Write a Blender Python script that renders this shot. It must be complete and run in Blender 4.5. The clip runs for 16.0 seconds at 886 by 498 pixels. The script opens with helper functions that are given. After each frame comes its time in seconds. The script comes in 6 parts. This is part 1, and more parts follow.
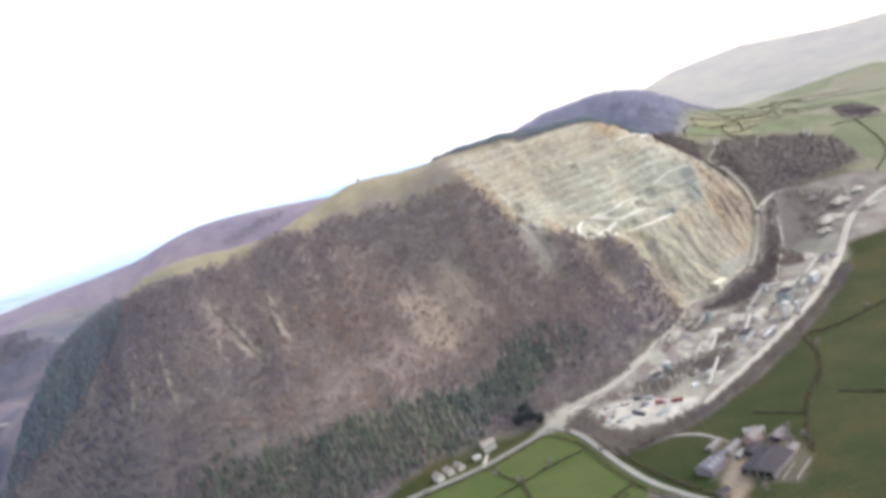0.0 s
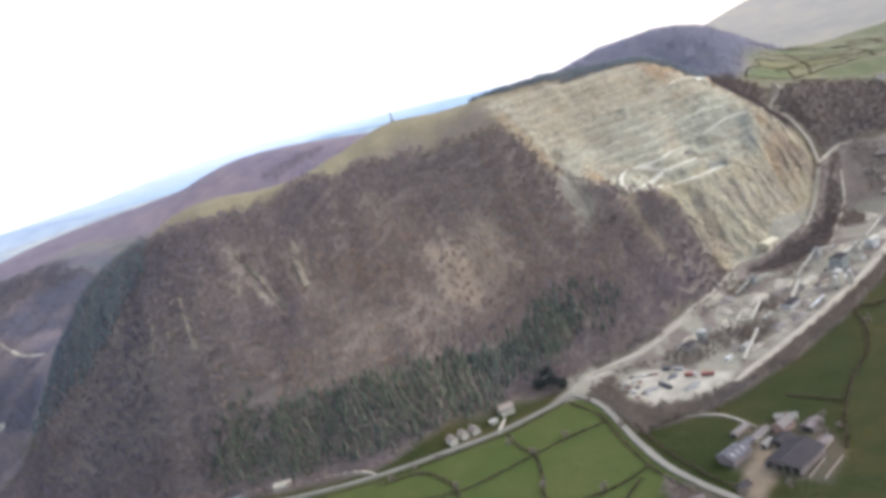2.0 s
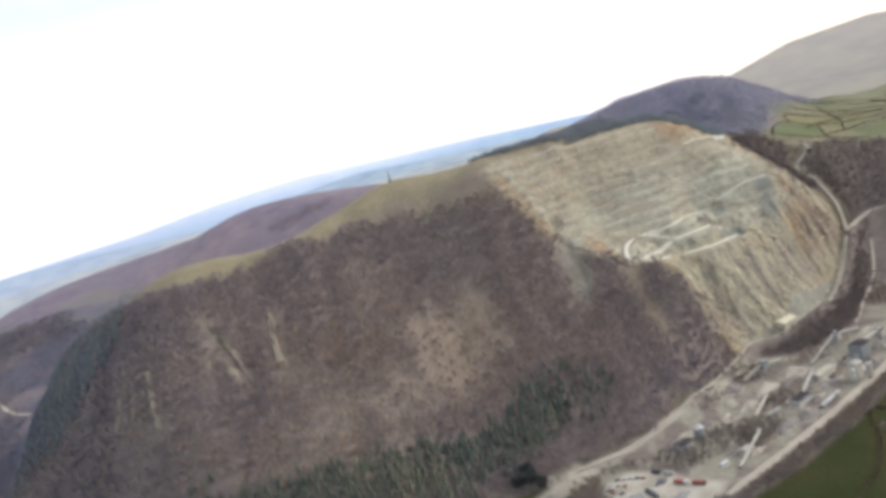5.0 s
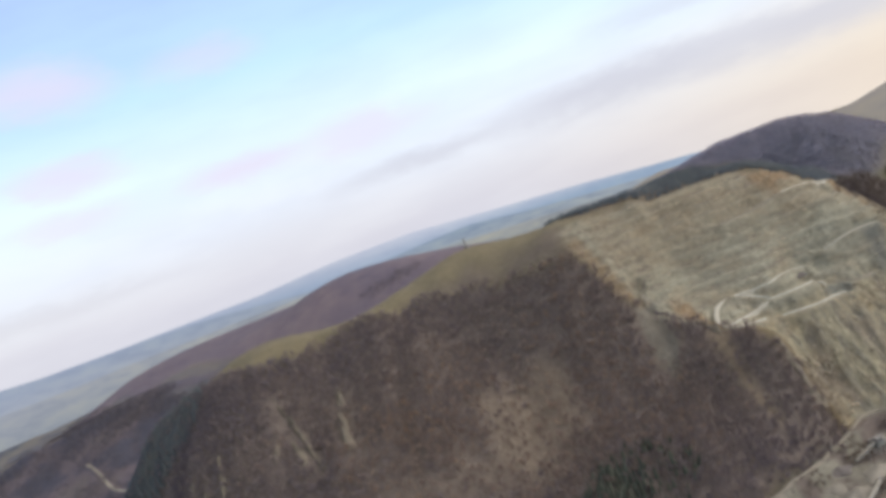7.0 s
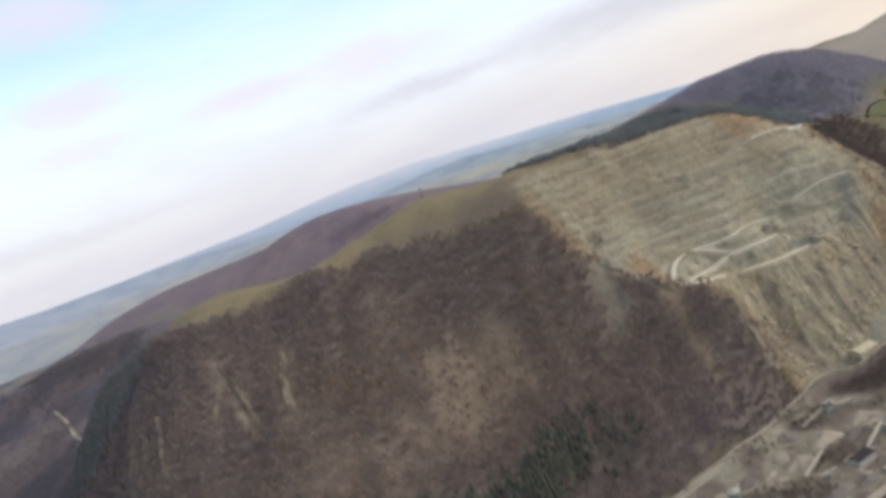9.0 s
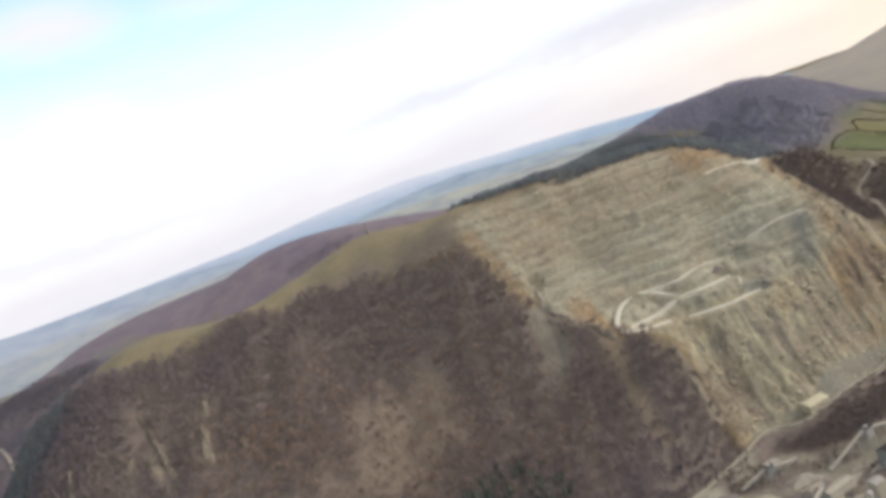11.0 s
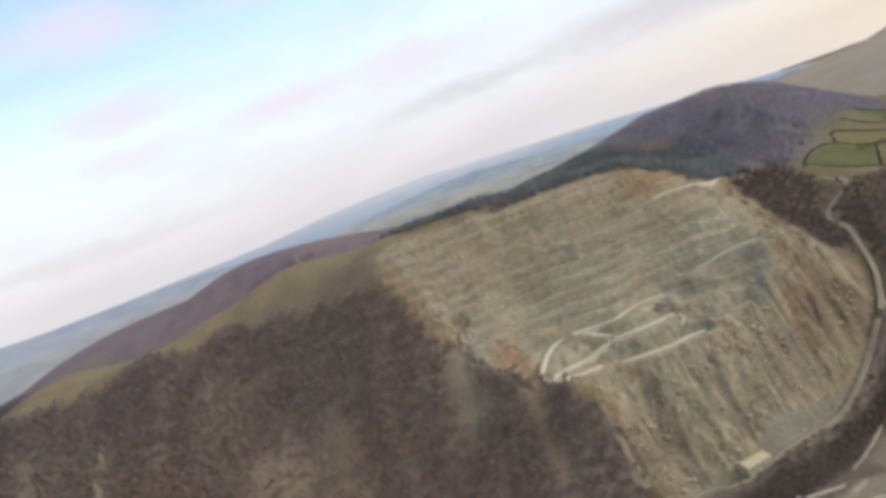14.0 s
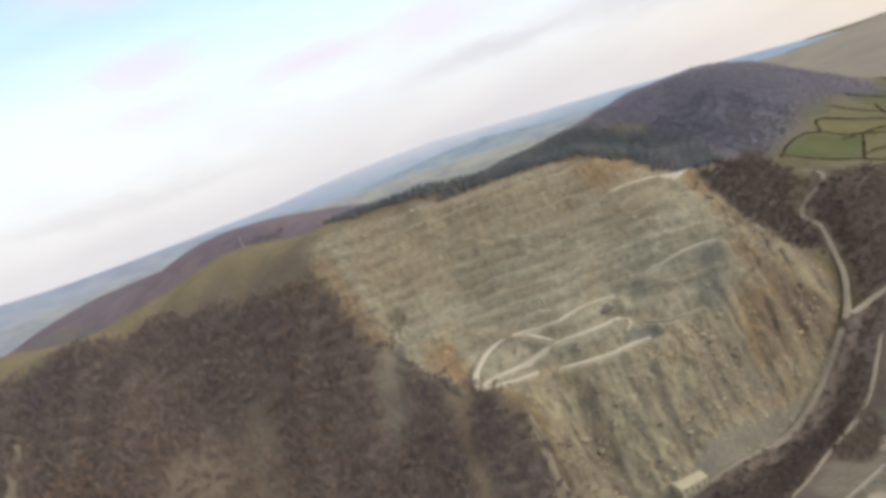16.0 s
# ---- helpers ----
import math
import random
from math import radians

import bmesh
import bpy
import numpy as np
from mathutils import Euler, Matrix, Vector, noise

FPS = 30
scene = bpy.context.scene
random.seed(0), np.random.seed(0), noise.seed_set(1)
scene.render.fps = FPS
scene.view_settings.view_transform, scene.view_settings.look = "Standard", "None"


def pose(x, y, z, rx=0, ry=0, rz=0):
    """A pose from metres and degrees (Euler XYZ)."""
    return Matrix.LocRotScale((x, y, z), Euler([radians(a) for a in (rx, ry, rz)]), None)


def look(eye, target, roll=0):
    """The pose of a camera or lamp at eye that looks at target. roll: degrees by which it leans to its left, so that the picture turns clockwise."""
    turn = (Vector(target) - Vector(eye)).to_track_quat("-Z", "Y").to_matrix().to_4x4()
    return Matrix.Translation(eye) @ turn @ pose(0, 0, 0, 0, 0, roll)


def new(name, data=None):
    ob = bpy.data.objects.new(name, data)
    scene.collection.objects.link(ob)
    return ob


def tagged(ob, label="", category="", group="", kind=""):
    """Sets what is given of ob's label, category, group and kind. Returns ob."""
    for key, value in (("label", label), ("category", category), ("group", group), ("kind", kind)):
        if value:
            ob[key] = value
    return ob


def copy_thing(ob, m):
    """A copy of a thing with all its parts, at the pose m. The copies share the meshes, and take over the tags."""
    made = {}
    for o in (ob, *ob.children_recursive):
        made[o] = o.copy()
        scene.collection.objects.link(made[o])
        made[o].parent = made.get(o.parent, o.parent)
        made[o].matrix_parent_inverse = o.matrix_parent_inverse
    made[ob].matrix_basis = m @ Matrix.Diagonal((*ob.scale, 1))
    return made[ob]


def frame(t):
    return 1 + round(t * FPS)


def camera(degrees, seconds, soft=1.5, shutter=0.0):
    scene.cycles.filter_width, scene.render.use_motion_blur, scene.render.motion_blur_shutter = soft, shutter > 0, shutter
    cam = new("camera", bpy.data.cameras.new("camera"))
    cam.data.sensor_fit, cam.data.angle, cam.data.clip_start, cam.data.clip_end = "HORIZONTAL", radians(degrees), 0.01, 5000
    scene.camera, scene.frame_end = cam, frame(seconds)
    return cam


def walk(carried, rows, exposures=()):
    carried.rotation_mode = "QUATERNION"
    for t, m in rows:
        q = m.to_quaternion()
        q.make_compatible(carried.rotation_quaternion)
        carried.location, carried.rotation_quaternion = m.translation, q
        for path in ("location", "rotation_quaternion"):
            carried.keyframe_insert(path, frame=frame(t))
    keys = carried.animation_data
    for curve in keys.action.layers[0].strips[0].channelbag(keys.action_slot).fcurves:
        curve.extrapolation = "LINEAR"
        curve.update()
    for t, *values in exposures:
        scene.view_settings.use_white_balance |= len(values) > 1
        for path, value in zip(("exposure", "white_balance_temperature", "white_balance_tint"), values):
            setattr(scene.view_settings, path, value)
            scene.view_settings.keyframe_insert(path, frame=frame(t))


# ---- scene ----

# ---- camera ----
cam = camera(58.49, 16.0, soft=4.3)
PATH = [
    (0.0, pose(0.00, -0.00, 243.82, 82.450, 17.667, -2.303)),
    (0.5, pose(7.77, 8.49, 245.75, 83.359, 16.197, 0.340)),
    (1.0, pose(15.65, 17.17, 247.74, 82.070, 17.165, 1.595)),
    (1.5, pose(23.80, 26.13, 249.79, 82.311, 16.255, 2.389)),
    (2.0, pose(32.36, 35.40, 251.95, 78.521, 16.465, 2.383)),
    (2.5, pose(41.43, 44.80, 254.22, 76.214, 16.555, 2.836)),
    (3.0, pose(50.99, 54.04, 256.49, 80.359, 15.733, 3.685)),
    (3.2, pose(54.90, 57.66, 257.39, 81.229, 16.173, 3.473)),
    (5.3, pose(98.27, 92.94, 266.16, 82.025, 16.475, 7.181)),
    (5.5, pose(102.61, 96.32, 266.80, 85.178, 18.955, 10.509)),
    (6.0, pose(113.61, 104.86, 268.24, 87.448, 19.970, 13.743)),
    (6.5, pose(124.83, 113.82, 269.43, 88.022, 19.492, 14.493)),
    (7.0, pose(136.25, 123.40, 270.39, 87.815, 19.351, 15.072)),
    (7.5, pose(147.88, 133.66, 271.14, 87.293, 19.322, 16.123)),
    (8.0, pose(159.72, 144.55, 271.73, 86.071, 19.284, 16.395)),
    (8.2, pose(164.53, 149.04, 271.93, 84.154, 19.216, 16.108)),
    (10.3, pose(217.34, 200.41, 272.93, 82.355, 19.991, 15.311)),
    (10.5, pose(222.50, 205.49, 272.90, 83.537, 19.893, 15.651)),
    (11.0, pose(235.48, 218.36, 272.74, 83.827, 19.548, 16.108)),
    (11.5, pose(248.57, 231.52, 272.49, 83.944, 19.502, 16.447)),
    (12.0, pose(261.68, 244.89, 272.16, 83.695, 19.722, 17.015)),
    (12.5, pose(274.74, 258.52, 271.77, 84.334, 19.658, 17.708)),
    (13.0, pose(287.70, 272.37, 271.27, 84.255, 19.718, 18.423)),
    (13.5, pose(300.50, 286.44, 270.67, 84.623, 19.844, 18.289)),
    (14.0, pose(313.06, 300.61, 269.96, 84.041, 20.334, 18.661)),
    (14.5, pose(325.40, 314.83, 269.19, 83.498, 19.833, 19.493)),
    (15.0, pose(337.75, 329.33, 268.47, 82.205, 19.448, 19.667)),
    (15.5, pose(350.24, 344.02, 267.87, 82.111, 18.983, 20.229)),
    (16.0, pose(362.86, 358.88, 267.35, 81.837, 19.053, 20.497)),
]
walk(cam, PATH, exposures=[(0.0, 1.82, 5700, 13), (0.5, 1.7, 5700, 13), (1.5, 1.5, 5700, 13), (2.5, 1.48, 5700, 13), (3.0, 1.6, 5700, 13), (5.5, 1.02, 6050, 12), (7.0, 0.55, 6150, 13), (8.0, 0.46, 6200, 13), (10.5, 0.95, 6350, 12), (11.5, 0.7, 6400, 12), (13.0, 0.66, 6500, 12), (14.5, 0.58, 6500, 12), (16.0, 0.64, 6550, 11)])

# ---- world and sun ----
SUN_AZIMUTH, SUN_ELEVATION = radians(84), radians(30)
world = bpy.data.worlds.new("sky")
scene.world = world
world.use_nodes = True
wn, wl = world.node_tree.nodes, world.node_tree.links
wn.clear()
w_out = wn.new("ShaderNodeOutputWorld")
w_bg = wn.new("ShaderNodeBackground")
w_sky = wn.new("ShaderNodeTexSky")
w_sky.sky_type = "NISHITA"
w_sky.sun_disc = False
w_sky.sun_elevation, w_sky.sun_rotation = SUN_ELEVATION, SUN_AZIMUTH
w_sky.air_density, w_sky.dust_density, w_sky.ozone_density = 1.0, 0.8, 2.4
w_coord = wn.new("ShaderNodeTexCoord")
w_axis = wn.new("ShaderNodeSeparateXYZ")
wl.new(w_coord.outputs["Generated"], w_axis.inputs["Vector"])


def sky_math(op, a, b=0.0, c=0.0):
    node = wn.new("ShaderNodeMath")
    node.operation = op
    for k, v in enumerate((a, b, c)):
        if isinstance(v, (int, float)):
            node.inputs[k].default_value = v
        else:
            wl.new(v, node.inputs[k])
    return node.outputs[0]


def sky_range(v, lo, hi, a=0.0, b=1.0):
    node = wn.new("ShaderNodeMapRange")
    node.interpolation_type = "SMOOTHSTEP"
    for key, k in (("From Min", lo), ("From Max", hi), ("To Min", a), ("To Max", b)):
        node.inputs[key].default_value = k
    wl.new(v, node.inputs["Value"])
    return node.outputs["Result"]


def sky_mix(fac, a, b, mode="MIX"):
    node = wn.new("ShaderNodeMixRGB")
    node.blend_type = mode
    for key, v in (("Fac", fac), ("Color1", a), ("Color2", b)):
        if isinstance(v, float):
            node.inputs[key].default_value = v
        elif isinstance(v, tuple):
            node.inputs[key].default_value = (*v, 1)
        else:
            wl.new(v, node.inputs[key])
    return node.outputs["Color"]


def sky_noise(scale, stretch, detail=6.0, rough=0.55):
    mp, tex = wn.new("ShaderNodeMapping"), wn.new("ShaderNodeTexNoise")
    mp.inputs["Scale"].default_value = stretch
    tex.inputs["Scale"].default_value, tex.inputs["Detail"].default_value, tex.inputs["Roughness"].default_value = scale, detail, rough
    wl.new(w_coord.outputs["Generated"], mp.inputs["Vector"])
    wl.new(mp.outputs["Vector"], tex.inputs["Vector"])
    return tex.outputs["Fac"]


# bearing and height of each way in degrees; the sky texture is read no lower than the horizon
w_el = sky_math("MULTIPLY", sky_math("ARCSINE", w_axis.outputs["Z"]), 57.296)
w_az = sky_math("MULTIPLY", sky_math("ARCTAN2", w_axis.outputs["X"], w_axis.outputs["Y"]), 57.296)
w_join = wn.new("ShaderNodeCombineXYZ")
wl.new(w_axis.outputs["X"], w_join.inputs["X"])
wl.new(w_axis.outputs["Y"], w_join.inputs["Y"])
wl.new(sky_math("MAXIMUM", w_axis.outputs["Z"], 0.012), w_join.inputs["Z"])
wl.new(w_join.outputs["Vector"], w_sky.inputs["Vector"])
# thin bright veil over the blue: milky at the horizon, whitest some degrees above it, bluer higher up
w_veil = wn.new("ShaderNodeValToRGB")
VEIL = ((0.0, (0.50, 0.49, 0.525)), (0.03, (0.56, 0.55, 0.57)), (0.065, (0.615, 0.635, 0.655)), (0.105, (0.61, 0.70, 0.74)), (0.16, (0.44, 0.61, 0.76)), (0.24, (0.36, 0.48, 0.70)), (0.45, (0.56, 0.53, 0.50)), (1.0, (0.58, 0.55, 0.50)))
while len(w_veil.color_ramp.elements) < len(VEIL):
    w_veil.color_ramp.elements.new(0.5)
for e, (p, c) in zip(w_veil.color_ramp.elements, VEIL):
    e.position, e.color = p, (*c, 1)
wl.new(sky_math("DIVIDE", w_el, 90.0), w_veil.inputs["Fac"])
w_glow = sky_math("MULTIPLY", sky_range(w_az, -16.0, 34.0), sky_range(w_el, 1.0, 11.0, 1.0, 0.0))
w_tone = sky_mix(w_glow, w_veil.outputs["Color"], (0.66, 0.535, 0.375))
w_tone = sky_mix(1.0, w_tone, sky_mix(sky_range(sky_noise(5.0, (1.0, 1.0, 4.0)), 0.35, 0.65), (0.97, 0.965, 0.975), (1.03, 1.03, 1.025)), "MULTIPLY")
# banks of cloud: bearing, height, half length, half depth (degrees), density, colour
LILAC_CLOUD, GREY_CLOUD = (0.61, 0.545, 0.595), (0.44, 0.415, 0.44)
w_fray = sky_math("MULTIPLY_ADD", sky_noise(9.0, (1.0, 1.0, 3.0), 7.0, 0.62), 4.4, -2.2)
w_fray2 = sky_math("MULTIPLY_ADD", sky_noise(26.0, (1.0, 1.0, 2.4), 6.0, 0.6), 1.6, -0.8)
w_fray = sky_math("ADD", w_fray, w_fray2)
for az, el, half_w, half_h, dense, tone in ((-38.5, 16.2, 6.5, 2.3, 0.75, LILAC_CLOUD), (-38.5, 10.6, 5.6, 1.5, 0.8, LILAC_CLOUD), (-39.0, 7.9, 4.6, 1.2, 0.6, LILAC_CLOUD), (-27.5, 7.9, 5.2, 1.3, 0.85, LILAC_CLOUD),
                                           (-18.5, 7.9, 6.5, 1.7, 0.7, LILAC_CLOUD), (-27.0, 16.0, 5.0, 1.6, 0.45, LILAC_CLOUD), (-52.0, 8.5, 6.0, 1.8, 0.6, LILAC_CLOUD), (-15.0, 4.6, 8.0, 0.9, 0.55, GREY_CLOUD),
                                           (0.0, 5.0, 13.0, 1.7, 0.75, GREY_CLOUD), (14.0, 4.2, 12.0, 1.8, 0.7, GREY_CLOUD), (-44.0, 2.6, 12.0, 0.8, 0.4, GREY_CLOUD), (6.0, 9.0, 10.0, 1.6, 0.4, GREY_CLOUD)):
    along = sky_math("DIVIDE", sky_math("MULTIPLY_ADD", w_fray, 1.2, sky_math("SUBTRACT", w_az, az)), half_w)
    over = sky_math("DIVIDE", sky_math("MULTIPLY_ADD", w_fray, 0.5, sky_math("SUBTRACT", w_el, el)), half_h)
    far = sky_math("SQRT", sky_math("ADD", sky_math("MULTIPLY", along, along), sky_math("MULTIPLY", over, over)))
    w_tone = sky_mix(sky_range(far, 0.15, 1.15, dense, 0.0), w_tone, tone)
w_gain = sky_mix(1.0, w_tone, (6.67, 6.67, 6.67), "MULTIPLY")
wl.new(sky_mix(0.88, w_sky.outputs["Color"], w_gain), w_bg.inputs["Color"])
w_bg.inputs["Strength"].default_value = 0.15
wl.new(w_bg.outputs["Background"], w_out.inputs["Surface"])

sun = new("sun", bpy.data.lights.new("sun", "SUN"))
sun.data.energy, sun.data.angle, sun.data.color = 1.5, radians(40), (1.0, 0.90, 0.78)
sun_way = Vector((math.sin(SUN_AZIMUTH) * math.cos(SUN_ELEVATION), math.cos(SUN_AZIMUTH) * math.cos(SUN_ELEVATION), math.sin(SUN_ELEVATION)))
sun.matrix_world = look(Vector((0, 0, 600)) + sun_way * 100, (0, 0, 600))

# ---- materials ----
def node_mat(name):
    m = bpy.data.materials.new(name)
    m.use_nodes = True
    b = m.node_tree.nodes["Principled BSDF"]
    return m, m.node_tree.nodes, m.node_tree.links, b


def noise_node(n, l, scale, detail=4.0, rough=0.55, stretch=None, obj=True):
    tex = n.new("ShaderNodeTexNoise")
    tex.inputs["Scale"].default_value, tex.inputs["Detail"].default_value, tex.inputs["Roughness"].default_value = scale, detail, rough
    co = n.new("ShaderNodeTexCoord") if obj else n.new("ShaderNodeNewGeometry")
    out = co.outputs["Object"] if obj else co.outputs["Position"]
    if stretch:
        mp = n.new("ShaderNodeMapping")
        mp.inputs["Scale"].default_value = stretch
        l.new(out, mp.inputs["Vector"])
        out = mp.outputs["Vector"]
    l.new(out, tex.inputs["Vector"])
    return tex.outputs["Fac"]


def ramp_node(n, l, fac, *stops):
    r = n.new("ShaderNodeValToRGB")
    while len(r.color_ramp.elements) < len(stops):
        r.color_ramp.elements.new(0.5)
    for e, (p, c) in zip(r.color_ramp.elements, stops):
        e.position, e.color = p, (*c, 1)
    l.new(fac, r.inputs["Fac"])
    return r.outputs["Color"]


def mix_node(n, l, fac, a, b, mode="MIX"):
    m = n.new("ShaderNodeMixRGB")
    m.blend_type = mode
    for key, v in (("Fac", fac), ("Color1", a), ("Color2", b)):
        if isinstance(v, (int, float)):
            m.inputs[key].default_value = v
        elif isinstance(v, tuple):
            m.inputs[key].default_value = (*v, 1)
        else:
            l.new(v, m.inputs[key])
    return m.outputs["Color"]


def bump_node(n, l, b, height, strength, distance):
    bp = n.new("ShaderNodeBump")
    bp.inputs["Strength"].default_value, bp.inputs["Distance"].default_value = strength, distance
    l.new(height, bp.inputs["Height"])
    l.new(bp.outputs["Normal"], b.inputs["Normal"])


def surface(name, dark, light, big, small, rough=0.85, metal=0.0, bump=0.3, dist=0.1, stretch=None, vary=0.15):
    """A weathered surface: two scales of noise between two colours, and a shift from object to object."""
    m, n, l, b = node_mat(name)
    c1 = ramp_node(n, l, noise_node(n, l, big, 4, stretch=stretch), (0.3, dark), (0.7, light))
    mid = tuple((p + q) / 2 for p, q in zip(dark, light))
    f2 = noise_node(n, l, small, 6, 0.65, stretch)
    c2 = ramp_node(n, l, f2, (0.3, tuple(0.75 * v for v in mid)), (0.7, tuple(min(1, 1.2 * v) for v in mid)))
    c = mix_node(n, l, 0.4, c1, c2)
    info = n.new("ShaderNodeObjectInfo")
    hs = n.new("ShaderNodeHueSaturation")
    mr = n.new("ShaderNodeMapRange")
    mr.inputs["To Min"].default_value, mr.inputs["To Max"].default_value = 1 - vary, 1 + vary
    l.new(info.outputs["Random"], mr.inputs["Value"])
    l.new(mr.outputs["Result"], hs.inputs["Value"])
    l.new(c, hs.inputs["Color"])
    l.new(hs.outputs["Color"], b.inputs["Base Color"])
    b.inputs["Roughness"].default_value, b.inputs["Metallic"].default_value = rough, metal
    bump_node(n, l, b, f2, bump, dist)
    return m


def foliage(name, dark, mid, light, rough=0.9):
    """Crowns: colour differs from tree to tree (tint) and from clump to clump."""
    m, n, l, b = node_mat(name)
    at = n.new("ShaderNodeAttribute")
    at.attribute_name = "tint"
    g = n.new("ShaderNodeNewGeometry")
    add = n.new("ShaderNodeMath")
    add.operation = "MULTIPLY_ADD"
    l.new(g.outputs["Random Per Island"], add.inputs[0])
    add.inputs[1].default_value = 0.16
    l.new(at.outputs["Fac"], add.inputs[2])
    c = ramp_node(n, l, add.outputs[0], (0.1, dark), (0.5, mid), (1.0, light))
    big = noise_node(n, l, 0.011, 3)
    c = mix_node(n, l, 1.0, c, ramp_node(n, l, big, (0.32, (0.87, 0.87, 0.95)), (0.68, (1.1, 1.04, 0.95))), "MULTIPLY")
    l.new(c, b.inputs["Base Color"])
    b.inputs["Roughness"].default_value = rough
    b.inputs["Specular IOR Level"].default_value = 0.15
    return m


def ground_material():
    m, n, l, b = node_mat("ground")

    def mask(name):
        a = n.new("ShaderNodeAttribute")
        a.attribute_name = name
        return a.outputs["Fac"]

    fine = noise_node(n, l, 0.25, 6, 0.7)
    mid = noise_node(n, l, 0.045, 5, 0.6)
    big = noise_node(n, l, 0.008, 4)
    # valley pasture: parcels of slightly different green
    vor = n.new("ShaderNodeTexVoronoi")
    vor.inputs["Scale"].default_value = 0.0085
    co = n.new("ShaderNodeTexCoord")
    l.new(co.outputs["Object"], vor.inputs["Vector"])
    sep = n.new("ShaderNodeSeparateColor")
    l.new(vor.outputs["Color"], sep.inputs["Color"])
    parcels = ramp_node(n, l, sep.outputs["Red"], (0.0, (0.029, 0.036, 0.011)), (0.5, (0.037, 0.042, 0.013)), (1.0, (0.051, 0.049, 0.019)))
    grass = mix_node(n, l, 0.45, parcels, ramp_node(n, l, mid, (0.3, (0.028, 0.033, 0.010)), (0.7, (0.050, 0.050, 0.018))))
    grass = mix_node(n, l, 0.35, grass, ramp_node(n, l, fine, (0.3, (0.028, 0.035, 0.010)), (0.7, (0.058, 0.060, 0.020))))
    # broad worn and lush patches across the fields
    patch = noise_node(n, l, 0.016, 5, 0.6)
    grass = mix_node(n, l, 1.0, grass, ramp_node(n, l, patch, (0.36, (0.68, 0.78, 0.66)), (0.5, (0.92, 0.92, 0.92)), (0.64, (1.32, 1.06, 1.04))), "MULTIPLY")
    # rough hill pasture, yellowed
    hillgrass = mix_node(n, l, 0.5, ramp_node(n, l, mid, (0.3, (0.165, 0.141, 0.084)), (0.7, (0.260, 0.217, 0.130))), ramp_node(n, l, fine, (0.3, (0.152, 0.132, 0.082)), (0.7, (0.260, 0.215, 0.136))))
    # bracken and leaf litter under the woods
    litter = mix_node(n, l, 0.5, ramp_node(n, l, mid, (0.3, (0.120, 0.100, 0.090)), (0.7, (0.202, 0.164, 0.136))), ramp_node(n, l, fine, (0.3, (0.104, 0.086, 0.077)), (0.7, (0.205, 0.168, 0.135))))
    heath = mix_node(n, l, 0.5, ramp_node(n, l, big, (0.35, (0.122, 0.106, 0.138)), (0.65, (0.218, 0.170, 0.174))), ramp_node(n, l, mid, (0.3, (0.130, 0.108, 0.134)), (0.7, (0.225, 0.182, 0.182))))
    moor = mix_node(n, l, 0.25, ramp_node(n, l, noise_node(n, l, 0.0085, 6, 0.6), (0.42, (0.052, 0.060, 0.082)), (0.47, (0.075, 0.076, 0.095)), (0.52, (0.150, 0.122, 0.128)), (0.64, (0.175, 0.150, 0.130))), ramp_node(n, l, mid, (0.3, (0.075, 0.072, 0.092)), (0.7, (0.14, 0.12, 0.125))))
    # bluish haze over the rounded hill is painted into its ground colour
    hillhaze = mix_node(n, l, 0.5, ramp_node(n, l, big, (0.35, (0.118, 0.120, 0.150)), (0.65, (0.155, 0.148, 0.172))), ramp_node(n, l, mid, (0.3, (0.110, 0.112, 0.140)), (0.7, (0.155, 0.148, 0.170))))
    # quarried rock: grey-green dolerite with ochre weathering
    rock = mix_node(n, l, 0.5, ramp_node(n, l, mid, (0.3, (0.250, 0.238, 0.170)), (0.7, (0.475, 0.446, 0.325))), ramp_node(n, l, fine, (0.34, (0.205, 0.196, 0.150)), (0.66, (0.485, 0.458, 0.348))))
    ochre = mix_node(n, l, 0.5, ramp_node(n, l, mid, (0.3, (0.240, 0.172, 0.102)), (0.7, (0.415, 0.300, 0.178))), ramp_node(n, l, fine, (0.34, (0.145, 0.108, 0.070)), (0.66, (0.440, 0.325, 0.200))))
    blotch = noise_node(n, l, 0.03, 5, 0.7, (1.0, 1.0, 2.2))
    rock = mix_node(n, l, ramp_node(n, l, blotch, (0.46, (0, 0, 0)), (0.66, (0.38, 0.38, 0.38))), rock, ochre)
    # joints and broken faces of the rock
    crack = n.new("ShaderNodeTexVoronoi")
    crack.inputs["Scale"].default_value = 0.16
    crack.inputs["Detail"].default_value = 2.0
    warp = n.new("ShaderNodeMapping")
    warp.inputs["Scale"].default_value = (1.0, 1.0, 0.55)
    l.new(co.outputs["Object"], warp.inputs["Vector"])
    l.new(warp.outputs["Vector"], crack.inputs["Vector"])
    broken = ramp_node(n, l, crack.outputs["Distance"], (0.12, (1.18, 1.16, 1.12)), (0.45, (1, 1, 1)), (0.75, (0.66, 0.66, 0.66)))
    rock = mix_node(n, l, 0.4, rock, broken, "MULTIPLY")
    ochre = mix_node(n, l, 0.65, ochre, broken, "MULTIPLY")
    # beds of the rock: level dark and pale bands
    beds = noise_node(n, l, 1.0, 5, 0.62, (0.013, 0.013, 0.2))
    bands = ramp_node(n, l, beds, (0.38, (0.68, 0.68, 0.69)), (0.5, (1, 1, 1)), (0.62, (1.18, 1.16, 1.12)))
    rock = mix_node(n, l, mask("bedding"), rock, bands, "MULTIPLY")
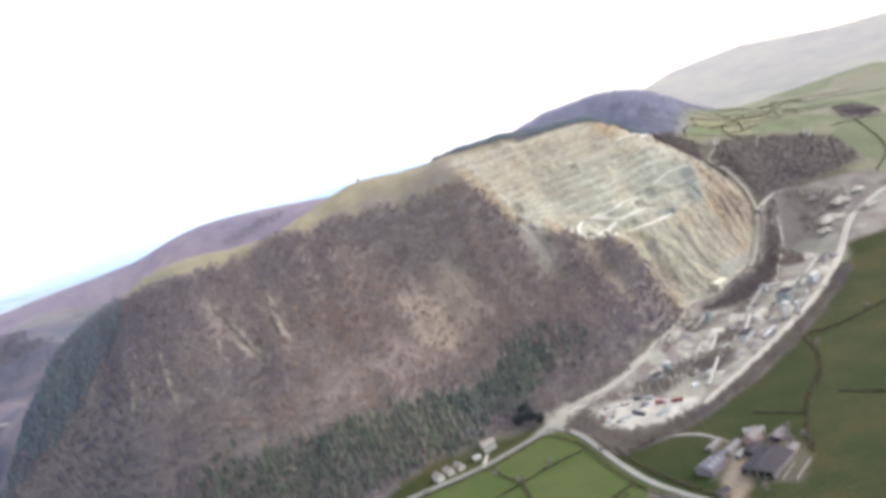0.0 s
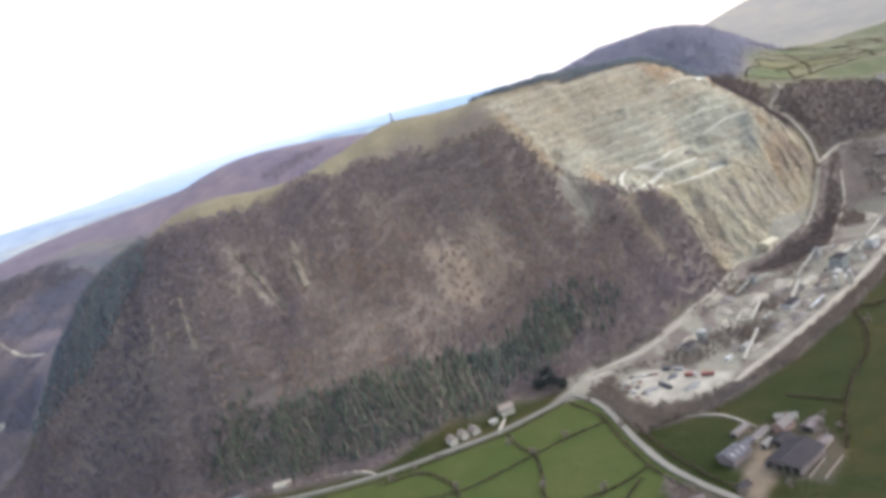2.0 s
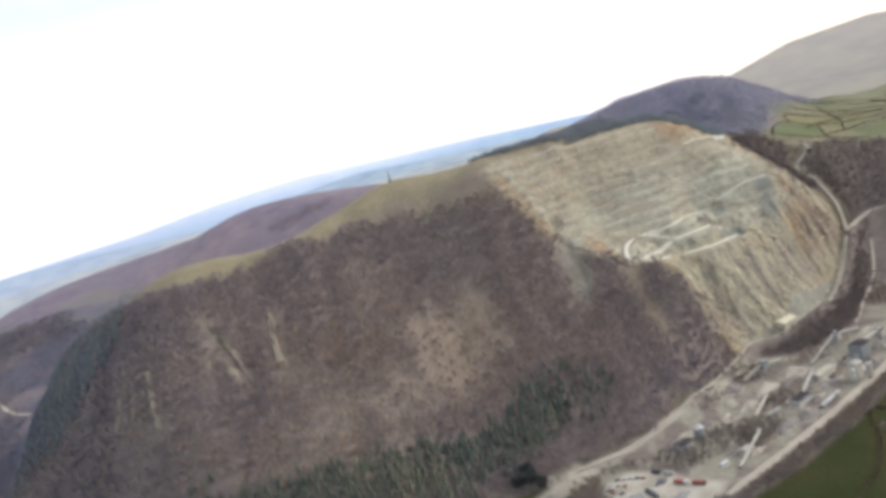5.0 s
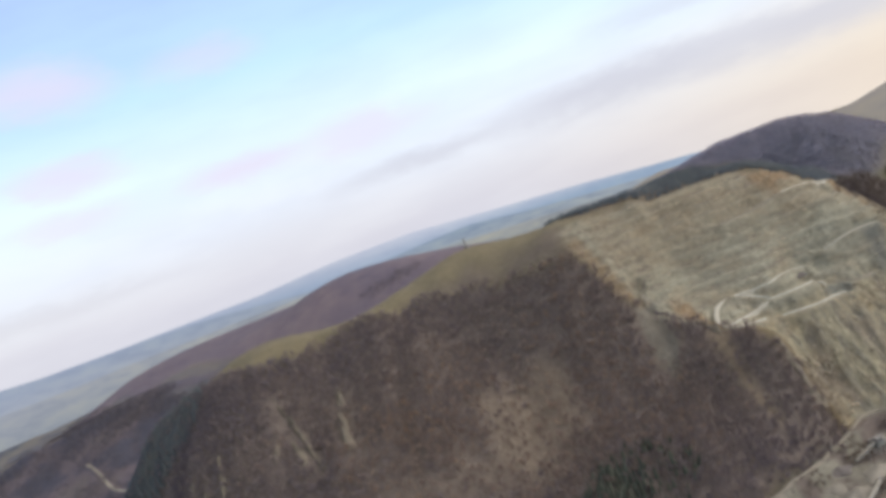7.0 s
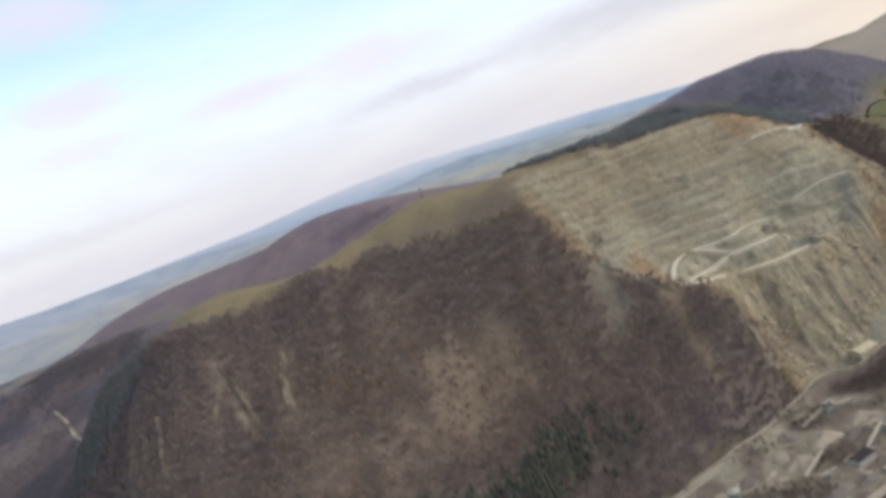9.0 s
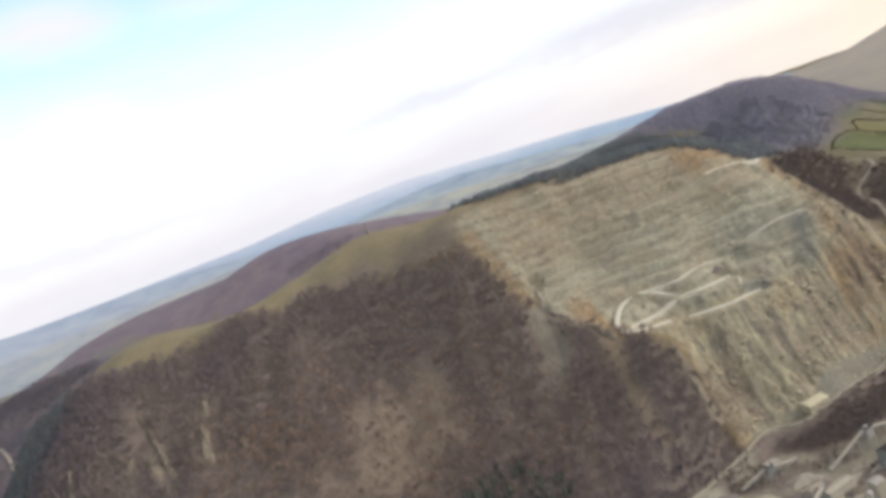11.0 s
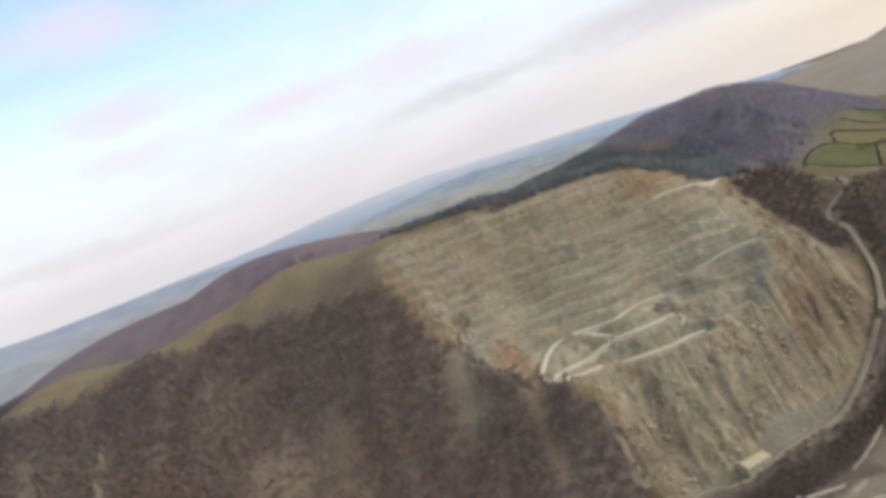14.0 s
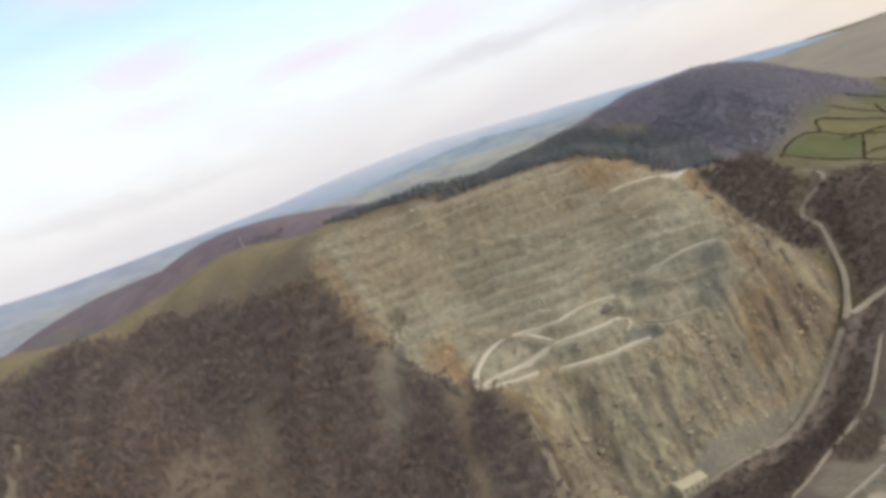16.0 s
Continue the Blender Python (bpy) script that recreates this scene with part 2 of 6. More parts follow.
    # runs and ribs down the lower face, stained brown and grey
    turned, along = n.new("ShaderNodeMapping"), n.new("ShaderNodeMapping")
    turned.inputs["Rotation"].default_value = (0, 0, math.radians(-32))
    along.inputs["Scale"].default_value = (0.15, 0.04, 0.05)
    runs = n.new("ShaderNodeTexNoise")
    runs.inputs["Scale"].default_value, runs.inputs["Detail"].default_value, runs.inputs["Roughness"].default_value = 1.0, 5.0, 0.65
    l.new(co.outputs["Object"], turned.inputs["Vector"])
    l.new(turned.outputs["Vector"], along.inputs["Vector"])
    l.new(along.outputs["Vector"], runs.inputs["Vector"])
    stain = ramp_node(n, l, runs.outputs["Fac"], (0.34, (0.52, 0.50, 0.52)), (0.46, (0.86, 0.82, 0.78)), (0.56, (1.05, 0.98, 0.86)), (0.68, (1.2, 1.14, 1.02)))
    rock = mix_node(n, l, mask("ribs"), rock, stain, "MULTIPLY")
    ochre = mix_node(n, l, mask("ribs"), ochre, stain, "MULTIPLY")
    scree = mix_node(n, l, 0.5, ramp_node(n, l, mid, (0.3, (0.172, 0.136, 0.094)), (0.7, (0.262, 0.212, 0.148))), ramp_node(n, l, fine, (0.3, (0.139, 0.103, 0.074)), (0.7, (0.270, 0.214, 0.147))))
    # grey tip stone; the same tone paints the shadow on the pit's end wall
    tip_and_shade = mix_node(n, l, 0.5, ramp_node(n, l, mid, (0.3, (0.140, 0.142, 0.122)), (0.7, (0.205, 0.206, 0.176))), ramp_node(n, l, fine, (0.3, (0.130, 0.132, 0.115)), (0.7, (0.21, 0.212, 0.18))))
    pale = mix_node(n, l, 0.5, ramp_node(n, l, mid, (0.3, (0.205, 0.187, 0.140)), (0.7, (0.316, 0.293, 0.226))), ramp_node(n, l, fine, (0.3, (0.140, 0.129, 0.098)), (0.7, (0.327, 0.304, 0.236))))
    chalk = mix_node(n, l, 0.5, ramp_node(n, l, mid, (0.3, (0.36, 0.325, 0.26)), (0.7, (0.50, 0.455, 0.37))), ramp_node(n, l, fine, (0.3, (0.33, 0.30, 0.24)), (0.7, (0.52, 0.47, 0.38))))
    # low country of woods and fields, bluish haze painted into the tones
    lowland = ramp_node(n, l, noise_node(n, l, 0.005, 6, 0.62), (0.36, (0.075, 0.085, 0.108)), (0.44, (0.125, 0.122, 0.130)), (0.5, (0.185, 0.165, 0.135)), (0.55, (0.135, 0.135, 0.128)), (0.6, (0.085, 0.09, 0.112)), (0.66, (0.15, 0.145, 0.13)))
    upland = ramp_node(n, l, sep.outputs["Green"], (0.0, (0.115, 0.122, 0.066)), (0.4, (0.140, 0.142, 0.080)), (0.6, (0.195, 0.165, 0.118)), (1.0, (0.168, 0.157, 0.094)))
    upland = mix_node(n, l, 0.3, upland, ramp_node(n, l, fine, (0.3, (0.11, 0.112, 0.06)), (0.7, (0.20, 0.19, 0.105))))
    meadow = mix_node(n, l, 0.5, ramp_node(n, l, mid, (0.3, (0.095, 0.112, 0.052)), (0.7, (0.125, 0.138, 0.065))), ramp_node(n, l, patch, (0.36, (0.092, 0.115, 0.052)), (0.64, (0.14, 0.142, 0.072))))
    straw = ramp_node(n, l, mid, (0.3, (0.16, 0.15, 0.075)), (0.7, (0.20, 0.18, 0.095)))
    lush = mix_node(n, l, 0.5, ramp_node(n, l, mid, (0.3, (0.052, 0.072, 0.019)), (0.7, (0.080, 0.094, 0.027))), ramp_node(n, l, patch, (0.36, (0.056, 0.078, 0.020)), (0.64, (0.085, 0.086, 0.029))))
    c = mix_node(n, l, mask("lush"), grass, lush)
    for name, tone in (("farfield", parcels), ("hillgrass", hillgrass), ("upland", upland), ("meadow", meadow), ("straw", straw), ("litter", litter), ("heath", heath), ("moor", moor), ("lowland", lowland), ("hillhaze", hillhaze), ("scree", scree), ("rock", rock), ("ochre", ochre), ("tip_and_shade", tip_and_shade), ("growth", litter), ("pale", pale), ("chalk", chalk)):
        c = mix_node(n, l, mask(name), c, tone)
    l.new(c, b.inputs["Base Color"])
    b.inputs["Roughness"].default_value = 0.95
    b.inputs["Specular IOR Level"].default_value = 0.1
    bump_node(n, l, b, fine, 0.9, 2.5)
    return m


GROUND = ground_material()
GRAVEL = surface("gravel_track", (0.222, 0.196, 0.150), (0.345, 0.305, 0.235), 0.05, 0.6, bump=0.2)
LANE = surface("lane_asphalt", (0.136, 0.126, 0.100), (0.205, 0.190, 0.150), 0.06, 0.8, bump=0.1)
HEDGE = foliage("hedge_leaf", (0.059, 0.051, 0.030), (0.090, 0.074, 0.045), (0.141, 0.107, 0.068))
BARE = foliage("bare_twigs", (0.172, 0.145, 0.148), (0.242, 0.199, 0.184), (0.335, 0.268, 0.222))
TRUNK = surface("bark", (0.07, 0.055, 0.045), (0.15, 0.12, 0.10), 0.5, 3.0)
FIR = foliage("fir_needles", (0.053, 0.061, 0.052), (0.086, 0.098, 0.072), (0.149, 0.151, 0.103))
SLATE = surface("slate_roof", (0.098, 0.084, 0.074), (0.165, 0.142, 0.122), 0.3, 2.0)
TIN = surface("dark_sheet_roof", (0.027, 0.022, 0.023), (0.050, 0.041, 0.041), 0.08, 1.2, rough=0.95)
RUST = surface("brown_sheet", (0.105, 0.084, 0.076), (0.185, 0.150, 0.130), 0.1, 1.0, rough=0.7)
RENDERED = surface("pale_render", (0.320, 0.288, 0.222), (0.431, 0.393, 0.308), 0.3, 2.0)
BRICKWALL = surface("red_brown_brick", (0.20, 0.12, 0.09), (0.32, 0.20, 0.15), 0.4, 2.5)
CONCRETE = surface("concrete", (0.257, 0.240, 0.205), (0.390, 0.362, 0.310), 0.2, 1.5)
STEEL = surface("grey_painted_steel", (0.250, 0.238, 0.212), (0.385, 0.365, 0.320), 0.3, 2.0, rough=0.5)
STONE = surface("monument_stone", (0.154, 0.140, 0.126), (0.266, 0.245, 0.217), 0.5, 2.5)
ROCK = surface("crag_rock", (0.115, 0.098, 0.072), (0.245, 0.205, 0.145), 0.05, 0.35, bump=0.8, dist=0.8)
GLASS = surface("dark_glass", (0.03, 0.035, 0.04), (0.06, 0.07, 0.08), 0.5, 3.0, rough=0.15)
CRUSHED = surface("crushed_stone", (0.205, 0.180, 0.138), (0.315, 0.280, 0.215), 0.1, 1.2, bump=0.4)
# lilac-grey twigs of the rounded hill: haze is put into their colour
HAZETWIG = foliage("hazed_twigs", (0.325, 0.305, 0.365), (0.365, 0.335, 0.385), (0.405, 0.365, 0.40))
# paler, bluer copy of the fir needles: distance haze painted into the colour
FIRHAZE = foliage("hazed_fir_needles", (0.098, 0.112, 0.120), (0.125, 0.145, 0.146), (0.170, 0.178, 0.168))
SHEDROOF = surface("grey_brown_sheet", (0.125, 0.108, 0.094), (0.205, 0.178, 0.152), 0.2, 1.6, rough=0.8)
BEIGE = surface("beige_tiles", (0.174, 0.140, 0.110), (0.259, 0.213, 0.170), 0.3, 2.0)
REDPAINT = surface("red_paint", (0.189, 0.046, 0.035), (0.265, 0.077, 0.054), 0.4, 3.0, rough=0.4)
WHITEPAINT = surface("white_paint", (0.397, 0.389, 0.361), (0.512, 0.502, 0.470), 0.4, 3.0, rough=0.4)
DARKPAINT = surface("dark_paint", (0.035, 0.037, 0.042), (0.075, 0.078, 0.085), 0.4, 3.0, rough=0.45)
BLUEPAINT = surface("green_grey_paint", (0.170, 0.175, 0.160), (0.255, 0.260, 0.232), 0.4, 3.0, rough=0.45)
RUBBER = surface("rubber", (0.02, 0.02, 0.02), (0.04, 0.04, 0.04), 1.0, 5.0)
TIMBER = surface("weathered_timber", (0.16, 0.12, 0.09), (0.28, 0.22, 0.17), 0.4, 3.0, stretch=(1, 1, 6))


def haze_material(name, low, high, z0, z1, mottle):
    """Far country, pale shapes only: painted haze, glowing like the sky behind it."""
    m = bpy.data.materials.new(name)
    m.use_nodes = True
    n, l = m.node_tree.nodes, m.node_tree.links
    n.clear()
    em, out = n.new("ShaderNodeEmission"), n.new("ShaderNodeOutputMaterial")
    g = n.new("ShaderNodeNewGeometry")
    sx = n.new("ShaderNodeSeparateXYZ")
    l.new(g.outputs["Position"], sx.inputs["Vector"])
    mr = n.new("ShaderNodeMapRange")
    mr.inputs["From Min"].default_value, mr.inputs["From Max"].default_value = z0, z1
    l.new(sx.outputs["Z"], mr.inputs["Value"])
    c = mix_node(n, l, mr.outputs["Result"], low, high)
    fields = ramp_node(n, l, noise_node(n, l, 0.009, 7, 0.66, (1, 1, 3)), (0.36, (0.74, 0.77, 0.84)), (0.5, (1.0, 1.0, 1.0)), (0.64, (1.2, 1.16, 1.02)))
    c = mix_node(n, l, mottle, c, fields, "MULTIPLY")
    # bluish haze is mixed into the glow towards the west
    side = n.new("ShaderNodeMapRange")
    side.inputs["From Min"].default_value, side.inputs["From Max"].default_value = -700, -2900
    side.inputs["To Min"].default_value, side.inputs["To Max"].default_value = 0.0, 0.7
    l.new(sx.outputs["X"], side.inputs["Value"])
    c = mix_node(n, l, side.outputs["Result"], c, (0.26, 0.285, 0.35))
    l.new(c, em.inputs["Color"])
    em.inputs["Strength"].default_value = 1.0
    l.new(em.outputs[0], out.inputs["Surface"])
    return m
QUARRYROCK = foliage("quarry_blocks", (0.230, 0.213, 0.151), (0.359, 0.331, 0.237), (0.504, 0.438, 0.309))
LILAC = surface("worn_lilac_sheet", (0.072, 0.066, 0.075), (0.126, 0.114, 0.123), 0.12, 1.2, rough=0.8)
OLDTIN = surface("dull_cream_sheet", (0.173, 0.159, 0.133), (0.241, 0.225, 0.190), 0.2, 1.4, rough=0.7)
BRUSH = foliage("brown_brush", (0.150, 0.126, 0.104), (0.220, 0.184, 0.146), (0.315, 0.262, 0.195))
BENCHROAD = surface("pale_bench_gravel", (0.405, 0.378, 0.295), (0.60, 0.56, 0.445), 0.05, 0.6, bump=0.2)
DUSK = foliage("brown_grey_twigs", (0.095, 0.092, 0.108), (0.12, 0.112, 0.124), (0.155, 0.14, 0.145))
MAROON = foliage("dark_maroon_twigs", (0.115, 0.096, 0.088), (0.158, 0.129, 0.112), (0.208, 0.170, 0.138))
FACEROCK = foliage("face_blocks", (0.21, 0.188, 0.132), (0.30, 0.270, 0.19), (0.385, 0.338, 0.24))
RUSSET = foliage("russet_twigs", (0.190, 0.146, 0.128), (0.272, 0.206, 0.166), (0.370, 0.282, 0.205))
VIOLET = foliage("violet_grey_twigs", (0.160, 0.140, 0.155), (0.220, 0.188, 0.192), (0.305, 0.252, 0.235))
# firs of the rounded hill, greyed and lightened in colour for haze
HILLFIR = foliage("hazed_hill_needles", (0.150, 0.155, 0.180), (0.175, 0.178, 0.198), (0.21, 0.205, 0.215))

# ---- the lie of the land: foot, brow, crest and quarry lines in plan, with heights ----
FOOT = [(-620, 690, 0), (-480, 678, 0), (-400, 656, 0), (-330, 630, 0), (-257, 602, 0), (-180, 588, 0), (-114, 583, 0), (-49, 594, 0), (0, 612, 0), (45, 636, 0), (92, 664, 5), (135, 684, 7),
        (175, 730, 9), (208, 778, 12), (264, 822, 13), (315, 878, 15), (358, 932, 31)]
RISE = [(386, 988, 63), (390, 1030, 92), (371, 1060, 113), (404, 1088, 134), (431, 1157, 140)]
LOWER = [(-330, 664, 64), (-222, 630, 55), (-127, 622, 42), (-60, 640, 40), (-16, 676, 38), (40, 700, 38), (100, 705, 33), (150, 728, 30)]
MIDDLE = [(-295, 668, 105), (-262, 680, 136), (-195, 706, 130), (-165, 722, 126), (-100, 720, 105), (-28, 726, 74), (7, 760, 84), (66, 800, 111), (105, 797, 88), (140, 780, 62), (179, 772, 42)]
BROW = [(-330, 745, 160), (-290, 735, 178), (-250, 746, 195), (-201, 786, 197), (-158, 815, 204), (-126, 842, 201), (-60, 830, 170), (-17, 790, 114), (20, 830, 165), (43, 862, 203)]
TOP = [(-294, 878, 197), (-200, 850, 205), (-120, 905, 222), (-71, 943, 233), (-10, 915, 226), (59, 897, 218), (114, 924, 211), (171, 955, 204), (225, 984, 199), (281, 1018, 180), (304, 1046, 173)]
PIT = [(80, 862, 172), (126, 909, 166), (94, 853, 137), (130, 826, 120), (136, 832, 108), (151, 834, 101), (187, 812, 92), (192, 878, 101), (216, 866, 97), (240, 919, 104),
       (257, 888, 88), (222, 910, 116), (288, 926, 101), (311, 954, 126), (328, 942, 92), (358, 981, 104), (290, 888, 70), (235, 846, 60), (216, 830, 36), (326, 913, 40), (230, 960, 160)]
SPUR = [(-350, 812, 186), (-403, 788, 157), (-458, 782, 96), (-500, 770, 40), (-361, 722, 118), (-425, 735, 80), (-470, 715, 22)]
BACK = [(-520, 872, 98), (-640, 958, 116), (-560, 826, 60), (-610, 760, 24), (-740, 880, 76), (-830, 1060, 146), (-400, 960, 90), (-250, 1000, 130), (-90, 1060, 175), (60, 1020, 190), (180, 1060, 190), (-60, 1160, 180), (100, 1180, 192), (264, 1180, 181), (340, 1120, 165), (37, 935, 229), (75, 968, 225), (122, 988, 225), (167, 1010, 222), (212, 1038, 218), (250, 1060, 207)]
HILLS = [(-385, 1249, 229), (-167, 1240, 215), (-280, 1250, 224), (-480, 1322, 217), (-590, 1350, 199), (-705, 1380, 190), (-830, 1412, 183), (-940, 1440, 170), (-1078, 1476, 145), (-1120, 1350, 105), (-950, 1250, 130), (-920, 1020, 112), (-600, 1030, 142), (-760, 960, 110), (-520, 1130, 158), (-790, 1200, 140), (-745, 1100, 158), (-684, 1100, 166), (-612, 1100, 170), (-830, 1110, 128),
         (340, 1266, 238), (230, 1300, 235), (130, 1400, 214), (76, 1455, 200), (400, 1240, 205), (440, 1250, 180), (480, 1330, 170), (330, 1450, 215), (0, 1500, 160)]
RIGHT = [(420, 900, 20), (450, 1000, 70), (470, 1100, 120), (560, 1160, 128), (700, 1250, 120), (600, 1450, 140), (520, 880, 15), (700, 1000, 60), (420, 780, 2), (900, 1100, 60), (850, 1450, 140)]
PLAIN = [(-620, 640, -9), (-400, 612, -9), (-257, 548, -9), (-114, 535, -9), (0, 560, -9), (60, 580, -7), (130, 610, -4), (230, 700, -2), (300, 780, 3), (-700, 300, -14), (-200, 300, -14), (300, 300, -14),
         (330, 600, -8), (600, 650, -8), (900, 700, -8), (-1000, 640, -9), (-950, 860, 45)]
LINES = np.array(FOOT + RISE + LOWER + MIDDLE + BROW + TOP + PIT + SPUR + BACK + HILLS + RIGHT + PLAIN, float)


def spline_surface(p, smooth):
    s = 100.0
    d = np.hypot(p[:, None, 0] - p[None, :, 0], p[:, None, 1] - p[None, :, 1]) / s
    k = np.where(d > 0, d * d * np.log(np.maximum(d, 1e-9)), 0.0)
    q = np.c_[np.ones(len(p)), p[:, :2] / s]
    a = np.block([[k + smooth * np.eye(len(p)), q], [q.T, np.zeros((3, 3))]])
    w = np.linalg.solve(a, np.r_[p[:, 2], np.zeros(3)])
    return w, s


WEIGHTS, SPAN = spline_surface(LINES, 0.012)


TABLES = {}


def value_noise(x, y, seed):
    if seed not in TABLES:
        TABLES[seed] = np.random.RandomState(seed).rand(256, 256)
    table = TABLES[seed]
    xi, yi = np.floor(x).astype(int), np.floor(y).astype(int)
    fx, fy = x - xi, y - yi
    fx, fy = fx * fx * (3 - 2 * fx), fy * fy * (3 - 2 * fy)
    a, b = table[xi % 256, yi % 256], table[(xi + 1) % 256, yi % 256]
    c, d = table[xi % 256, (yi + 1) % 256], table[(xi + 1) % 256, (yi + 1) % 256]
    return (a * (1 - fx) + b * fx) * (1 - fy) + (c * (1 - fx) + d * fx) * fy


def fractal(x, y, size, seed, octaves=4):
    out, amp, tot = 0.0, 1.0, 0.0
    for i in range(octaves):
        out = out + amp * value_noise(x / size + 17.3 * i, y / size - 9.1 * i, seed + i)
        tot += amp
        amp, size = amp * 0.5, size * 0.5
    return out / tot * 2 - 1


def inside(x, y, poly, soft=8.0, ragged=10.0, seed=5):
    """1 within the outline, 0 outside, with a ragged edge."""
    d = np.full(np.shape(x), 1e9)
    sign = np.zeros(np.shape(x), bool)
    for (ax, ay), (bx, by) in zip(poly, poly[1:] + poly[:1]):
        ex, ey = bx - ax, by - ay
        t = np.clip(((x - ax) * ex + (y - ay) * ey) / (ex * ex + ey * ey), 0, 1)
        d = np.minimum(d, np.hypot(x - ax - t * ex, y - ay - t * ey))
        if ey:
            sign ^= ((ay > y) != (by > y)) & (x < ex * (y - ay) / ey + ax)
    d = np.where(sign, d, -d)
    if ragged:
        d = d + ragged * fractal(x, y, 28.0, seed, 3)
    t = np.clip(d / soft * 0.5 + 0.5, 0, 1)
    return t * t * (3 - 2 * t)


QUARRY = [(36, 882), (46, 904), (97, 930), (138, 952), (179, 978), (224, 1004), (287, 1032), (308, 1044), (318, 1022), (338, 988), (362, 994), (382, 1006), (388, 985), (376, 955), (366, 930), (342, 898), (318, 872), (290, 838), (262, 816), (236, 808), (214, 786),
          (205, 800), (187, 815), (152, 834), (133, 824), (92, 845), (76, 847), (58, 856), (42, 866)]
ORCHRE_SIDE = [(308, 1044), (318, 1022), (338, 988), (362, 994), (382, 1006), (386, 982), (372, 950), (352, 920), (330, 900), (318, 925), (326, 955), (318, 985), (300, 1014), (290, 1030)]
OCHRE_FOOT = [(120, 836), (136, 828), (150, 824), (188, 806), (212, 780), (222, 796), (200, 822), (150, 842)]
UPPER_FACE = [(46, 886), (54, 910), (97, 930), (138, 952), (179, 978), (224, 1004), (287, 1032), (300, 1000), (215, 955), (120, 900), (78, 862)]
SCREE = [(-62, 716), (-40, 694), (-5, 700), (22, 728), (34, 776), (10, 800), (-30, 790), (-55, 758)]
SLIDE_A = [(80, 840), (100, 846), (108, 812), (104, 790), (92, 800)]
SLIDE_B = [(138, 828), (152, 826), (154, 800), (166, 764), (150, 776), (140, 800)]
BANK = [(-150, 640), (-90, 650), (-40, 700), (-60, 720), (-110, 690), (-150, 668)]
SLAB = [(-226, 731), (-210, 722), (-197, 713), (-185, 703), (-174, 694), (-180, 686), (-194, 688), (-206, 698), (-216, 708), (-224, 720)]
CRAGFOOT = [(-178, 746), (-160, 744), (-150, 706), (-166, 708), (-180, 724)]
SIDEWORKS = [(404, 880), (418, 960), (450, 982), (540, 960), (570, 900), (480, 845), (425, 852)]
FIELDBAND = [(-900, 1310), (-770, 1205), (-630, 1140), (-520, 1142), (-500, 1172), (-630, 1190), (-760, 1255), (-880, 1345)]
UPLAND = [(356, 1122), (384, 1090), (400, 1072), (445, 1085), (540, 1050), (520, 990), (500, 955), (520, 915), (620, 860), (900, 820), (1100, 1500), (700, 1620), (500, 1380), (440, 1240), (402, 1200), (400, 1150)]
HILLFIRS = [(236, 1215), (266, 1196), (300, 1160), (345, 1126), (362, 1132), (384, 1165), (396, 1200), (362, 1218), (316, 1240), (280, 1236)]
MEADOW_A = [(376, 1124), (389, 1148), (408, 1167), (446, 1171), (436, 1116), (410, 1112)]
MEADOW_B = [(416, 1188), (464, 1197), (520, 1200), (520, 1180), (462, 1175), (414, 1172)]
MEADOW_C = [(448, 1230), (474, 1226), (540, 1222), (560, 1250), (470, 1250)]
MEADOW_D = [(480, 1110), (540, 1090), (600, 1095), (560, 1155), (480, 1150)]
CLEARING = [(188, 1258), (232, 1247), (270, 1222), (262, 1210), (206, 1230)]
SIDEBRUSH = [(341, 973), (364, 1004), (382, 1004), (386, 984), (374, 952), (352, 936), (340, 943)]
EASTSCRUB = [(404, 905), (424, 936), (420, 968), (432, 984), (456, 974), (490, 944), (470, 915), (430, 890)]
CORNERSCRUB = [(356, 864), (376, 896), (388, 894), (382, 855), (369, 845), (357, 852)]
LOWFACE = [(190, 818), (262, 886), (305, 926), (335, 960), (350, 950), (325, 900), (300, 864), (262, 830), (236, 816), (206, 796)]
LUSH = [(-700, 655), (-409, 630), (-256, 573), (-180, 560), (-113, 561), (-54, 573), (-16, 584), (40, 614), (52, 594), (59, 574), (65, 543), (71, 512), (80, 479), (93, 450), (108, 424), (80, 300), (-700, 300)]
HILLTOP = [(-292, 775), (-250, 760), (-200, 792), (-158, 824), (-110, 862), (-40, 880), (30, 882), (60, 898), (118, 932), (90, 950), (20, 1010), (-80, 1060), (-180, 1040), (-300, 980), (-330, 850)]
WOOD = [(-520, 690), (-440, 640), (-330, 618), (-200, 596), (-100, 592), (0, 620), (50, 645), (122, 672), (180, 728), (213, 776), (196, 800), (150, 826), (92, 843), (74, 845), (56, 854), (40, 860), (32, 852), (0, 860),
        (-60, 860), (-110, 850), (-160, 812), (-200, 784), (-250, 752), (-295, 768), (-345, 800), (-390, 790), (-470, 760)]
EASTWOOD = [(310, 1046), (320, 1024), (340, 991), (362, 998), (384, 1014), (392, 1000), (396, 1030), (378, 1062), (380, 1100), (350, 1130), (320, 1090)]
VALLEYWOOD = [(236, 788), (262, 778), (296, 790), (326, 818), (346, 852), (364, 886), (380, 908), (390, 928), (400, 948), (414, 978), (402, 974), (390, 960), (372, 930), (348, 896), (326, 866), (296, 828), (264, 804)]
DARKHILL = [(76, 1450), (120, 1370), (190, 1280), (262, 1190), (318, 1105), (350, 1122), (366, 1132), (386, 1160), (402, 1200), (440, 1235), (490, 1280), (480, 1360), (360, 1500), (200, 1560), (60, 1540)]
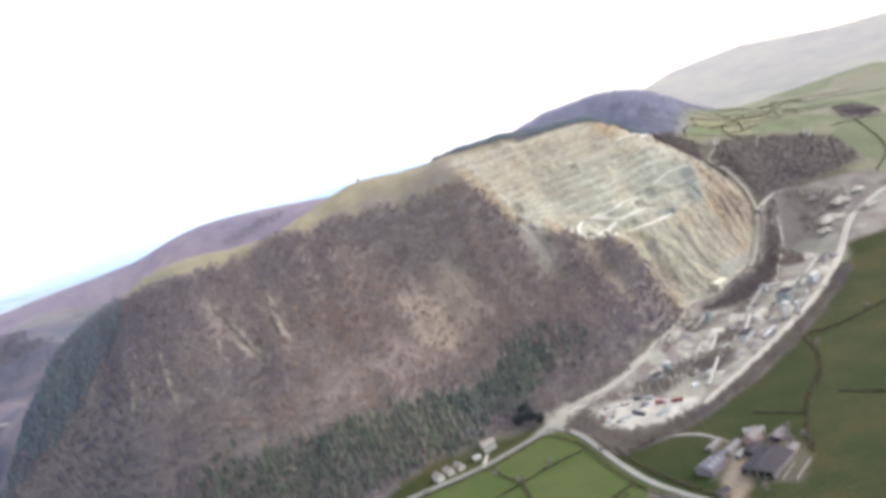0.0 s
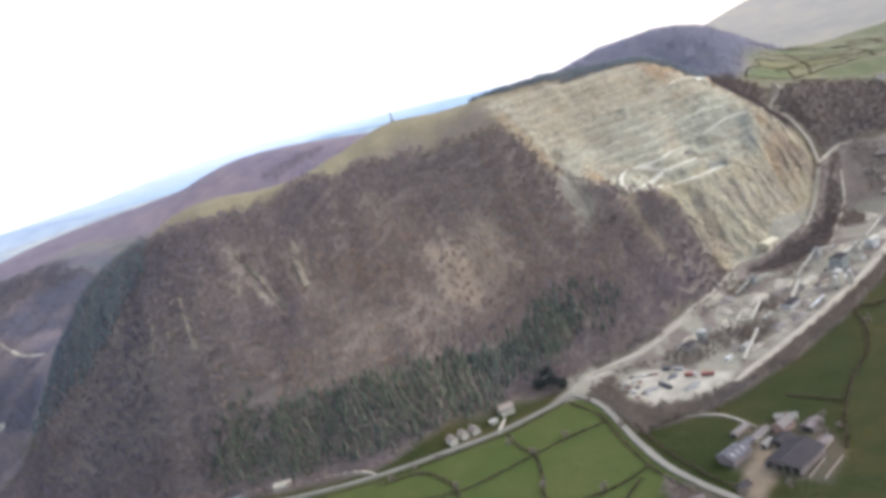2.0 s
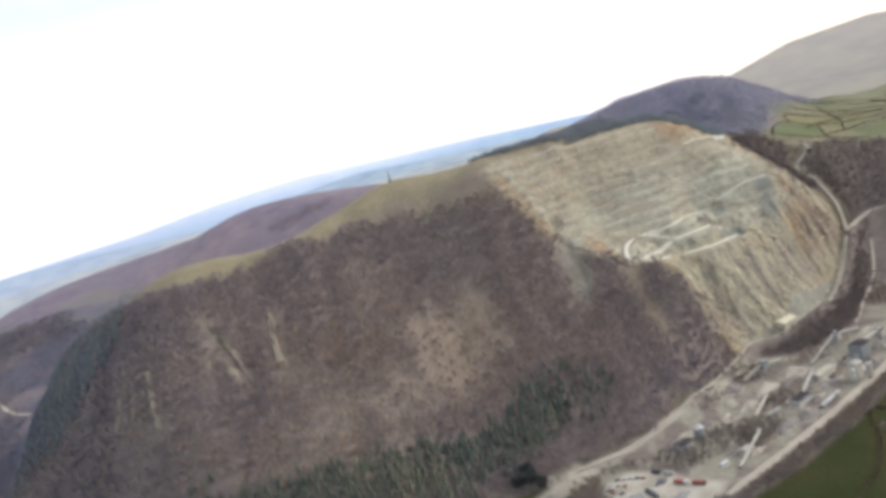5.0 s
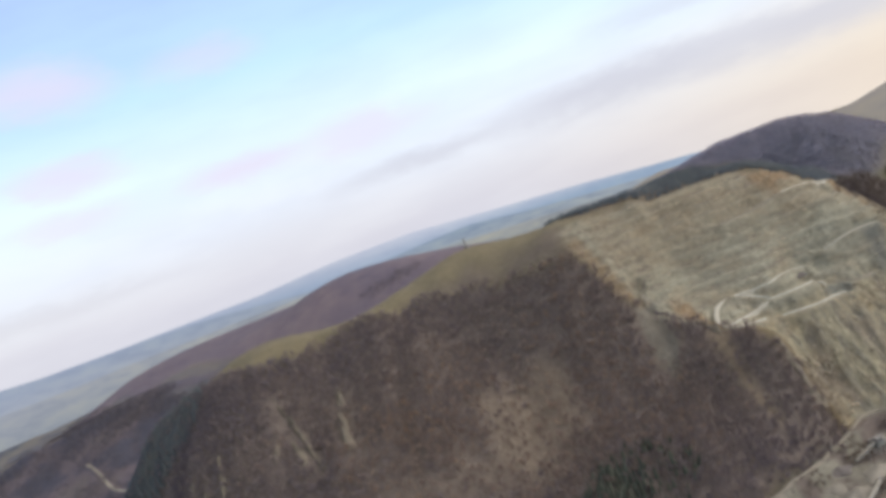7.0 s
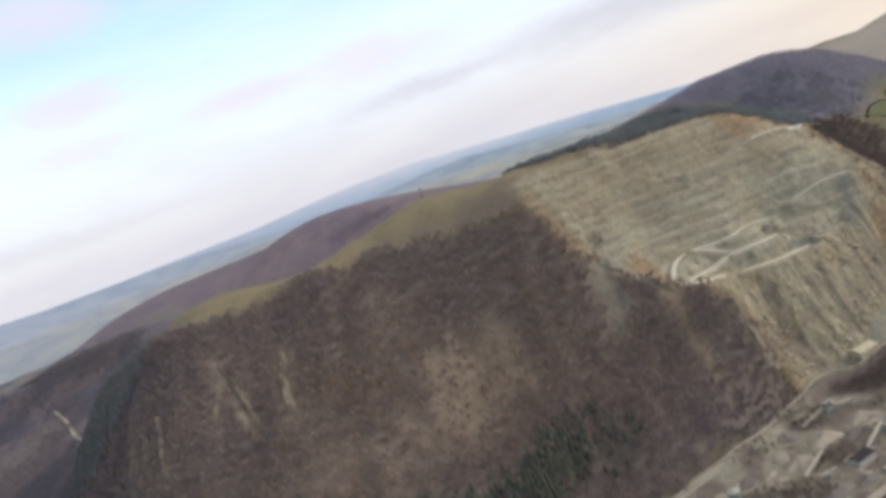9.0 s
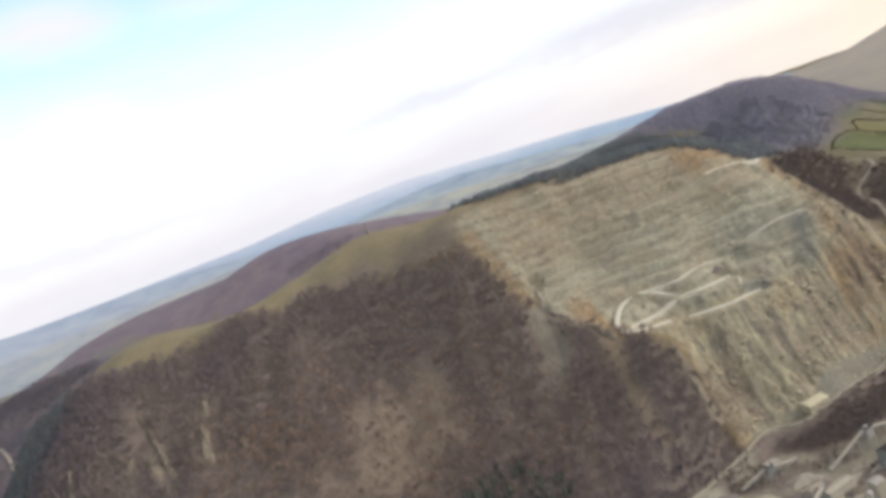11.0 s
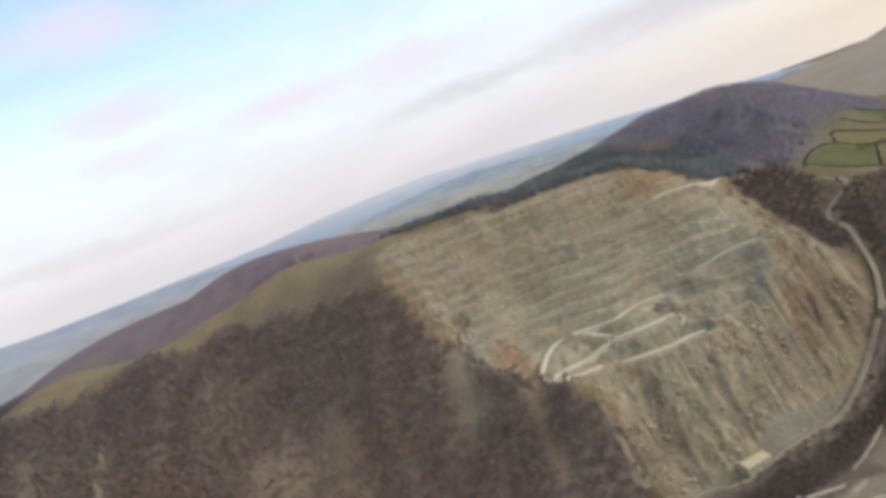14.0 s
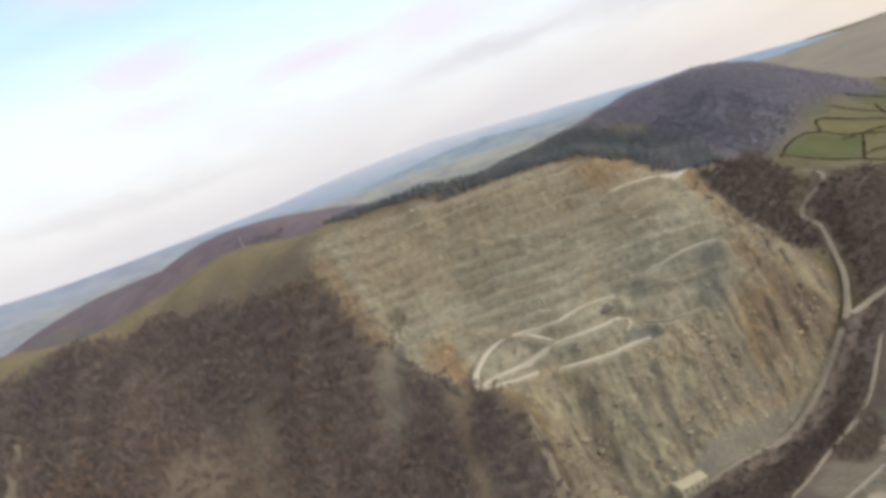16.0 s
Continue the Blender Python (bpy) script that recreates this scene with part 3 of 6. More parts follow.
PLANTATION = [(20, 930), (52, 916), (95, 931), (136, 953), (177, 979), (222, 1005), (290, 1036), (312, 1052), (330, 1110), (290, 1190), (200, 1260), (120, 1360), (60, 1330), (20, 1180), (-10, 1040)]
WESTFIRS = [(-345, 808), (-400, 792), (-458, 786), (-492, 765), (-470, 738), (-425, 733), (-361, 722), (-312, 742), (-322, 785)]
FIELDPATCH = [(-600, 1090), (-520, 1090), (-450, 1130), (-430, 1165), (-510, 1160)]
HEATH = [(-1000, 1500), (-960, 1350), (-700, 1240), (-520, 1150), (-400, 1060), (-250, 1040), (-90, 1080), (20, 1200), (60, 1340), (60, 1600), (-300, 1700), (-800, 1700)]
UPPERYARD = [(418, 968), (430, 985), (455, 976), (520, 920), (520, 890), (470, 860), (430, 850), (400, 862), (408, 900), (425, 935)]
PAD = [(272, 830), (284, 829), (308, 851), (332, 882), (350, 907), (343, 912), (322, 890), (298, 862), (277, 838)]
FARMYARD = [(111, 436), (118, 452), (126, 462), (132, 476), (142, 482), (150, 478), (138, 460), (134, 448), (129, 436), (122, 428), (116, 416), (108, 416), (112, 426)]
FARMMUD = [(112, 456), (124, 480), (126, 500), (142, 500), (156, 498), (174, 488), (178, 470), (172, 446), (154, 424), (142, 432), (130, 446)]
LANEBANK = [(76, 464), (86, 450), (98, 432), (104, 422), (94, 416), (80, 420), (72, 446)]
KNOLLWOOD = [(397, 970), (399, 1030), (405, 1080), (440, 1098), (490, 1090), (548, 1045), (540, 985), (470, 978), (430, 992)]
COPSE = [(590, 1105), (600, 1145), (640, 1150), (650, 1110), (620, 1090)]
WESTWOOD = [(-640, 1010), (-560, 930), (-530, 860), (-505, 800), (-500, 740), (-560, 720), (-760, 780), (-900, 900), (-800, 1040)]
VALLEYFLOOR = [(196, 764), (230, 803), (262, 813), (293, 839), (322, 875), (344, 905), (368, 940), (390, 968), (425, 990), (540, 965), (565, 900), (470, 845), (425, 850), (374, 786), (322, 722), (262, 690), (200, 700)]
SCRUB = [(50, 606), (58, 588), (66, 558), (73, 528), (94, 528), (115, 532), (154, 550), (210, 590), (276, 650), (336, 714), (390, 780), (380, 790), (322, 724), (262, 666), (205, 612), (160, 575), (120, 554), (88, 557), (76, 582), (72, 605), (78, 620), (73, 630), (62, 622)]
LANEWOOD = [(-480, 662), (-400, 634), (-330, 606), (-268, 583), (-200, 576), (-165, 572), (-118, 573), (-84, 590), (-62, 600), (-25, 616), (5, 620), (32, 626), (60, 648), (20, 660), (-20, 645), (-100, 614), (-200, 618), (-330, 645)]
APRON = [(74, 604), (76, 586), (88, 561), (104, 557), (119, 558), (151, 572), (153, 586), (134, 596), (114, 618), (94, 627), (80, 617)]
GREYTIP = [(249, 908), (262, 918), (290, 927), (305, 930), (306, 924), (268, 902), (252, 894)]
# end wall of the bench, its shadow painted on in dark grey
SHADEWALL = [(300, 960), (319, 956), (316, 940), (310, 924), (300, 922), (299, 938)]
TEALPIT = [(245, 892), (249, 900), (262, 905), (269, 896), (265, 888), (253, 885)]
OCHRE_TOP = [(218, 1000), (240, 1014), (266, 1026), (268, 1012), (246, 990), (226, 984)]
OCHRE_EDGE = [(38, 868), (50, 878), (66, 862), (86, 854), (98, 848), (84, 840), (70, 844), (52, 856)]
OCHRE_BEND = [(114, 858), (130, 870), (138, 852), (150, 834), (148, 824), (134, 828), (120, 838)]
RUSSETWOOD = [(-210, 630), (-120, 628), (-30, 660), (40, 700), (90, 740), (70, 790), (10, 810), (-40, 770), (-100, 735), (-160, 690)]
BRACKEN = [(-130, 846), (-70, 876), (0, 884), (44, 898), (62, 876), (30, 852), (0, 850), (-60, 852)]
ROADSIDE = [(394, 962), (397, 1000), (395, 1030), (384, 1058), (386, 1078), (404, 1090), (410, 1060), (406, 1010), (402, 978)]
CORNERYARD = [(338, 822), (353, 856), (370, 886), (386, 904), (420, 890), (432, 860), (400, 806), (356, 798)]
MOUTH = [(226, 796), (250, 807), (268, 818), (262, 825), (240, 813), (224, 803)]
JUNCTION = [(37, 612), (36, 640), (61, 650), (76, 634), (66, 622), (48, 610)]
HEATHFOOT = [(-1000, 1700), (-640, 1220), (-480, 1120), (-420, 1010), (-440, 860), (-520, 740), (-700, 740), (-960, 720), (-990, 1000), (-1020, 1380)]
YARD = [(20, 606), (40, 604), (60, 630), (76, 604), (84, 562), (100, 552), (126, 550), (160, 575), (205, 612), (262, 662), (322, 722), (374, 786), (425, 850), (405, 868), (372, 850), (340, 812), (300, 784), (262, 772),
        (240, 784), (212, 778), (176, 736), (140, 690), (92, 664), (60, 645), (30, 625)]


def bench(x, y, z):
    """Quarry benches: the shift to the stepped face, and how much of a ledge this is."""
    step = 9.5
    u = (z + 3.4 * fractal(x, y, 70, 12, 3)) / step
    fr = u - np.floor(u)
    return (np.clip((fr - 0.42) / 0.5, 0, 1) - fr) * step, np.clip((0.34 - fr) / 0.1, 0, 1), np.clip(1 - np.abs(fr - 0.47) / 0.11, 0, 1)


def land(x, y, detail=True):
    """Height of the ground at x, y (arrays)."""
    x, y = np.asarray(x, float), np.asarray(y, float)
    z = np.zeros(x.shape)
    flat_x, flat_y = x.ravel(), y.ravel()
    core = np.empty(flat_x.shape)
    for i in range(0, len(flat_x), 20000):
        d2 = ((flat_x[i:i + 20000, None] - LINES[None, :, 0]) ** 2 + (flat_y[i:i + 20000, None] - LINES[None, :, 1]) ** 2) / SPAN ** 2
        core[i:i + 20000] = (0.5 * d2 * np.log(np.maximum(d2, 1e-12))) @ WEIGHTS[:-3] + WEIGHTS[-3] + WEIGHTS[-2] * flat_x[i:i + 20000] / SPAN + WEIGHTS[-1] * flat_y[i:i + 20000] / SPAN
    core = core.reshape(x.shape)
    # away from the drawn hills: valley plain before them, hill country behind
    away = np.clip((np.maximum.reduce([-950 - x, x - 850, 350 - y, y - 1480])) / 350, 0, 1)
    away = away * away * (3 - 2 * away)
    rise = np.clip((y - 900) / 2600, 0, 1)
    far = 120 * rise ** 0.5 + 30 * rise * fractal(x, y, 900, 31, 3)
    z = core * (1 - away) + np.maximum(far, 0) * away
    z = np.where(z > 1.5, z, np.where(z > -1.5, (z + 1.5) ** 2 / 6, 0))
    if detail:
        hill = np.clip(z / 30, 0, 1) * (1 - 0.75 * inside(x, y, HEATH, 60, 0))
        z = z + hill * (3.0 * fractal(x, y, 60, 3, 4) + 2.5 * fractal(x * 1.7, y * 0.5, 40, 8, 3))
        # ribs and gullies that run down the wooded slope
        along, over = x * 0.97 + y * 0.22, y * 0.97 - x * 0.22
        rib = fractal(along, over * 0.28, 34, 52, 3)
        slope_wood = inside(x, y, WOOD, 40, 0)
        z = z + slope_wood * hill * (9.0 * (np.abs(rib) - 0.25))
        q = inside(x, y, QUARRY, 14, 4)
        terrace = bench(x, y, z)[0]
        up = np.clip((z - 95) / 25, 0, 1)
        z = z + q * (1 - inside(x, y, PAD, 8, 0)) * (0.9 * up * terrace + 1.1 * fractal(x, y, 6, 47, 2) + 2.2 * fractal(x, y, 18, 44, 2) + (1 - up) * (12.0 * (np.abs(fractal(x + 0.5 * y, (y - 0.5 * x) * 0.35, 26, 61, 3)) - 0.25) + 6.0 * (np.abs(fractal(x + 0.5 * y, (y - 0.5 * x) * 0.5, 11, 64, 2)) - 0.25)))
        side = inside(x, y, ORCHRE_SIDE, 16, 4)
        z = z + side * (14.0 * (np.abs(fractal(x + 0.5 * y, (y - 0.5 * x) * 0.6, 24, 63, 3)) - 0.22) + 6.0 * (np.abs(fractal(x, y, 9, 67, 2)) - 0.25))
        z = bedded(x, y, z)
    return z


def smooth_line(pts, step=6.0):
    """A soft curve through the points of a plan line."""
    p = np.array(pts, float)
    p = np.vstack([2 * p[0] - p[1], p, 2 * p[-1] - p[-2]])
    out = []
    for a, b, c, d in zip(p, p[1:], p[2:], p[3:]):
        k = max(2, int(np.hypot(*(c - b)[:2]) / step))
        for t in np.arange(k) / k:
            out.append(0.5 * (2 * b + (c - a) * t + (2 * a - 5 * b + 4 * c - d) * t * t + (3 * b - a - 3 * c + d) * t ** 3))
    out.append(p[-2])
    return np.array(out)


# ---- ways: plan lines, widths ----
HAUL = [(58, 640), (74, 648), (128, 676), (176, 726), (210, 772), (232, 803), (262, 812), (293, 836), (322, 872), (344, 902), (368, 936), (384, 962), (393, 998), (391, 1022), (388, 1045), (378, 1052), (381, 1066), (401, 1081),
        (399, 1091), (386, 1099)]
LOWHAUL = [(150, 566), (205, 612), (262, 664), (320, 722), (372, 786), (420, 850), (470, 900), (530, 930)]
FORKED = [(384, 962), (404, 980), (424, 992), (440, 985)]
ARM_A = [(153, 824), (148, 840), (148, 854), (151, 868), (160, 881), (174, 889), (188, 891), (202, 893), (212, 904), (224, 917), (238, 926)]
ARM_B = [(153, 826), (162, 845), (176, 861), (195, 876), (214, 883), (229, 893), (240, 912)]
ARM_C = [(152, 823), (163, 828), (176, 842), (187, 856)]
ARM_D = [(240, 912), (246, 911), (248, 903), (246, 895)]
ARM_EAST = [(249, 911), (265, 905), (280, 910), (294, 922)]
ARM_LINK = [(174, 888), (186, 884), (198, 878)]
LEDGE_LOW = [(201, 860), (220, 864), (238, 872), (248, 884), (261, 891)]
LEDGE_HIGH = [(262, 938), (278, 945), (291, 951), (304, 956), (315, 959)]
LEDGE_CRAG = [(92, 862), (93, 853), (98, 850), (108, 856)]
INCLINE = [(300, 1042), (290, 1026), (278, 1012), (262, 996), (248, 985), (226, 969), (204, 954), (180, 937)]
TOPTRACK = [(322, 1090), (314, 1076), (304, 1056), (300, 1040), (292, 1014)]
BACKTRACK = [(-660, 972), (-620, 944), (-570, 902), (-519, 868)]
BEDS = [(HAUL, 5.5), (LOWHAUL, 8.0), (FORKED, 5.0), (ARM_A, 4.2), (ARM_B, 4.6), (ARM_C, 5.0), (ARM_D, 3.0), (ARM_EAST, 3.0), (ARM_LINK, 3.5), (LEDGE_LOW, 4.6), (LEDGE_HIGH, 4.0), (LEDGE_CRAG, 5.0), (INCLINE, 3.4), (TOPTRACK, 4.0), (BACKTRACK, 4.0)]
BED_LINES = []
for line, wide in BEDS:
    c = smooth_line(line, 4.0)
    h = land(c[:, 0], c[:, 1], False)
    h = np.convolve(np.r_[[h[0]] * 4, h, [h[-1]] * 4], np.ones(9) / 9, "valid")
    BED_LINES.append((c, h, wide))


def bedded(x, y, z):
    """Levels the ground under the tracks."""
    sx, sy, sz = x.ravel(), y.ravel(), z.ravel().copy()
    for c, h, wide in BED_LINES:
        near = np.where((sx > c[:, 0].min() - 30) & (sx < c[:, 0].max() + 30) & (sy > c[:, 1].min() - 30) & (sy < c[:, 1].max() + 30))[0]
        if len(near) == 0:
            continue
        d = np.hypot(sx[near, None] - c[None, :, 0], sy[near, None] - c[None, :, 1])
        k = d.argmin(1)
        t = np.clip((d[np.arange(len(near)), k] - wide * 0.95) / 6.0, 0, 1)
        t = t * t * (3 - 2 * t)
        sz[near] = sz[near] * t + h[k] * (1 - t)
    return sz.reshape(z.shape)


def axis(lo, hi, mid, growth):
    """Grid lines: fine where the place is seen near, wider and wider towards the horizon."""
    left, right = [mid[0]], [mid[-1]]
    d = mid[1] - mid[0]
    while left[-1] > lo:
        d *= growth
        left.append(left[-1] - d)
    d = mid[-1] - mid[-2]
    while right[-1] < hi:
        d *= growth
        right.append(right[-1] + d)
    return np.r_[left[:0:-1], mid, right[1:]]


def mesh_from(name, verts, faces, smooth=False):
    me = bpy.data.meshes.new(name)
    me.from_pydata([tuple(v) for v in verts], [], [tuple(f) for f in faces])
    if smooth:
        me.polygons.foreach_set("use_smooth", np.ones(len(me.polygons), bool))
    return me


def mesh_arrays(name, verts, tris, mats=None, tint=None):
    """A large mesh from numpy arrays of vertices and triangles."""
    me = bpy.data.meshes.new(name)
    me.vertices.add(len(verts))
    me.vertices.foreach_set("co", np.asarray(verts, np.float32).ravel())
    me.loops.add(tris.size)
    me.loops.foreach_set("vertex_index", tris.astype(np.int32).ravel())
    me.polygons.add(len(tris))
    n = tris.shape[1]
    me.polygons.foreach_set("loop_start", np.arange(0, tris.size, n, dtype=np.int32))
    me.polygons.foreach_set("loop_total", np.full(len(tris), n, np.int32))
    if mats is not None:
        me.polygons.foreach_set("material_index", np.asarray(mats, np.int32))
    me.update(calc_edges=True)
    if tint is not None:
        at = me.attributes.new("tint", "FLOAT", "POINT")
        at.data.foreach_set("value", np.asarray(tint, np.float32))
    return me


def build_ground():
    xs = axis(-4300, 4700, np.r_[np.arange(-560, 40, 5.0), np.arange(40, 385, 1.6), np.arange(385, 560, 5.0)], 1.06)
    ys = axis(-4300, 4700, np.r_[np.arange(400, 560, 3.2), np.arange(560, 780, 4.0), np.arange(780, 1050, 1.6), np.arange(1050, 1300, 6.0)], 1.06)
    gx, gy = np.meshgrid(xs, ys)
    gz = land(gx, gy)
    verts = np.c_[gx.ravel(), gy.ravel(), gz.ravel()]
    nx, ny = len(xs), len(ys)
    i = (np.arange(ny - 1)[:, None] * nx + np.arange(nx - 1)[None, :]).ravel()
    quads = np.c_[i, i + 1, i + nx + 1, i + nx]
    me = mesh_arrays("ground", verts, quads)
    x, y, z = verts.T
    mid = verts[quads].mean(1)
    me.polygons.foreach_set("use_smooth", inside(mid[:, 0], mid[:, 1], QUARRY, 4, 4) < 0.5)
    masks = {
        "farfield": np.maximum(np.clip((y - 1500) / 300, 0, 1), 0),
        "hillgrass": np.maximum.reduce([0.9 * np.clip((z - 60) / 40, 0, 1) * (1 - (x > 410) * (y > 1080)), inside(x, y, HILLTOP, 16, 12), np.clip((z - 50) / 40, 0, 1) * (x > 250) * (y > 880) * np.clip(0.5 + 2.2 * fractal(x, y, 80, 93, 2), 0.15, 0.9), 0.5 * inside(x, y, FIELDPATCH, 16, 14)]),
        "litter": np.maximum.reduce([inside(x, y, WOOD, 10, 6), 0.75 * inside(x, y, BRACKEN, 20, 14), inside(x, y, EASTWOOD, 10, 6), inside(x, y, ROADSIDE, 8, 4), inside(x, y, VALLEYWOOD, 10, 6), inside(x, y, PLANTATION, 14, 8), inside(x, y, VALLEYFLOOR, 6, 4), inside(x, y, YARD, 5, 4), inside(x, y, SCRUB, 4, 3), inside(x, y, LANEWOOD, 5, 4), inside(x, y, WESTWOOD, 20, 12), inside(x, y, KNOLLWOOD, 10, 8), inside(x, y, COPSE, 8, 5), 0.4 * inside(x, y, FARMMUD, 4, 4), inside(x, y, LANEBANK, 4, 3)]),
        "heath": np.maximum.reduce([inside(x, y, HEATH, 30, 24), inside(x, y, HEATHFOOT, 30, 30)]) * (1 - inside(x, y, DARKHILL, 20, 10)) * (1 - 0.8 * inside(x, y, FIELDPATCH, 16, 14)),
        "moor": np.maximum(inside(x, y, HEATHFOOT, 30, 20), inside(x, y, WESTWOOD, 20, 12)) * (1 - 0.8 * inside(x, y, FIELDPATCH, 16, 14)) * np.clip((1180 - y) / 80, 0, 1) * 0.85,
        "lush": inside(x, y, LUSH, 4, 0),
        "ribs": 0.85 * np.clip((104 - z) / 14, 0, 1) + 0.6 * inside(x, y, ORCHRE_SIDE, 12, 6) * (z >= 104),
        "bedding": 0.5 * np.clip((z - 88) / 14, 0, 1),
        "upland": np.maximum(inside(x, y, UPLAND, 20, 6), 0.8 * inside(x, y, CLEARING, 8, 6)),
        "hillhaze": inside(x, y, DARKHILL, 20, 10) * (1 - inside(x, y, CLEARING, 8, 6)),
        "meadow": np.maximum.reduce([inside(x, y, MEADOW_A, 4, 2), 0.55 * inside(x, y, MEADOW_C, 4, 2), 0.7 * inside(x, y, MEADOW_D, 5, 3)]),
        "straw": np.maximum.reduce([inside(x, y, MEADOW_B, 4, 2), 0.5 * inside(x, y, [(450, 1100), (480, 1150), (470, 1172), (450, 1170), (440, 1116)], 4, 2)]),
        "lowland": np.maximum(np.clip((-985 - x) / 60, 0, 1), np.maximum.reduce([0.85 * inside(x, y, FIELDPATCH, 10, 10), 0.75 * inside(x, y, FIELDBAND, 12, 10)])),
        "scree": np.maximum.reduce([0.6 * inside(x, y, SCREE, 26, 26), inside(x, y, SLIDE_A, 8, 5), inside(x, y, SLIDE_B, 8, 5), 0.35 * inside(x, y, BANK, 30, 24), 0.1 * inside(x, y, SLAB, 5, 5), 0.35 * inside(x, y, CRAGFOOT, 5, 6), inside(x, y, FARMYARD, 4, 2)]),
        "rock": inside(x, y, QUARRY, 5, 5),
        "ochre": np.maximum.reduce([inside(x, y, ORCHRE_SIDE, 12, 12) * np.clip(0.68 + 1.4 * fractal(x, y, 24, 87, 3), 0.2, 0.9), 0.4 * inside(x, y, OCHRE_FOOT, 8, 6), 0.35 * inside(x, y, UPPER_FACE, 14, 14), inside(x, y, OCHRE_TOP, 8, 6), 0.8 * inside(x, y, OCHRE_EDGE, 6, 4), inside(x, y, OCHRE_BEND, 6, 5)]),
        "tip_and_shade": np.maximum.reduce([0.25 * inside(x, y, GREYTIP, 5, 3), 0.8 * inside(x, y, TEALPIT, 3, 3), 0.85 * inside(x, y, SHADEWALL, 6, 4), 0.8 * inside(x, y, PAD, 2, 1), 0.5 * inside(x, y, SLIDE_A, 5, 5)]),
        "pale": np.maximum.reduce([0.45 * inside(x, y, SIDEWORKS, 8, 8) * np.clip(0.3 + 2.4 * fractal(x, y, 22, 74, 3), 0, 1), inside(x, y, YARD, 5, 4) * np.clip(0.72 + 2.6 * fractal(x, y, 14, 71, 4), 0.08, 1.0), 0.85 * inside(x, y, UPPERYARD, 8, 8) * (1 - 0.75 * inside(x, y, EASTSCRUB, 8, 8)) * np.clip(0.35 + 2.2 * fractal(x, y, 20, 72, 3), 0.05, 1), 0.95 * inside(x, y, APRON, 4, 2), 0.75 * inside(x, y, CORNERYARD, 6, 5) * (1 - inside(x, y, CORNERSCRUB, 3, 3)), 0.7 * inside(x, y, MOUTH, 4, 4), 0.65 * inside(x, y, PAD, 2, 1), 0.9 * inside(x, y, JUNCTION, 3, 2)]),
    }
    masks["chalk"] = np.maximum(0.85 * inside(x, y, APRON, 4, 2), 0.5 * inside(x, y, JUNCTION, 3, 2)) * np.clip(0.75 + 0.9 * fractal(x, y, 14, 86, 3), 0.2, 1)
    _, ledge, foot = bench(x, y, land(x, y, False))
    faces = inside(x, y, QUARRY, 8, 4) * np.clip((z - 95) / 25, 0, 1)
    ledge, foot = ledge * faces, foot * faces
    # mixes the brown litter tone in as broken lines along the riser feet
    masks["growth"] = 0.75 * foot * np.clip(0.45 + 1.8 * fractal(x, y, 30, 85, 3), 0, 1)
    brush = np.maximum.reduce([0.6 * inside(x, y, SIDEBRUSH, 10, 10), 0.52 * inside(x, y, LOWFACE, 12, 12), 0.75 * inside(x, y, EASTSCRUB, 8, 8), 0.8 * inside(x, y, CORNERSCRUB, 4, 4)])
    masks["growth"] = np.maximum(masks["growth"], brush * np.clip(0.6 + 1.6 * fractal(x, y, 20, 88, 3), 0.1, 1))
    masks["pale"] = np.maximum(masks["pale"], 0.55 * ledge * np.clip(0.5 + 1.4 * fractal(x, y, 22, 83, 3), 0, 1))
    for key, v in masks.items():
        me.attributes.new(key, "FLOAT", "POINT").data.foreach_set("value", np.asarray(v, np.float32))
    me.materials.append(GROUND)
    return tagged(new("ground", me), "valley pasture, wooded hillsides and quarried rock in one sheet", "ground", kind="structure")


build_ground()


def ribbon(name, pts, width, mat, label, category="road", lift=1.1, edge=0.25, kind="structure"):
    """A road: crowned strip that lies on the land, with shoulders."""
    c = smooth_line(pts)
    t = np.gradient(c, axis=0)
    nrm = np.c_[-t[:, 1], t[:, 0]] / np.maximum(np.hypot(t[:, 0], t[:, 1])[:, None], 1e-6)
    w = width * (1 + 0.12 * fractal(c[:, 0], c[:, 1], 20, 77, 2))
    if name == "track":
        w = w * np.clip(0.45 + np.minimum(np.arange(len(w)), np.arange(len(w))[::-1]) * 0.28, 0, 1)
    rows = []
    across = (-0.62, -0.5, 0.0, 0.5, 0.62)
    zs = [land(c[:, 0] + nrm[:, 0] * w * a, c[:, 1] + nrm[:, 1] * w * a) for a in across]
    bed = np.maximum.reduce(zs[1:4])
    bed = np.convolve(np.r_[bed[0], bed[0], bed, bed[-1], bed[-1]], np.ones(5) / 5, "valid")
    for a, h, zz in zip(across, (-0.8, lift, lift + 0.1, lift, -0.8), zs):
        z = bed + h if abs(a) < 0.6 else np.minimum(bed, zz) + h
        rows.append(np.c_[c[:, 0] + nrm[:, 0] * w * a, c[:, 1] + nrm[:, 1] * w * a, z])
    v = np.stack(rows, 1).reshape(-1, 3)
    m = len(across)
    faces = [(i * m + j, i * m + j + 1, i * m + m + j + 1, i * m + m + j) for i in range(len(c) - 1) for j in range(m - 1)]
    me = mesh_from(name, v, faces)
    me.materials.append(mat)
    return tagged(new(name, me), label, category, kind=kind)


ribbon("road", [(-620, 668), (-474, 640), (-409, 630), (-330, 601), (-256, 573), (-180, 560), (-113, 561), (-54, 573), (-16, 584), (40, 614)], 5.0, LANE, "pale grey country lane along the foot of the wooded hill")
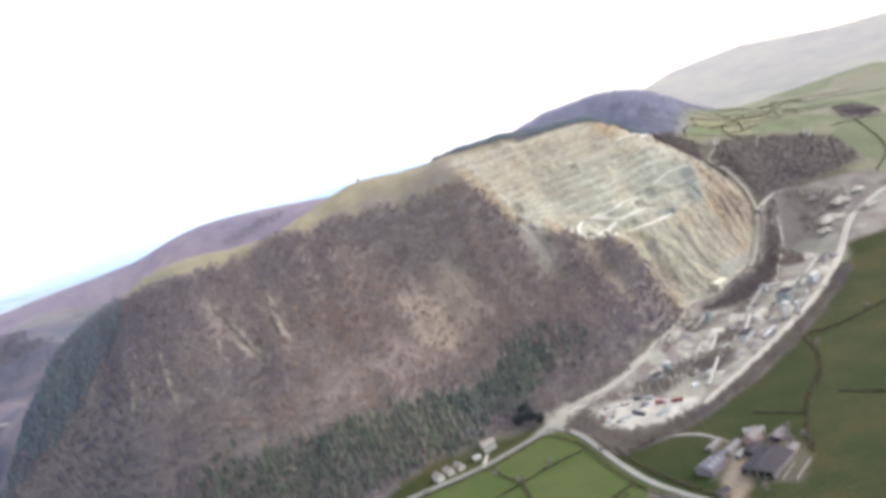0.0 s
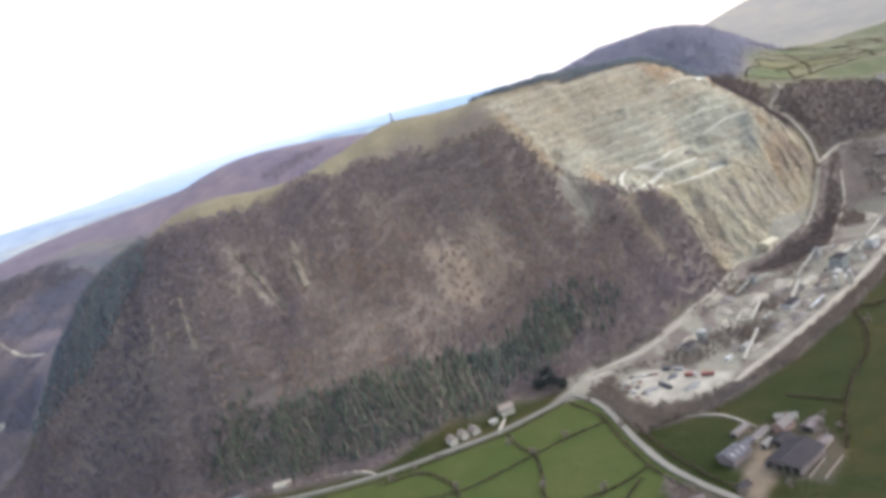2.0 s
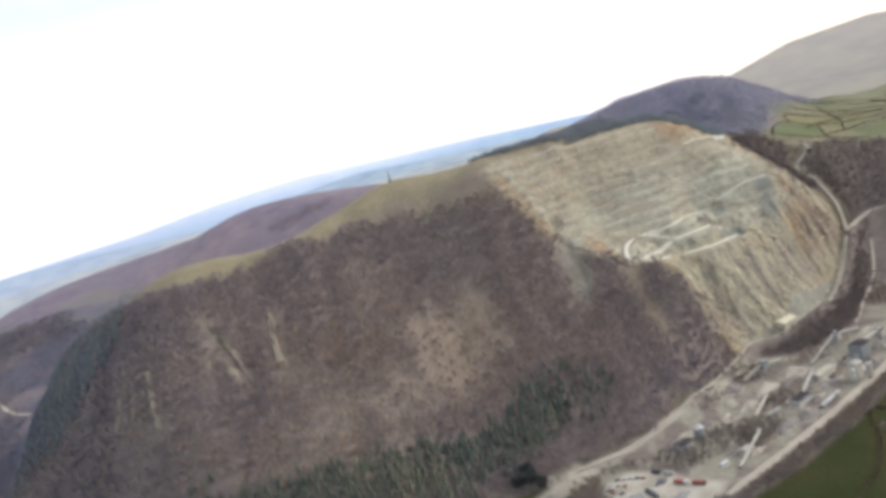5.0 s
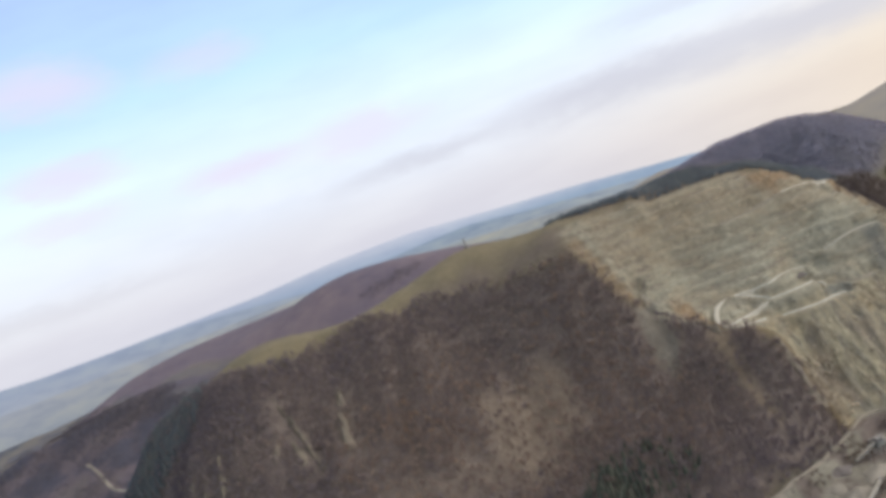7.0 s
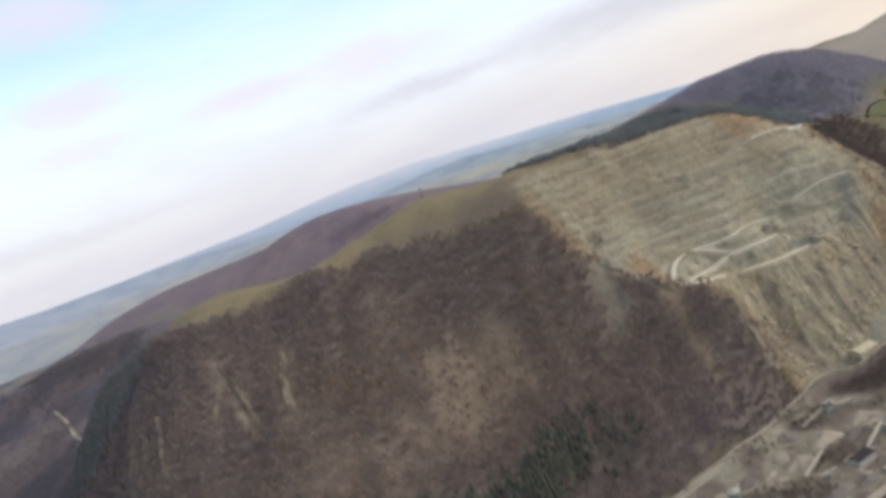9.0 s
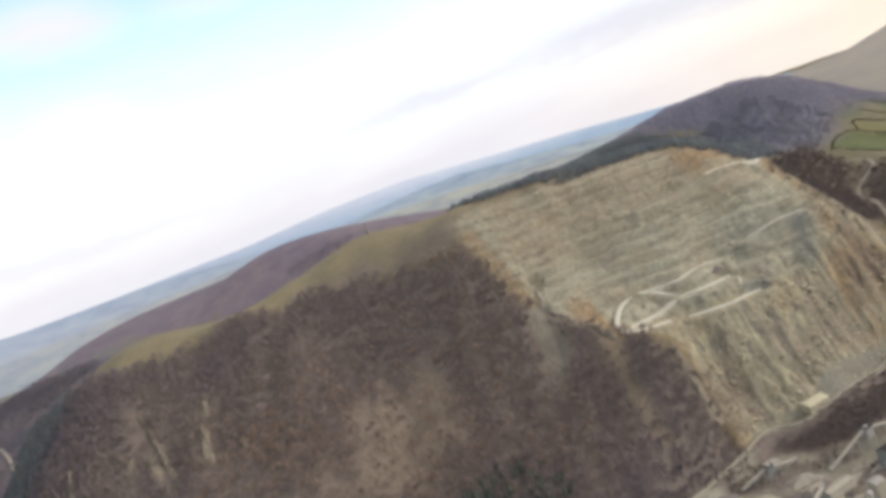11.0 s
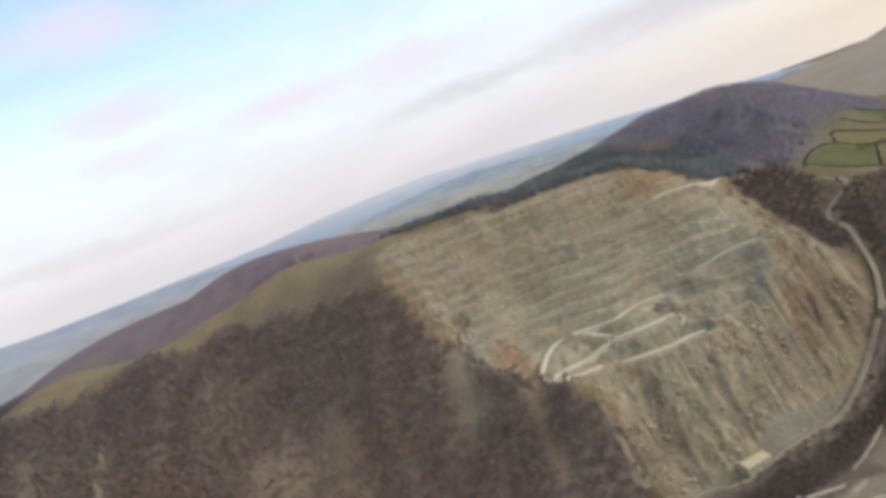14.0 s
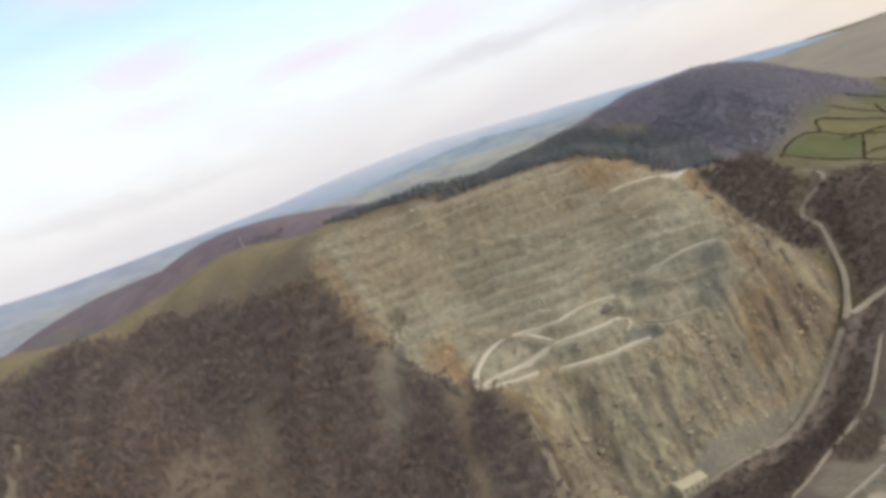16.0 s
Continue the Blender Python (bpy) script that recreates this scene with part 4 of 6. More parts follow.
ribbon("road", [(40, 614), (52, 594), (59, 574), (65, 543), (71, 512), (80, 479), (93, 450), (108, 424), (122, 394), (130, 340), (120, 250), (90, 120), (40, -100)], 4.4, LANE, "grey asphalt lane between hedged green fields")
ribbon("road", [(108, 424), (140, 396), (200, 362), (300, 330), (500, 300)], 4.2, LANE, "grey asphalt side lane past the farm")
ribbon("track", [(58, 642), (74, 648), (100, 656), (128, 676), (150, 692)], 6.0, GRAVEL, "broad dusty road along the upper edge of the works yard")
ribbon("track", [(146, 692), (176, 726), (210, 772), (232, 803), (248, 808)], 2.2, GRAVEL, "thin gravel track at the foot of the wooded spur")
ribbon("track", [(248, 806)] + HAUL[6:], 3.7, GRAVEL, "pale gravel haul road climbing out of the quarry valley")
ribbon("track", LOWHAUL, 6.5, GRAVEL, "dusty pale haul road along the edge of the works yard")
ribbon("track", [(112, 662), (122, 676), (136, 688), (160, 700)], 1.8, GRAVEL, "thin gravel path parting from the works road")
ribbon("track", [(326, 816), (338, 836), (351, 862), (368, 892), (384, 913), (393, 930), (400, 946), (408, 962)], 2.2, GRAVEL, "thin gravel path between the dark wood and the works")
ribbon("track", FORKED, 5.0, GRAVEL, "pale gravel branch road crossing to the upper works")
ribbon("track", ARM_A[:7], 3.8, BENCHROAD, "thin pale upper arm of the hairpin road on the quarry bench")
ribbon("track", ARM_A[6:], 2.4, BENCHROAD, "faint gravel track climbing on from the hairpin road")
ribbon("track", ARM_B, 4.6, BENCHROAD, "pale gravel main arm of the hairpin road on the quarry bench")
ribbon("track", ARM_C, 5.0, BENCHROAD, "pale gravel spur below the hairpin bend")
ribbon("track", ARM_D, 2.0, BENCHROAD, "thin pale hook at the end of the hairpin road")
ribbon("track", ARM_EAST, 2.0, GRAVEL, "faint gravel track along the grey quarry wall")
ribbon("track", ARM_LINK, 3.2, BENCHROAD, "short gravel link between the arms of the hairpin")
ribbon("track", LEDGE_LOW, 4.8, BENCHROAD, "pale gravel ledge on the lower quarry face")
ribbon("track", LEDGE_HIGH, 3.0, BENCHROAD, "pale gravel ledge on the upper quarry face")
ribbon("track", LEDGE_CRAG, 3.0, GRAVEL, "pale gravel ledge under the dark crag")
ribbon("track", INCLINE[:5], 2.8, BENCHROAD, "pale gravel road curving down from the quarry top")
ribbon("track", INCLINE[4:], 1.8, GRAVEL, "narrow pale incline across the upper quarry face")
ribbon("track", TOPTRACK, 3.6, BENCHROAD, "short pale track at the top of the quarry")
ribbon("track", BACKTRACK, 4.0, GRAVEL, "pale farm track behind the wooded spur")
ribbon("track", [(100, 535), (116, 530), (128, 522), (136, 508), (141, 496)], 1.7, GRAVEL, "narrow pale farm track through the pasture")
ribbon("track", [(-21, 578), (-20, 588), (-16, 602)], 3.0, GRAVEL, "short pale drive up to the white house")
ribbon("track", [(-114, 562), (-124, 572), (-140, 578), (-165, 580)], 3.0, GRAVEL, "short pale drive into the trees")


# ---- far hills in the haze ----
def far_range(name, radius, a0, a1, height, rough, seed, mat, label, base=20.0):
    """A range of hills round the horizon: a ridge with a foot slope."""
    a = np.radians(np.linspace(a0, a1, 160))
    u = np.linspace(0, 1, 160)
    top = height(u) + rough * fractal(u * 900, u * 0 + seed, 160, seed, 4)
    rows = []
    for dr, k in ((-620, 0.0), (-330, 0.42), (-120, 0.84), (0, 1.0), (260, 0.7)):
        wob = 60 * fractal(u * 700, u * 0 + dr, 120, seed + 7, 3) * (1 if k not in (1.0,) else 0)
        r = radius + dr + wob
        rows.append(np.c_[150 + r * np.sin(a), 200 + r * np.cos(a), base + (top - base) * k])
    v = np.stack(rows, 1).reshape(-1, 3)
    faces = [(i * 5 + j, i * 5 + j + 1, i * 5 + 6 + j, i * 5 + 5 + j) for i in range(159) for j in range(4)]
    me = mesh_from(name, v, faces, True)
    me.materials.append(mat)
    return tagged(new(name, me), label, "hills", kind="structure")


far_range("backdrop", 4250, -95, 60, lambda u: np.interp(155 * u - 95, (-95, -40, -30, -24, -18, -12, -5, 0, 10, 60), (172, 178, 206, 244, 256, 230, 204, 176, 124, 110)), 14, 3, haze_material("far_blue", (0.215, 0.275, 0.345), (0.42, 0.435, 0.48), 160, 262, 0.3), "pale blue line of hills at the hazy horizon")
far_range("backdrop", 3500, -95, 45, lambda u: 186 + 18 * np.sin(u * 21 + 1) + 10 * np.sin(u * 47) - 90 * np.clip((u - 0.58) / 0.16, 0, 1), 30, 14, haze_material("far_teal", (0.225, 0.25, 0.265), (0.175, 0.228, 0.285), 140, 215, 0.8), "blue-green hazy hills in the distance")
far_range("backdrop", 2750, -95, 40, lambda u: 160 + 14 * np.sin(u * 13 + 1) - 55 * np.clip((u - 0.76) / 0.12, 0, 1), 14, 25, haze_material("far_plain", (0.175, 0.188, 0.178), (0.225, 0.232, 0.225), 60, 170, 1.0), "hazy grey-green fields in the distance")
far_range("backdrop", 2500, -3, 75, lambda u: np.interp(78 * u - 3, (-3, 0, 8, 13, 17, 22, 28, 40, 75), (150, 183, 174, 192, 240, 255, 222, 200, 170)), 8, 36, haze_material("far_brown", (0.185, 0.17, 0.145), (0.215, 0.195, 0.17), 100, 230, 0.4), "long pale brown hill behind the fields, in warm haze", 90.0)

# ---- trees ----
def bare_tree(rng, twigs=74, limbs=6):
    """A leafless tree one unit high: tapered trunk, limbs and a crown of many small twig clumps."""
    v, f, m = [], [], []

    def rod(a, b, ra, rb):
        a, b = np.array(a), np.array(b)
        d = b - a
        s = np.cross(d, (0.3, 0.2, 1.0) if abs(d[2]) < 0.9 * np.linalg.norm(d) else (1, 0, 0))
        s /= np.linalg.norm(s)
        o = np.cross(d, s)
        o /= np.linalg.norm(o)
        k = len(v)
        for p, r in ((a, ra), (b, rb)):
            for ang in (0, 2.094, 4.189):
                v.append(p + r * (math.cos(ang) * s + math.sin(ang) * o))
        for i in range(3):
            j = (i + 1) % 3
            f.extend([(k + i, k + j, k + 3 + j), (k + i, k + 3 + j, k + 3 + i)])
            m.extend([0, 0])

    rod((0, 0, -0.12), (0, 0, 0.55), 0.022, 0.012)
    tips = []
    for i in range(limbs):
        a = i * 6.283 / limbs + rng.uniform(-0.4, 0.4)
        h0, r = rng.uniform(0.2, 0.5), rng.uniform(0.18, 0.34)
        tip = (r * math.cos(a), r * math.sin(a), h0 + rng.uniform(0.2, 0.42))
        rod((0, 0, h0), tip, 0.010, 0.003)
        tips.append(tip)
    for i in range(twigs):
        a, u, r = rng.uniform(0, 6.283), rng.uniform(-1, 1), rng.uniform(0.35, 1.0) ** 0.6
        q = math.sqrt(1 - u * u)
        c = np.array((0.36 * r * q * math.cos(a), 0.36 * r * q * math.sin(a), 0.62 + 0.34 * r * u))
        if i % 3:
            c = np.array(tips[i % len(tips)]) + np.array((rng.gauss(0, 0.085), rng.gauss(0, 0.085), rng.gauss(0.04, 0.1)))
        up = np.array((c[0] * 1.2 + rng.uniform(-0.25, 0.25), c[1] * 1.2 + rng.uniform(-0.25, 0.25), 0.75))
        up /= np.linalg.norm(up)
        side = np.cross(up, (rng.uniform(-1, 1), rng.uniform(-1, 1), rng.uniform(-0.3, 0.3)))
        side /= np.linalg.norm(side)
        k = len(v)
        s = rng.uniform(0.45, 0.95)
        v.extend([c - 0.09 * s * up - 0.045 * s * side, c - 0.06 * s * up + 0.055 * s * side, c + 0.13 * s * up])
        f.append((k, k + 1, k + 2))
        m.append(1)
    return np.array(v), np.array(f), np.array(m)


def fir_tree(rng, tiers=6, sides=7):
    """A conifer one unit high: trunk and drooping tiers with ragged rims."""
    v, f, m = [], [], []
    for ang in range(3):
        v.append((0.02 * math.cos(ang * 2.1), 0.02 * math.sin(ang * 2.1), -0.1))
    v.append((0, 0, 0.6))
    f += [(0, 1, 3), (1, 2, 3), (2, 0, 3)]
    m += [0, 0, 0]
    for t in range(tiers):
        z0 = 0.12 + 0.72 * t / tiers
        r = 0.21 * (1 - 0.86 * t / tiers) * rng.uniform(0.85, 1.15)
        k = len(v)
        v.append((rng.uniform(-0.01, 0.01), rng.uniform(-0.01, 0.01), z0 + 0.28 * (1 - 0.4 * t / tiers)))
        for s in range(sides * 2):
            a = s * math.pi / sides + t
            rr = r * (1.0 if s % 2 == 0 else 0.55) * rng.uniform(0.8, 1.2)
            v.append((rr * math.cos(a), rr * math.sin(a), z0 - (0.03 if s % 2 == 0 else -0.03)))
        for s in range(sides * 2):
            f.append((k, k + 1 + s, k + 1 + (s + 1) % (sides * 2)))
            m.append(1)
    return np.array(v), np.array(f), np.array(m)


def scatter(name, kinds, spots, heights, spread, mats, label, category, seed):
    """Many trees joined into one wood."""
    rng = np.random.RandomState(seed)
    z = land(spots[:, 0], spots[:, 1])
    vs, fs, ms, ts, base = [], [], [], [], 0
    which = rng.randint(0, len(kinds), len(spots))
    for kind, (v, f, m) in enumerate(kinds):
        sel = np.where(which == kind)[0]
        n = len(sel)
        if not n:
            continue
        ang, h = rng.uniform(0, 6.283, n), heights[sel]
        w = h * spread * rng.uniform(0.8, 1.2, n)
        lean = rng.normal(0, 0.05, (n, 2))
        c, s = np.cos(ang), np.sin(ang)
        px = (c[:, None] * v[None, :, 0] - s[:, None] * v[None, :, 1]) * w[:, None] + spots[sel, 0][:, None] + lean[:, :1] * v[None, :, 2] * h[:, None]
        py = (s[:, None] * v[None, :, 0] + c[:, None] * v[None, :, 1]) * w[:, None] + spots[sel, 1][:, None] + lean[:, 1:] * v[None, :, 2] * h[:, None]
        pz = v[None, :, 2] * h[:, None] + z[sel][:, None]
        vs.append(np.stack([px, py, pz], 2).reshape(-1, 3))
        fs.append((f[None] + (np.arange(n) * len(v))[:, None, None]).reshape(-1, 3) + base)
        ms.append(np.tile(m, n))
        px0, py0 = spots[sel, 0], spots[sel, 1]
        runs = fractal(px0 * 0.97 + py0 * 0.22, (py0 * 0.97 - px0 * 0.22) * 0.2, 13, 57, 3)
        ts.append(np.repeat(np.clip(0.12 + rng.rand(n) ** 1.3 * 0.5 + 0.36 * runs, 0.02, 0.9), len(v)))
        base += n * len(v)
    me = mesh_arrays(name, np.vstack(vs), np.vstack(fs), np.concatenate(ms), np.concatenate(ts))
    for mt in mats:
        me.materials.append(mt)
    return tagged(new(name, me), label, category, kind="stuff")


def sow(poly, spacing, seed, keep=None):
    """Uneven spots within an outline, at about that spacing."""
    rng = np.random.RandomState(seed)
    p = np.array(poly)
    lo, hi = p.min(0), p.max(0)
    gx, gy = np.meshgrid(np.arange(lo[0], hi[0], spacing), np.arange(lo[1], hi[1], spacing))
    s = np.c_[gx.ravel(), gy.ravel()] + rng.uniform(-0.55, 0.55, (gx.size, 2)) * spacing
    chance = inside(s[:, 0], s[:, 1], poly, 6, 6)
    if keep is not None:
        chance = chance * keep(s[:, 0], s[:, 1])
    return s[rng.rand(len(s)) < chance]


def clear_of(s, lines):
    """Leaves the roads open."""
    free = np.ones(len(s), bool)
    for line, gap in lines:
        c = smooth_line(line, 3.0)
        free &= np.hypot(s[:, None, 0] - c[None, :, 0], s[:, None, 1] - c[None, :, 1]).min(1) > gap
    return s[free]


LANE_LINE = [(-620, 668), (-474, 640), (-409, 630), (-330, 601), (-256, 573), (-180, 560), (-113, 561), (-54, 573), (-16, 584), (36, 609)]
OPEN_WAYS = [(HAUL, 5.0), (LOWHAUL, 7.0), (FORKED, 5.5), (LANE_LINE, 6.5), ([(40, 614), (52, 594), (59, 574), (65, 543), (71, 512), (80, 479), (93, 450), (108, 424), (122, 394)], 6.0)]
RNG = random.Random(4)
BARES = [bare_tree(RNG, 104, 5) for _ in range(7)]
MIDBARES = [bare_tree(RNG, 66, 4) for _ in range(6)]
FARBARES = [bare_tree(RNG, 26, 2) for _ in range(5)]
FIRS = [fir_tree(RNG) for _ in range(4)]
FARFIRS = [fir_tree(RNG, 3, 5) for _ in range(4)]
FIRBAND = [(-268, 618), (-240, 596), (-170, 588), (-90, 592), (-20, 614), (30, 652), (76, 694), (40, 722), (0, 684), (-60, 645), (-140, 628), (-220, 632)]
FIRSIDE = [(30, 664), (92, 690), (110, 720), (70, 740), (40, 726), (50, 690)]


def open_ground(x, y):
    scree = np.maximum.reduce([0.7 * inside(x, y, SLAB, 3, 1), 0.7 * inside(x, y, CRAGFOOT, 5, 4), 0.8 * inside(x, y, SCREE, 26, 26), inside(x, y, SLIDE_A, 8, 5), inside(x, y, SLIDE_B, 8, 5), inside(x, y, QUARRY, 4, 4)])
    bank = inside(x, y, BANK, 20, 16)
    firs = np.maximum(inside(x, y, FIRBAND, 10, 8), 0.8 * inside(x, y, WESTFIRS, 34, 16))
    return (1 - 0.93 * scree) * (1 - 0.6 * bank) * (1 - 0.85 * firs) * (0.72 + 0.28 * np.clip(fractal(x, y, 50, 91, 2) * 3 + 0.6, 0, 1))


spots = sow(WOOD, 3.3, 21, open_ground)
rng = np.random.RandomState(5)
pick = np.random.RandomState(55).rand(len(spots))
russet = inside(spots[:, 0], spots[:, 1], RUSSETWOOD, 60, 24) > pick
violet = ~russet & (np.clip((-215 - spots[:, 0]) / 80, 0, 1) > pick)
for mine, tone, label, seed in ((~russet & ~violet, BARE, "bare winter broadleaf wood covering the steep hillside", 6), (russet, RUSSET, "russet-tinged bare wood on the lower hillside", 16), (violet, VIOLET, "violet-grey bare wood on the steep end of the hill", 17)):
    scatter("woodland", BARES, spots[mine], rng.uniform(5.0, 9.0, mine.sum()), 0.62, (TRUNK, tone), label, "woodland", seed)
spots = np.vstack([sow(FIRBAND, 3.6, 22, lambda x, y: np.clip(0.9 + 1.0 * fractal(x, y, 40, 95, 2), 0.4, 1)), sow(FIRSIDE, 7.0, 23)])
scatter("conifer_plantation", FIRS, spots, rng.uniform(8, 12.5, len(spots)), 1.0, (TRUNK, FIR), "dark green conifer plantation along the foot of the hill", "plantation", 7)
spots = np.vstack([sow(EASTWOOD, 3.0, 24), sow(VALLEYWOOD, 3.0, 25), sow(ROADSIDE, 3.4, 48), sow(KNOLLWOOD, 3.6, 29), sow(COPSE, 3.8, 30)])
spots = clear_of(spots, OPEN_WAYS)
scatter("woodland", MIDBARES, spots, rng.uniform(4, 6.5, len(spots)), 1.0, (TRUNK, MAROON), "bare brown wood in the side valley beside the haul road", "woodland", 8)
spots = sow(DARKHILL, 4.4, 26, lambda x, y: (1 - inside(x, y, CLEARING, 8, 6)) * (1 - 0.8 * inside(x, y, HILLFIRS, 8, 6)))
scatter("woodland", FARBARES, spots, rng.uniform(3.2, 4.6, len(spots)), 1.8, (TRUNK, HAZETWIG), "bare wood covering the rounded hill behind the quarry, bluish with haze", "woodland", 9)
spots = sow(WESTFIRS, 2.8, 28, lambda x, y: np.clip(0.9 + 1.2 * fractal(x, y, 34, 97, 3), 0.45, 1))
scatter("conifer_plantation", FIRS, spots, rng.uniform(7, 11, len(spots)), 1.1, (TRUNK, FIRHAZE), "dark blue-green conifers on the steep spur of the hill", "plantation", 13)
spots = sow(PLANTATION, 3.3, 27)
spots = spots[inside(spots[:, 0], spots[:, 1], QUARRY, 2, 0) < 0.1]
scatter("conifer_plantation", FARFIRS, spots, rng.uniform(5.6, 7.4, len(spots)), 1.75, (TRUNK, FIRHAZE), "dark conifer plantation behind the quarry rim", "plantation", 10)
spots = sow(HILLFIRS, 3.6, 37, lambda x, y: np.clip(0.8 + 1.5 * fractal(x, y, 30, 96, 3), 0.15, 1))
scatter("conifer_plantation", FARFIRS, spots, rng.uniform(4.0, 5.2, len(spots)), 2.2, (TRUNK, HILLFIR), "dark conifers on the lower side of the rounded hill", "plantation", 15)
spots = np.vstack([sow(WESTWOOD, 5.5, 31, lambda x, y: np.clip(0.5 + 2.0 * fractal(x, y, 70, 98, 2), 0.05, 1)), sow([(-990, 1260), (-860, 1190), (-700, 1080), (-650, 1020), (-800, 1030), (-900, 890), (-1010, 960)], 6.0, 36, lambda x, y: np.clip(0.6 + 2.0 * fractal(x, y, 80, 99, 2), 0.05, 1)), sow([(-840, 1110), (-745, 1112), (-612, 1112), (-560, 1100), (-570, 1060), (-640, 1020), (-720, 1030), (-800, 1060)], 5.0, 38), sow([(-860, 1060), (-640, 1015), (-560, 960), (-600, 890), (-740, 880), (-900, 960)], 5.5, 39, lambda x, y: np.clip(0.55 + 1.8 * fractal(x, y, 60, 94, 2), 0.05, 1)), sow([(-310, 1200), (-240, 1248), (-215, 1238), (-245, 1205), (-290, 1188)], 6.0, 34), sow([(-1000, 1300), (-950, 1335), (-780, 1255), (-750, 1205), (-860, 1230)], 7.5, 35), sow([(-700, 1060), (-560, 960), (-470, 880), (-440, 960), (-500, 1060), (-620, 1130)], 7.0, 33)])
spots = spots[inside(spots[:, 0], spots[:, 1], FIELDPATCH, 10, 4) < 0.4]
scatter("woodland", FARBARES, spots, rng.uniform(5, 8, len(spots)), 1.3, (TRUNK, DUSK), "dusky bare wood on the low hill beyond the spur", "woodland", 11)
YARDSCRUB_A = [(112, 630), (126, 646), (142, 640), (150, 618), (132, 610)]
YARDSCRUB_B = [(150, 650), (172, 668), (196, 660), (186, 632), (160, 622)]
YARDSCRUB_D = [(150, 690), (176, 722), (186, 716), (166, 688)]
YARDSCRUB_E = [(200, 742), (214, 768), (224, 764), (212, 736)]
YARDSCRUB_C = [(205, 690), (228, 704), (236, 690), (218, 676)]
YARDSCRUB_F = [(178, 640), (200, 664), (214, 654), (196, 626), (184, 622)]
YARDSCRUB_G = [(70, 620), (88, 624), (109, 627), (109, 639), (86, 636), (74, 630)]
YARDSCRUB_H = [(250, 752), (270, 770), (300, 780), (290, 768), (262, 744)]
spots = np.vstack([sow(p, s, 40 + k) for k, (p, s) in enumerate(((SCRUB, 2.3), (LANEBANK, 2.8), (YARDSCRUB_A, 3.4), (YARDSCRUB_B, 3.4), (YARDSCRUB_C, 3.4), (YARDSCRUB_D, 3.6), (YARDSCRUB_E, 3.6), (YARDSCRUB_F, 3.2), (YARDSCRUB_G, 3.6), (YARDSCRUB_H, 4.4), (CORNERSCRUB, 3.6), (EASTSCRUB, 4.2)))])
spots = clear_of(spots, OPEN_WAYS)
HOMES = np.array([(-57, 584), (-48.5, 588.5), (-40, 592), (-14, 610), (-25, 600), (-263, 585), (-232, 585), (-192, 583), (-434, 653)])
spots = spots[np.hypot(spots[:, None, 0] - HOMES[None, :, 0], spots[:, None, 1] - HOMES[None, :, 1]).min(1) > 9]
scatter("scrub", MIDBARES, spots, rng.uniform(3.8, 6.2, len(spots)), 0.9, (TRUNK, BRUSH), "bare brown scrub round the works yard and along the lane", "scrub", 12)


spots = clear_of(sow(LANEWOOD, 3.6, 49), OPEN_WAYS)
spots = spots[np.hypot(spots[:, None, 0] - HOMES[None, :, 0], spots[:, None, 1] - HOMES[None, :, 1]).min(1) > 9]
scatter("scrub", MIDBARES, spots, rng.uniform(4.0, 7.0, len(spots)), 0.95, (TRUNK, BARE), "bare greyish trees in a belt along the lane", "scrub", 14)


# ---- loose rock in the quarry ----
def rubble(name, spots, sizes, mat, label, seed, sink=0.15, squash=1.0):
    """Angular blocks strewn over the benches."""
    rng = np.random.RandomState(seed)
    cube = np.array([(x, y, z) for x in (-1, 1) for y in (-1, 1) for z in (-0.7, 0.7)], float)
    tri = np.array([(0, 1, 3), (0, 3, 2), (4, 6, 7), (4, 7, 5), (0, 4, 5), (0, 5, 1), (2, 3, 7), (2, 7, 6), (0, 2, 6), (0, 6, 4), (1, 5, 7), (1, 7, 3)])
    z = land(spots[:, 0], spots[:, 1])
    v = cube[None] * rng.uniform(0.45, 1.0, (len(spots), 8, 3)) * sizes[:, None, None]
    a = rng.uniform(0, 6.28, len(spots))
    c, s = np.cos(a)[:, None], np.sin(a)[:, None]
    v = np.stack([v[..., 0] * c - v[..., 1] * s, v[..., 0] * s + v[..., 1] * c, v[..., 2]], 2)
    v[..., 0] *= 2.0 - squash
    v[..., 2] *= squash
    v += np.c_[spots, z + sink * sizes][:, None, :]
    t = (tri[None] + (np.arange(len(spots)) * 8)[:, None, None]).reshape(-1, 3)
    me = mesh_arrays(name, v.reshape(-1, 3), t, None, np.repeat(rng.rand(len(spots)), 8))
    me.materials.append(mat)
    return tagged(new(name, me), label, "rubble", kind="stuff")


spots = sow(QUARRY, 4.2, 61, lambda x, y: np.clip(0.5 + 1.6 * fractal(x, y, 30, 66, 3), 0.05, 1))
clear = np.ones(len(spots), bool)
for c, h, wide in BED_LINES:
    clear &= np.hypot(spots[:, None, 0] - c[None, :, 0], spots[:, None, 1] - c[None, :, 1]).min(1) > wide * 0.5 + 2.5
spots = spots[clear]
rubble("rubble", spots, np.random.RandomState(8).gamma(2.0, 0.2, len(spots)) + 0.2, QUARRYROCK, "angular grey-green and ochre blocks strewn over the quarry benches", 9)
spots = np.vstack([sow(LOWFACE, 2.5, 62, lambda x, y: np.clip(0.45 + 1.8 * fractal(x, y, 22, 68, 3), 0.1, 1)), sow(ORCHRE_SIDE, 3.2, 63, lambda x, y: np.clip(0.4 + 1.6 * fractal(x, y, 20, 69, 3), 0.05, 1))])
clear = np.ones(len(spots), bool)
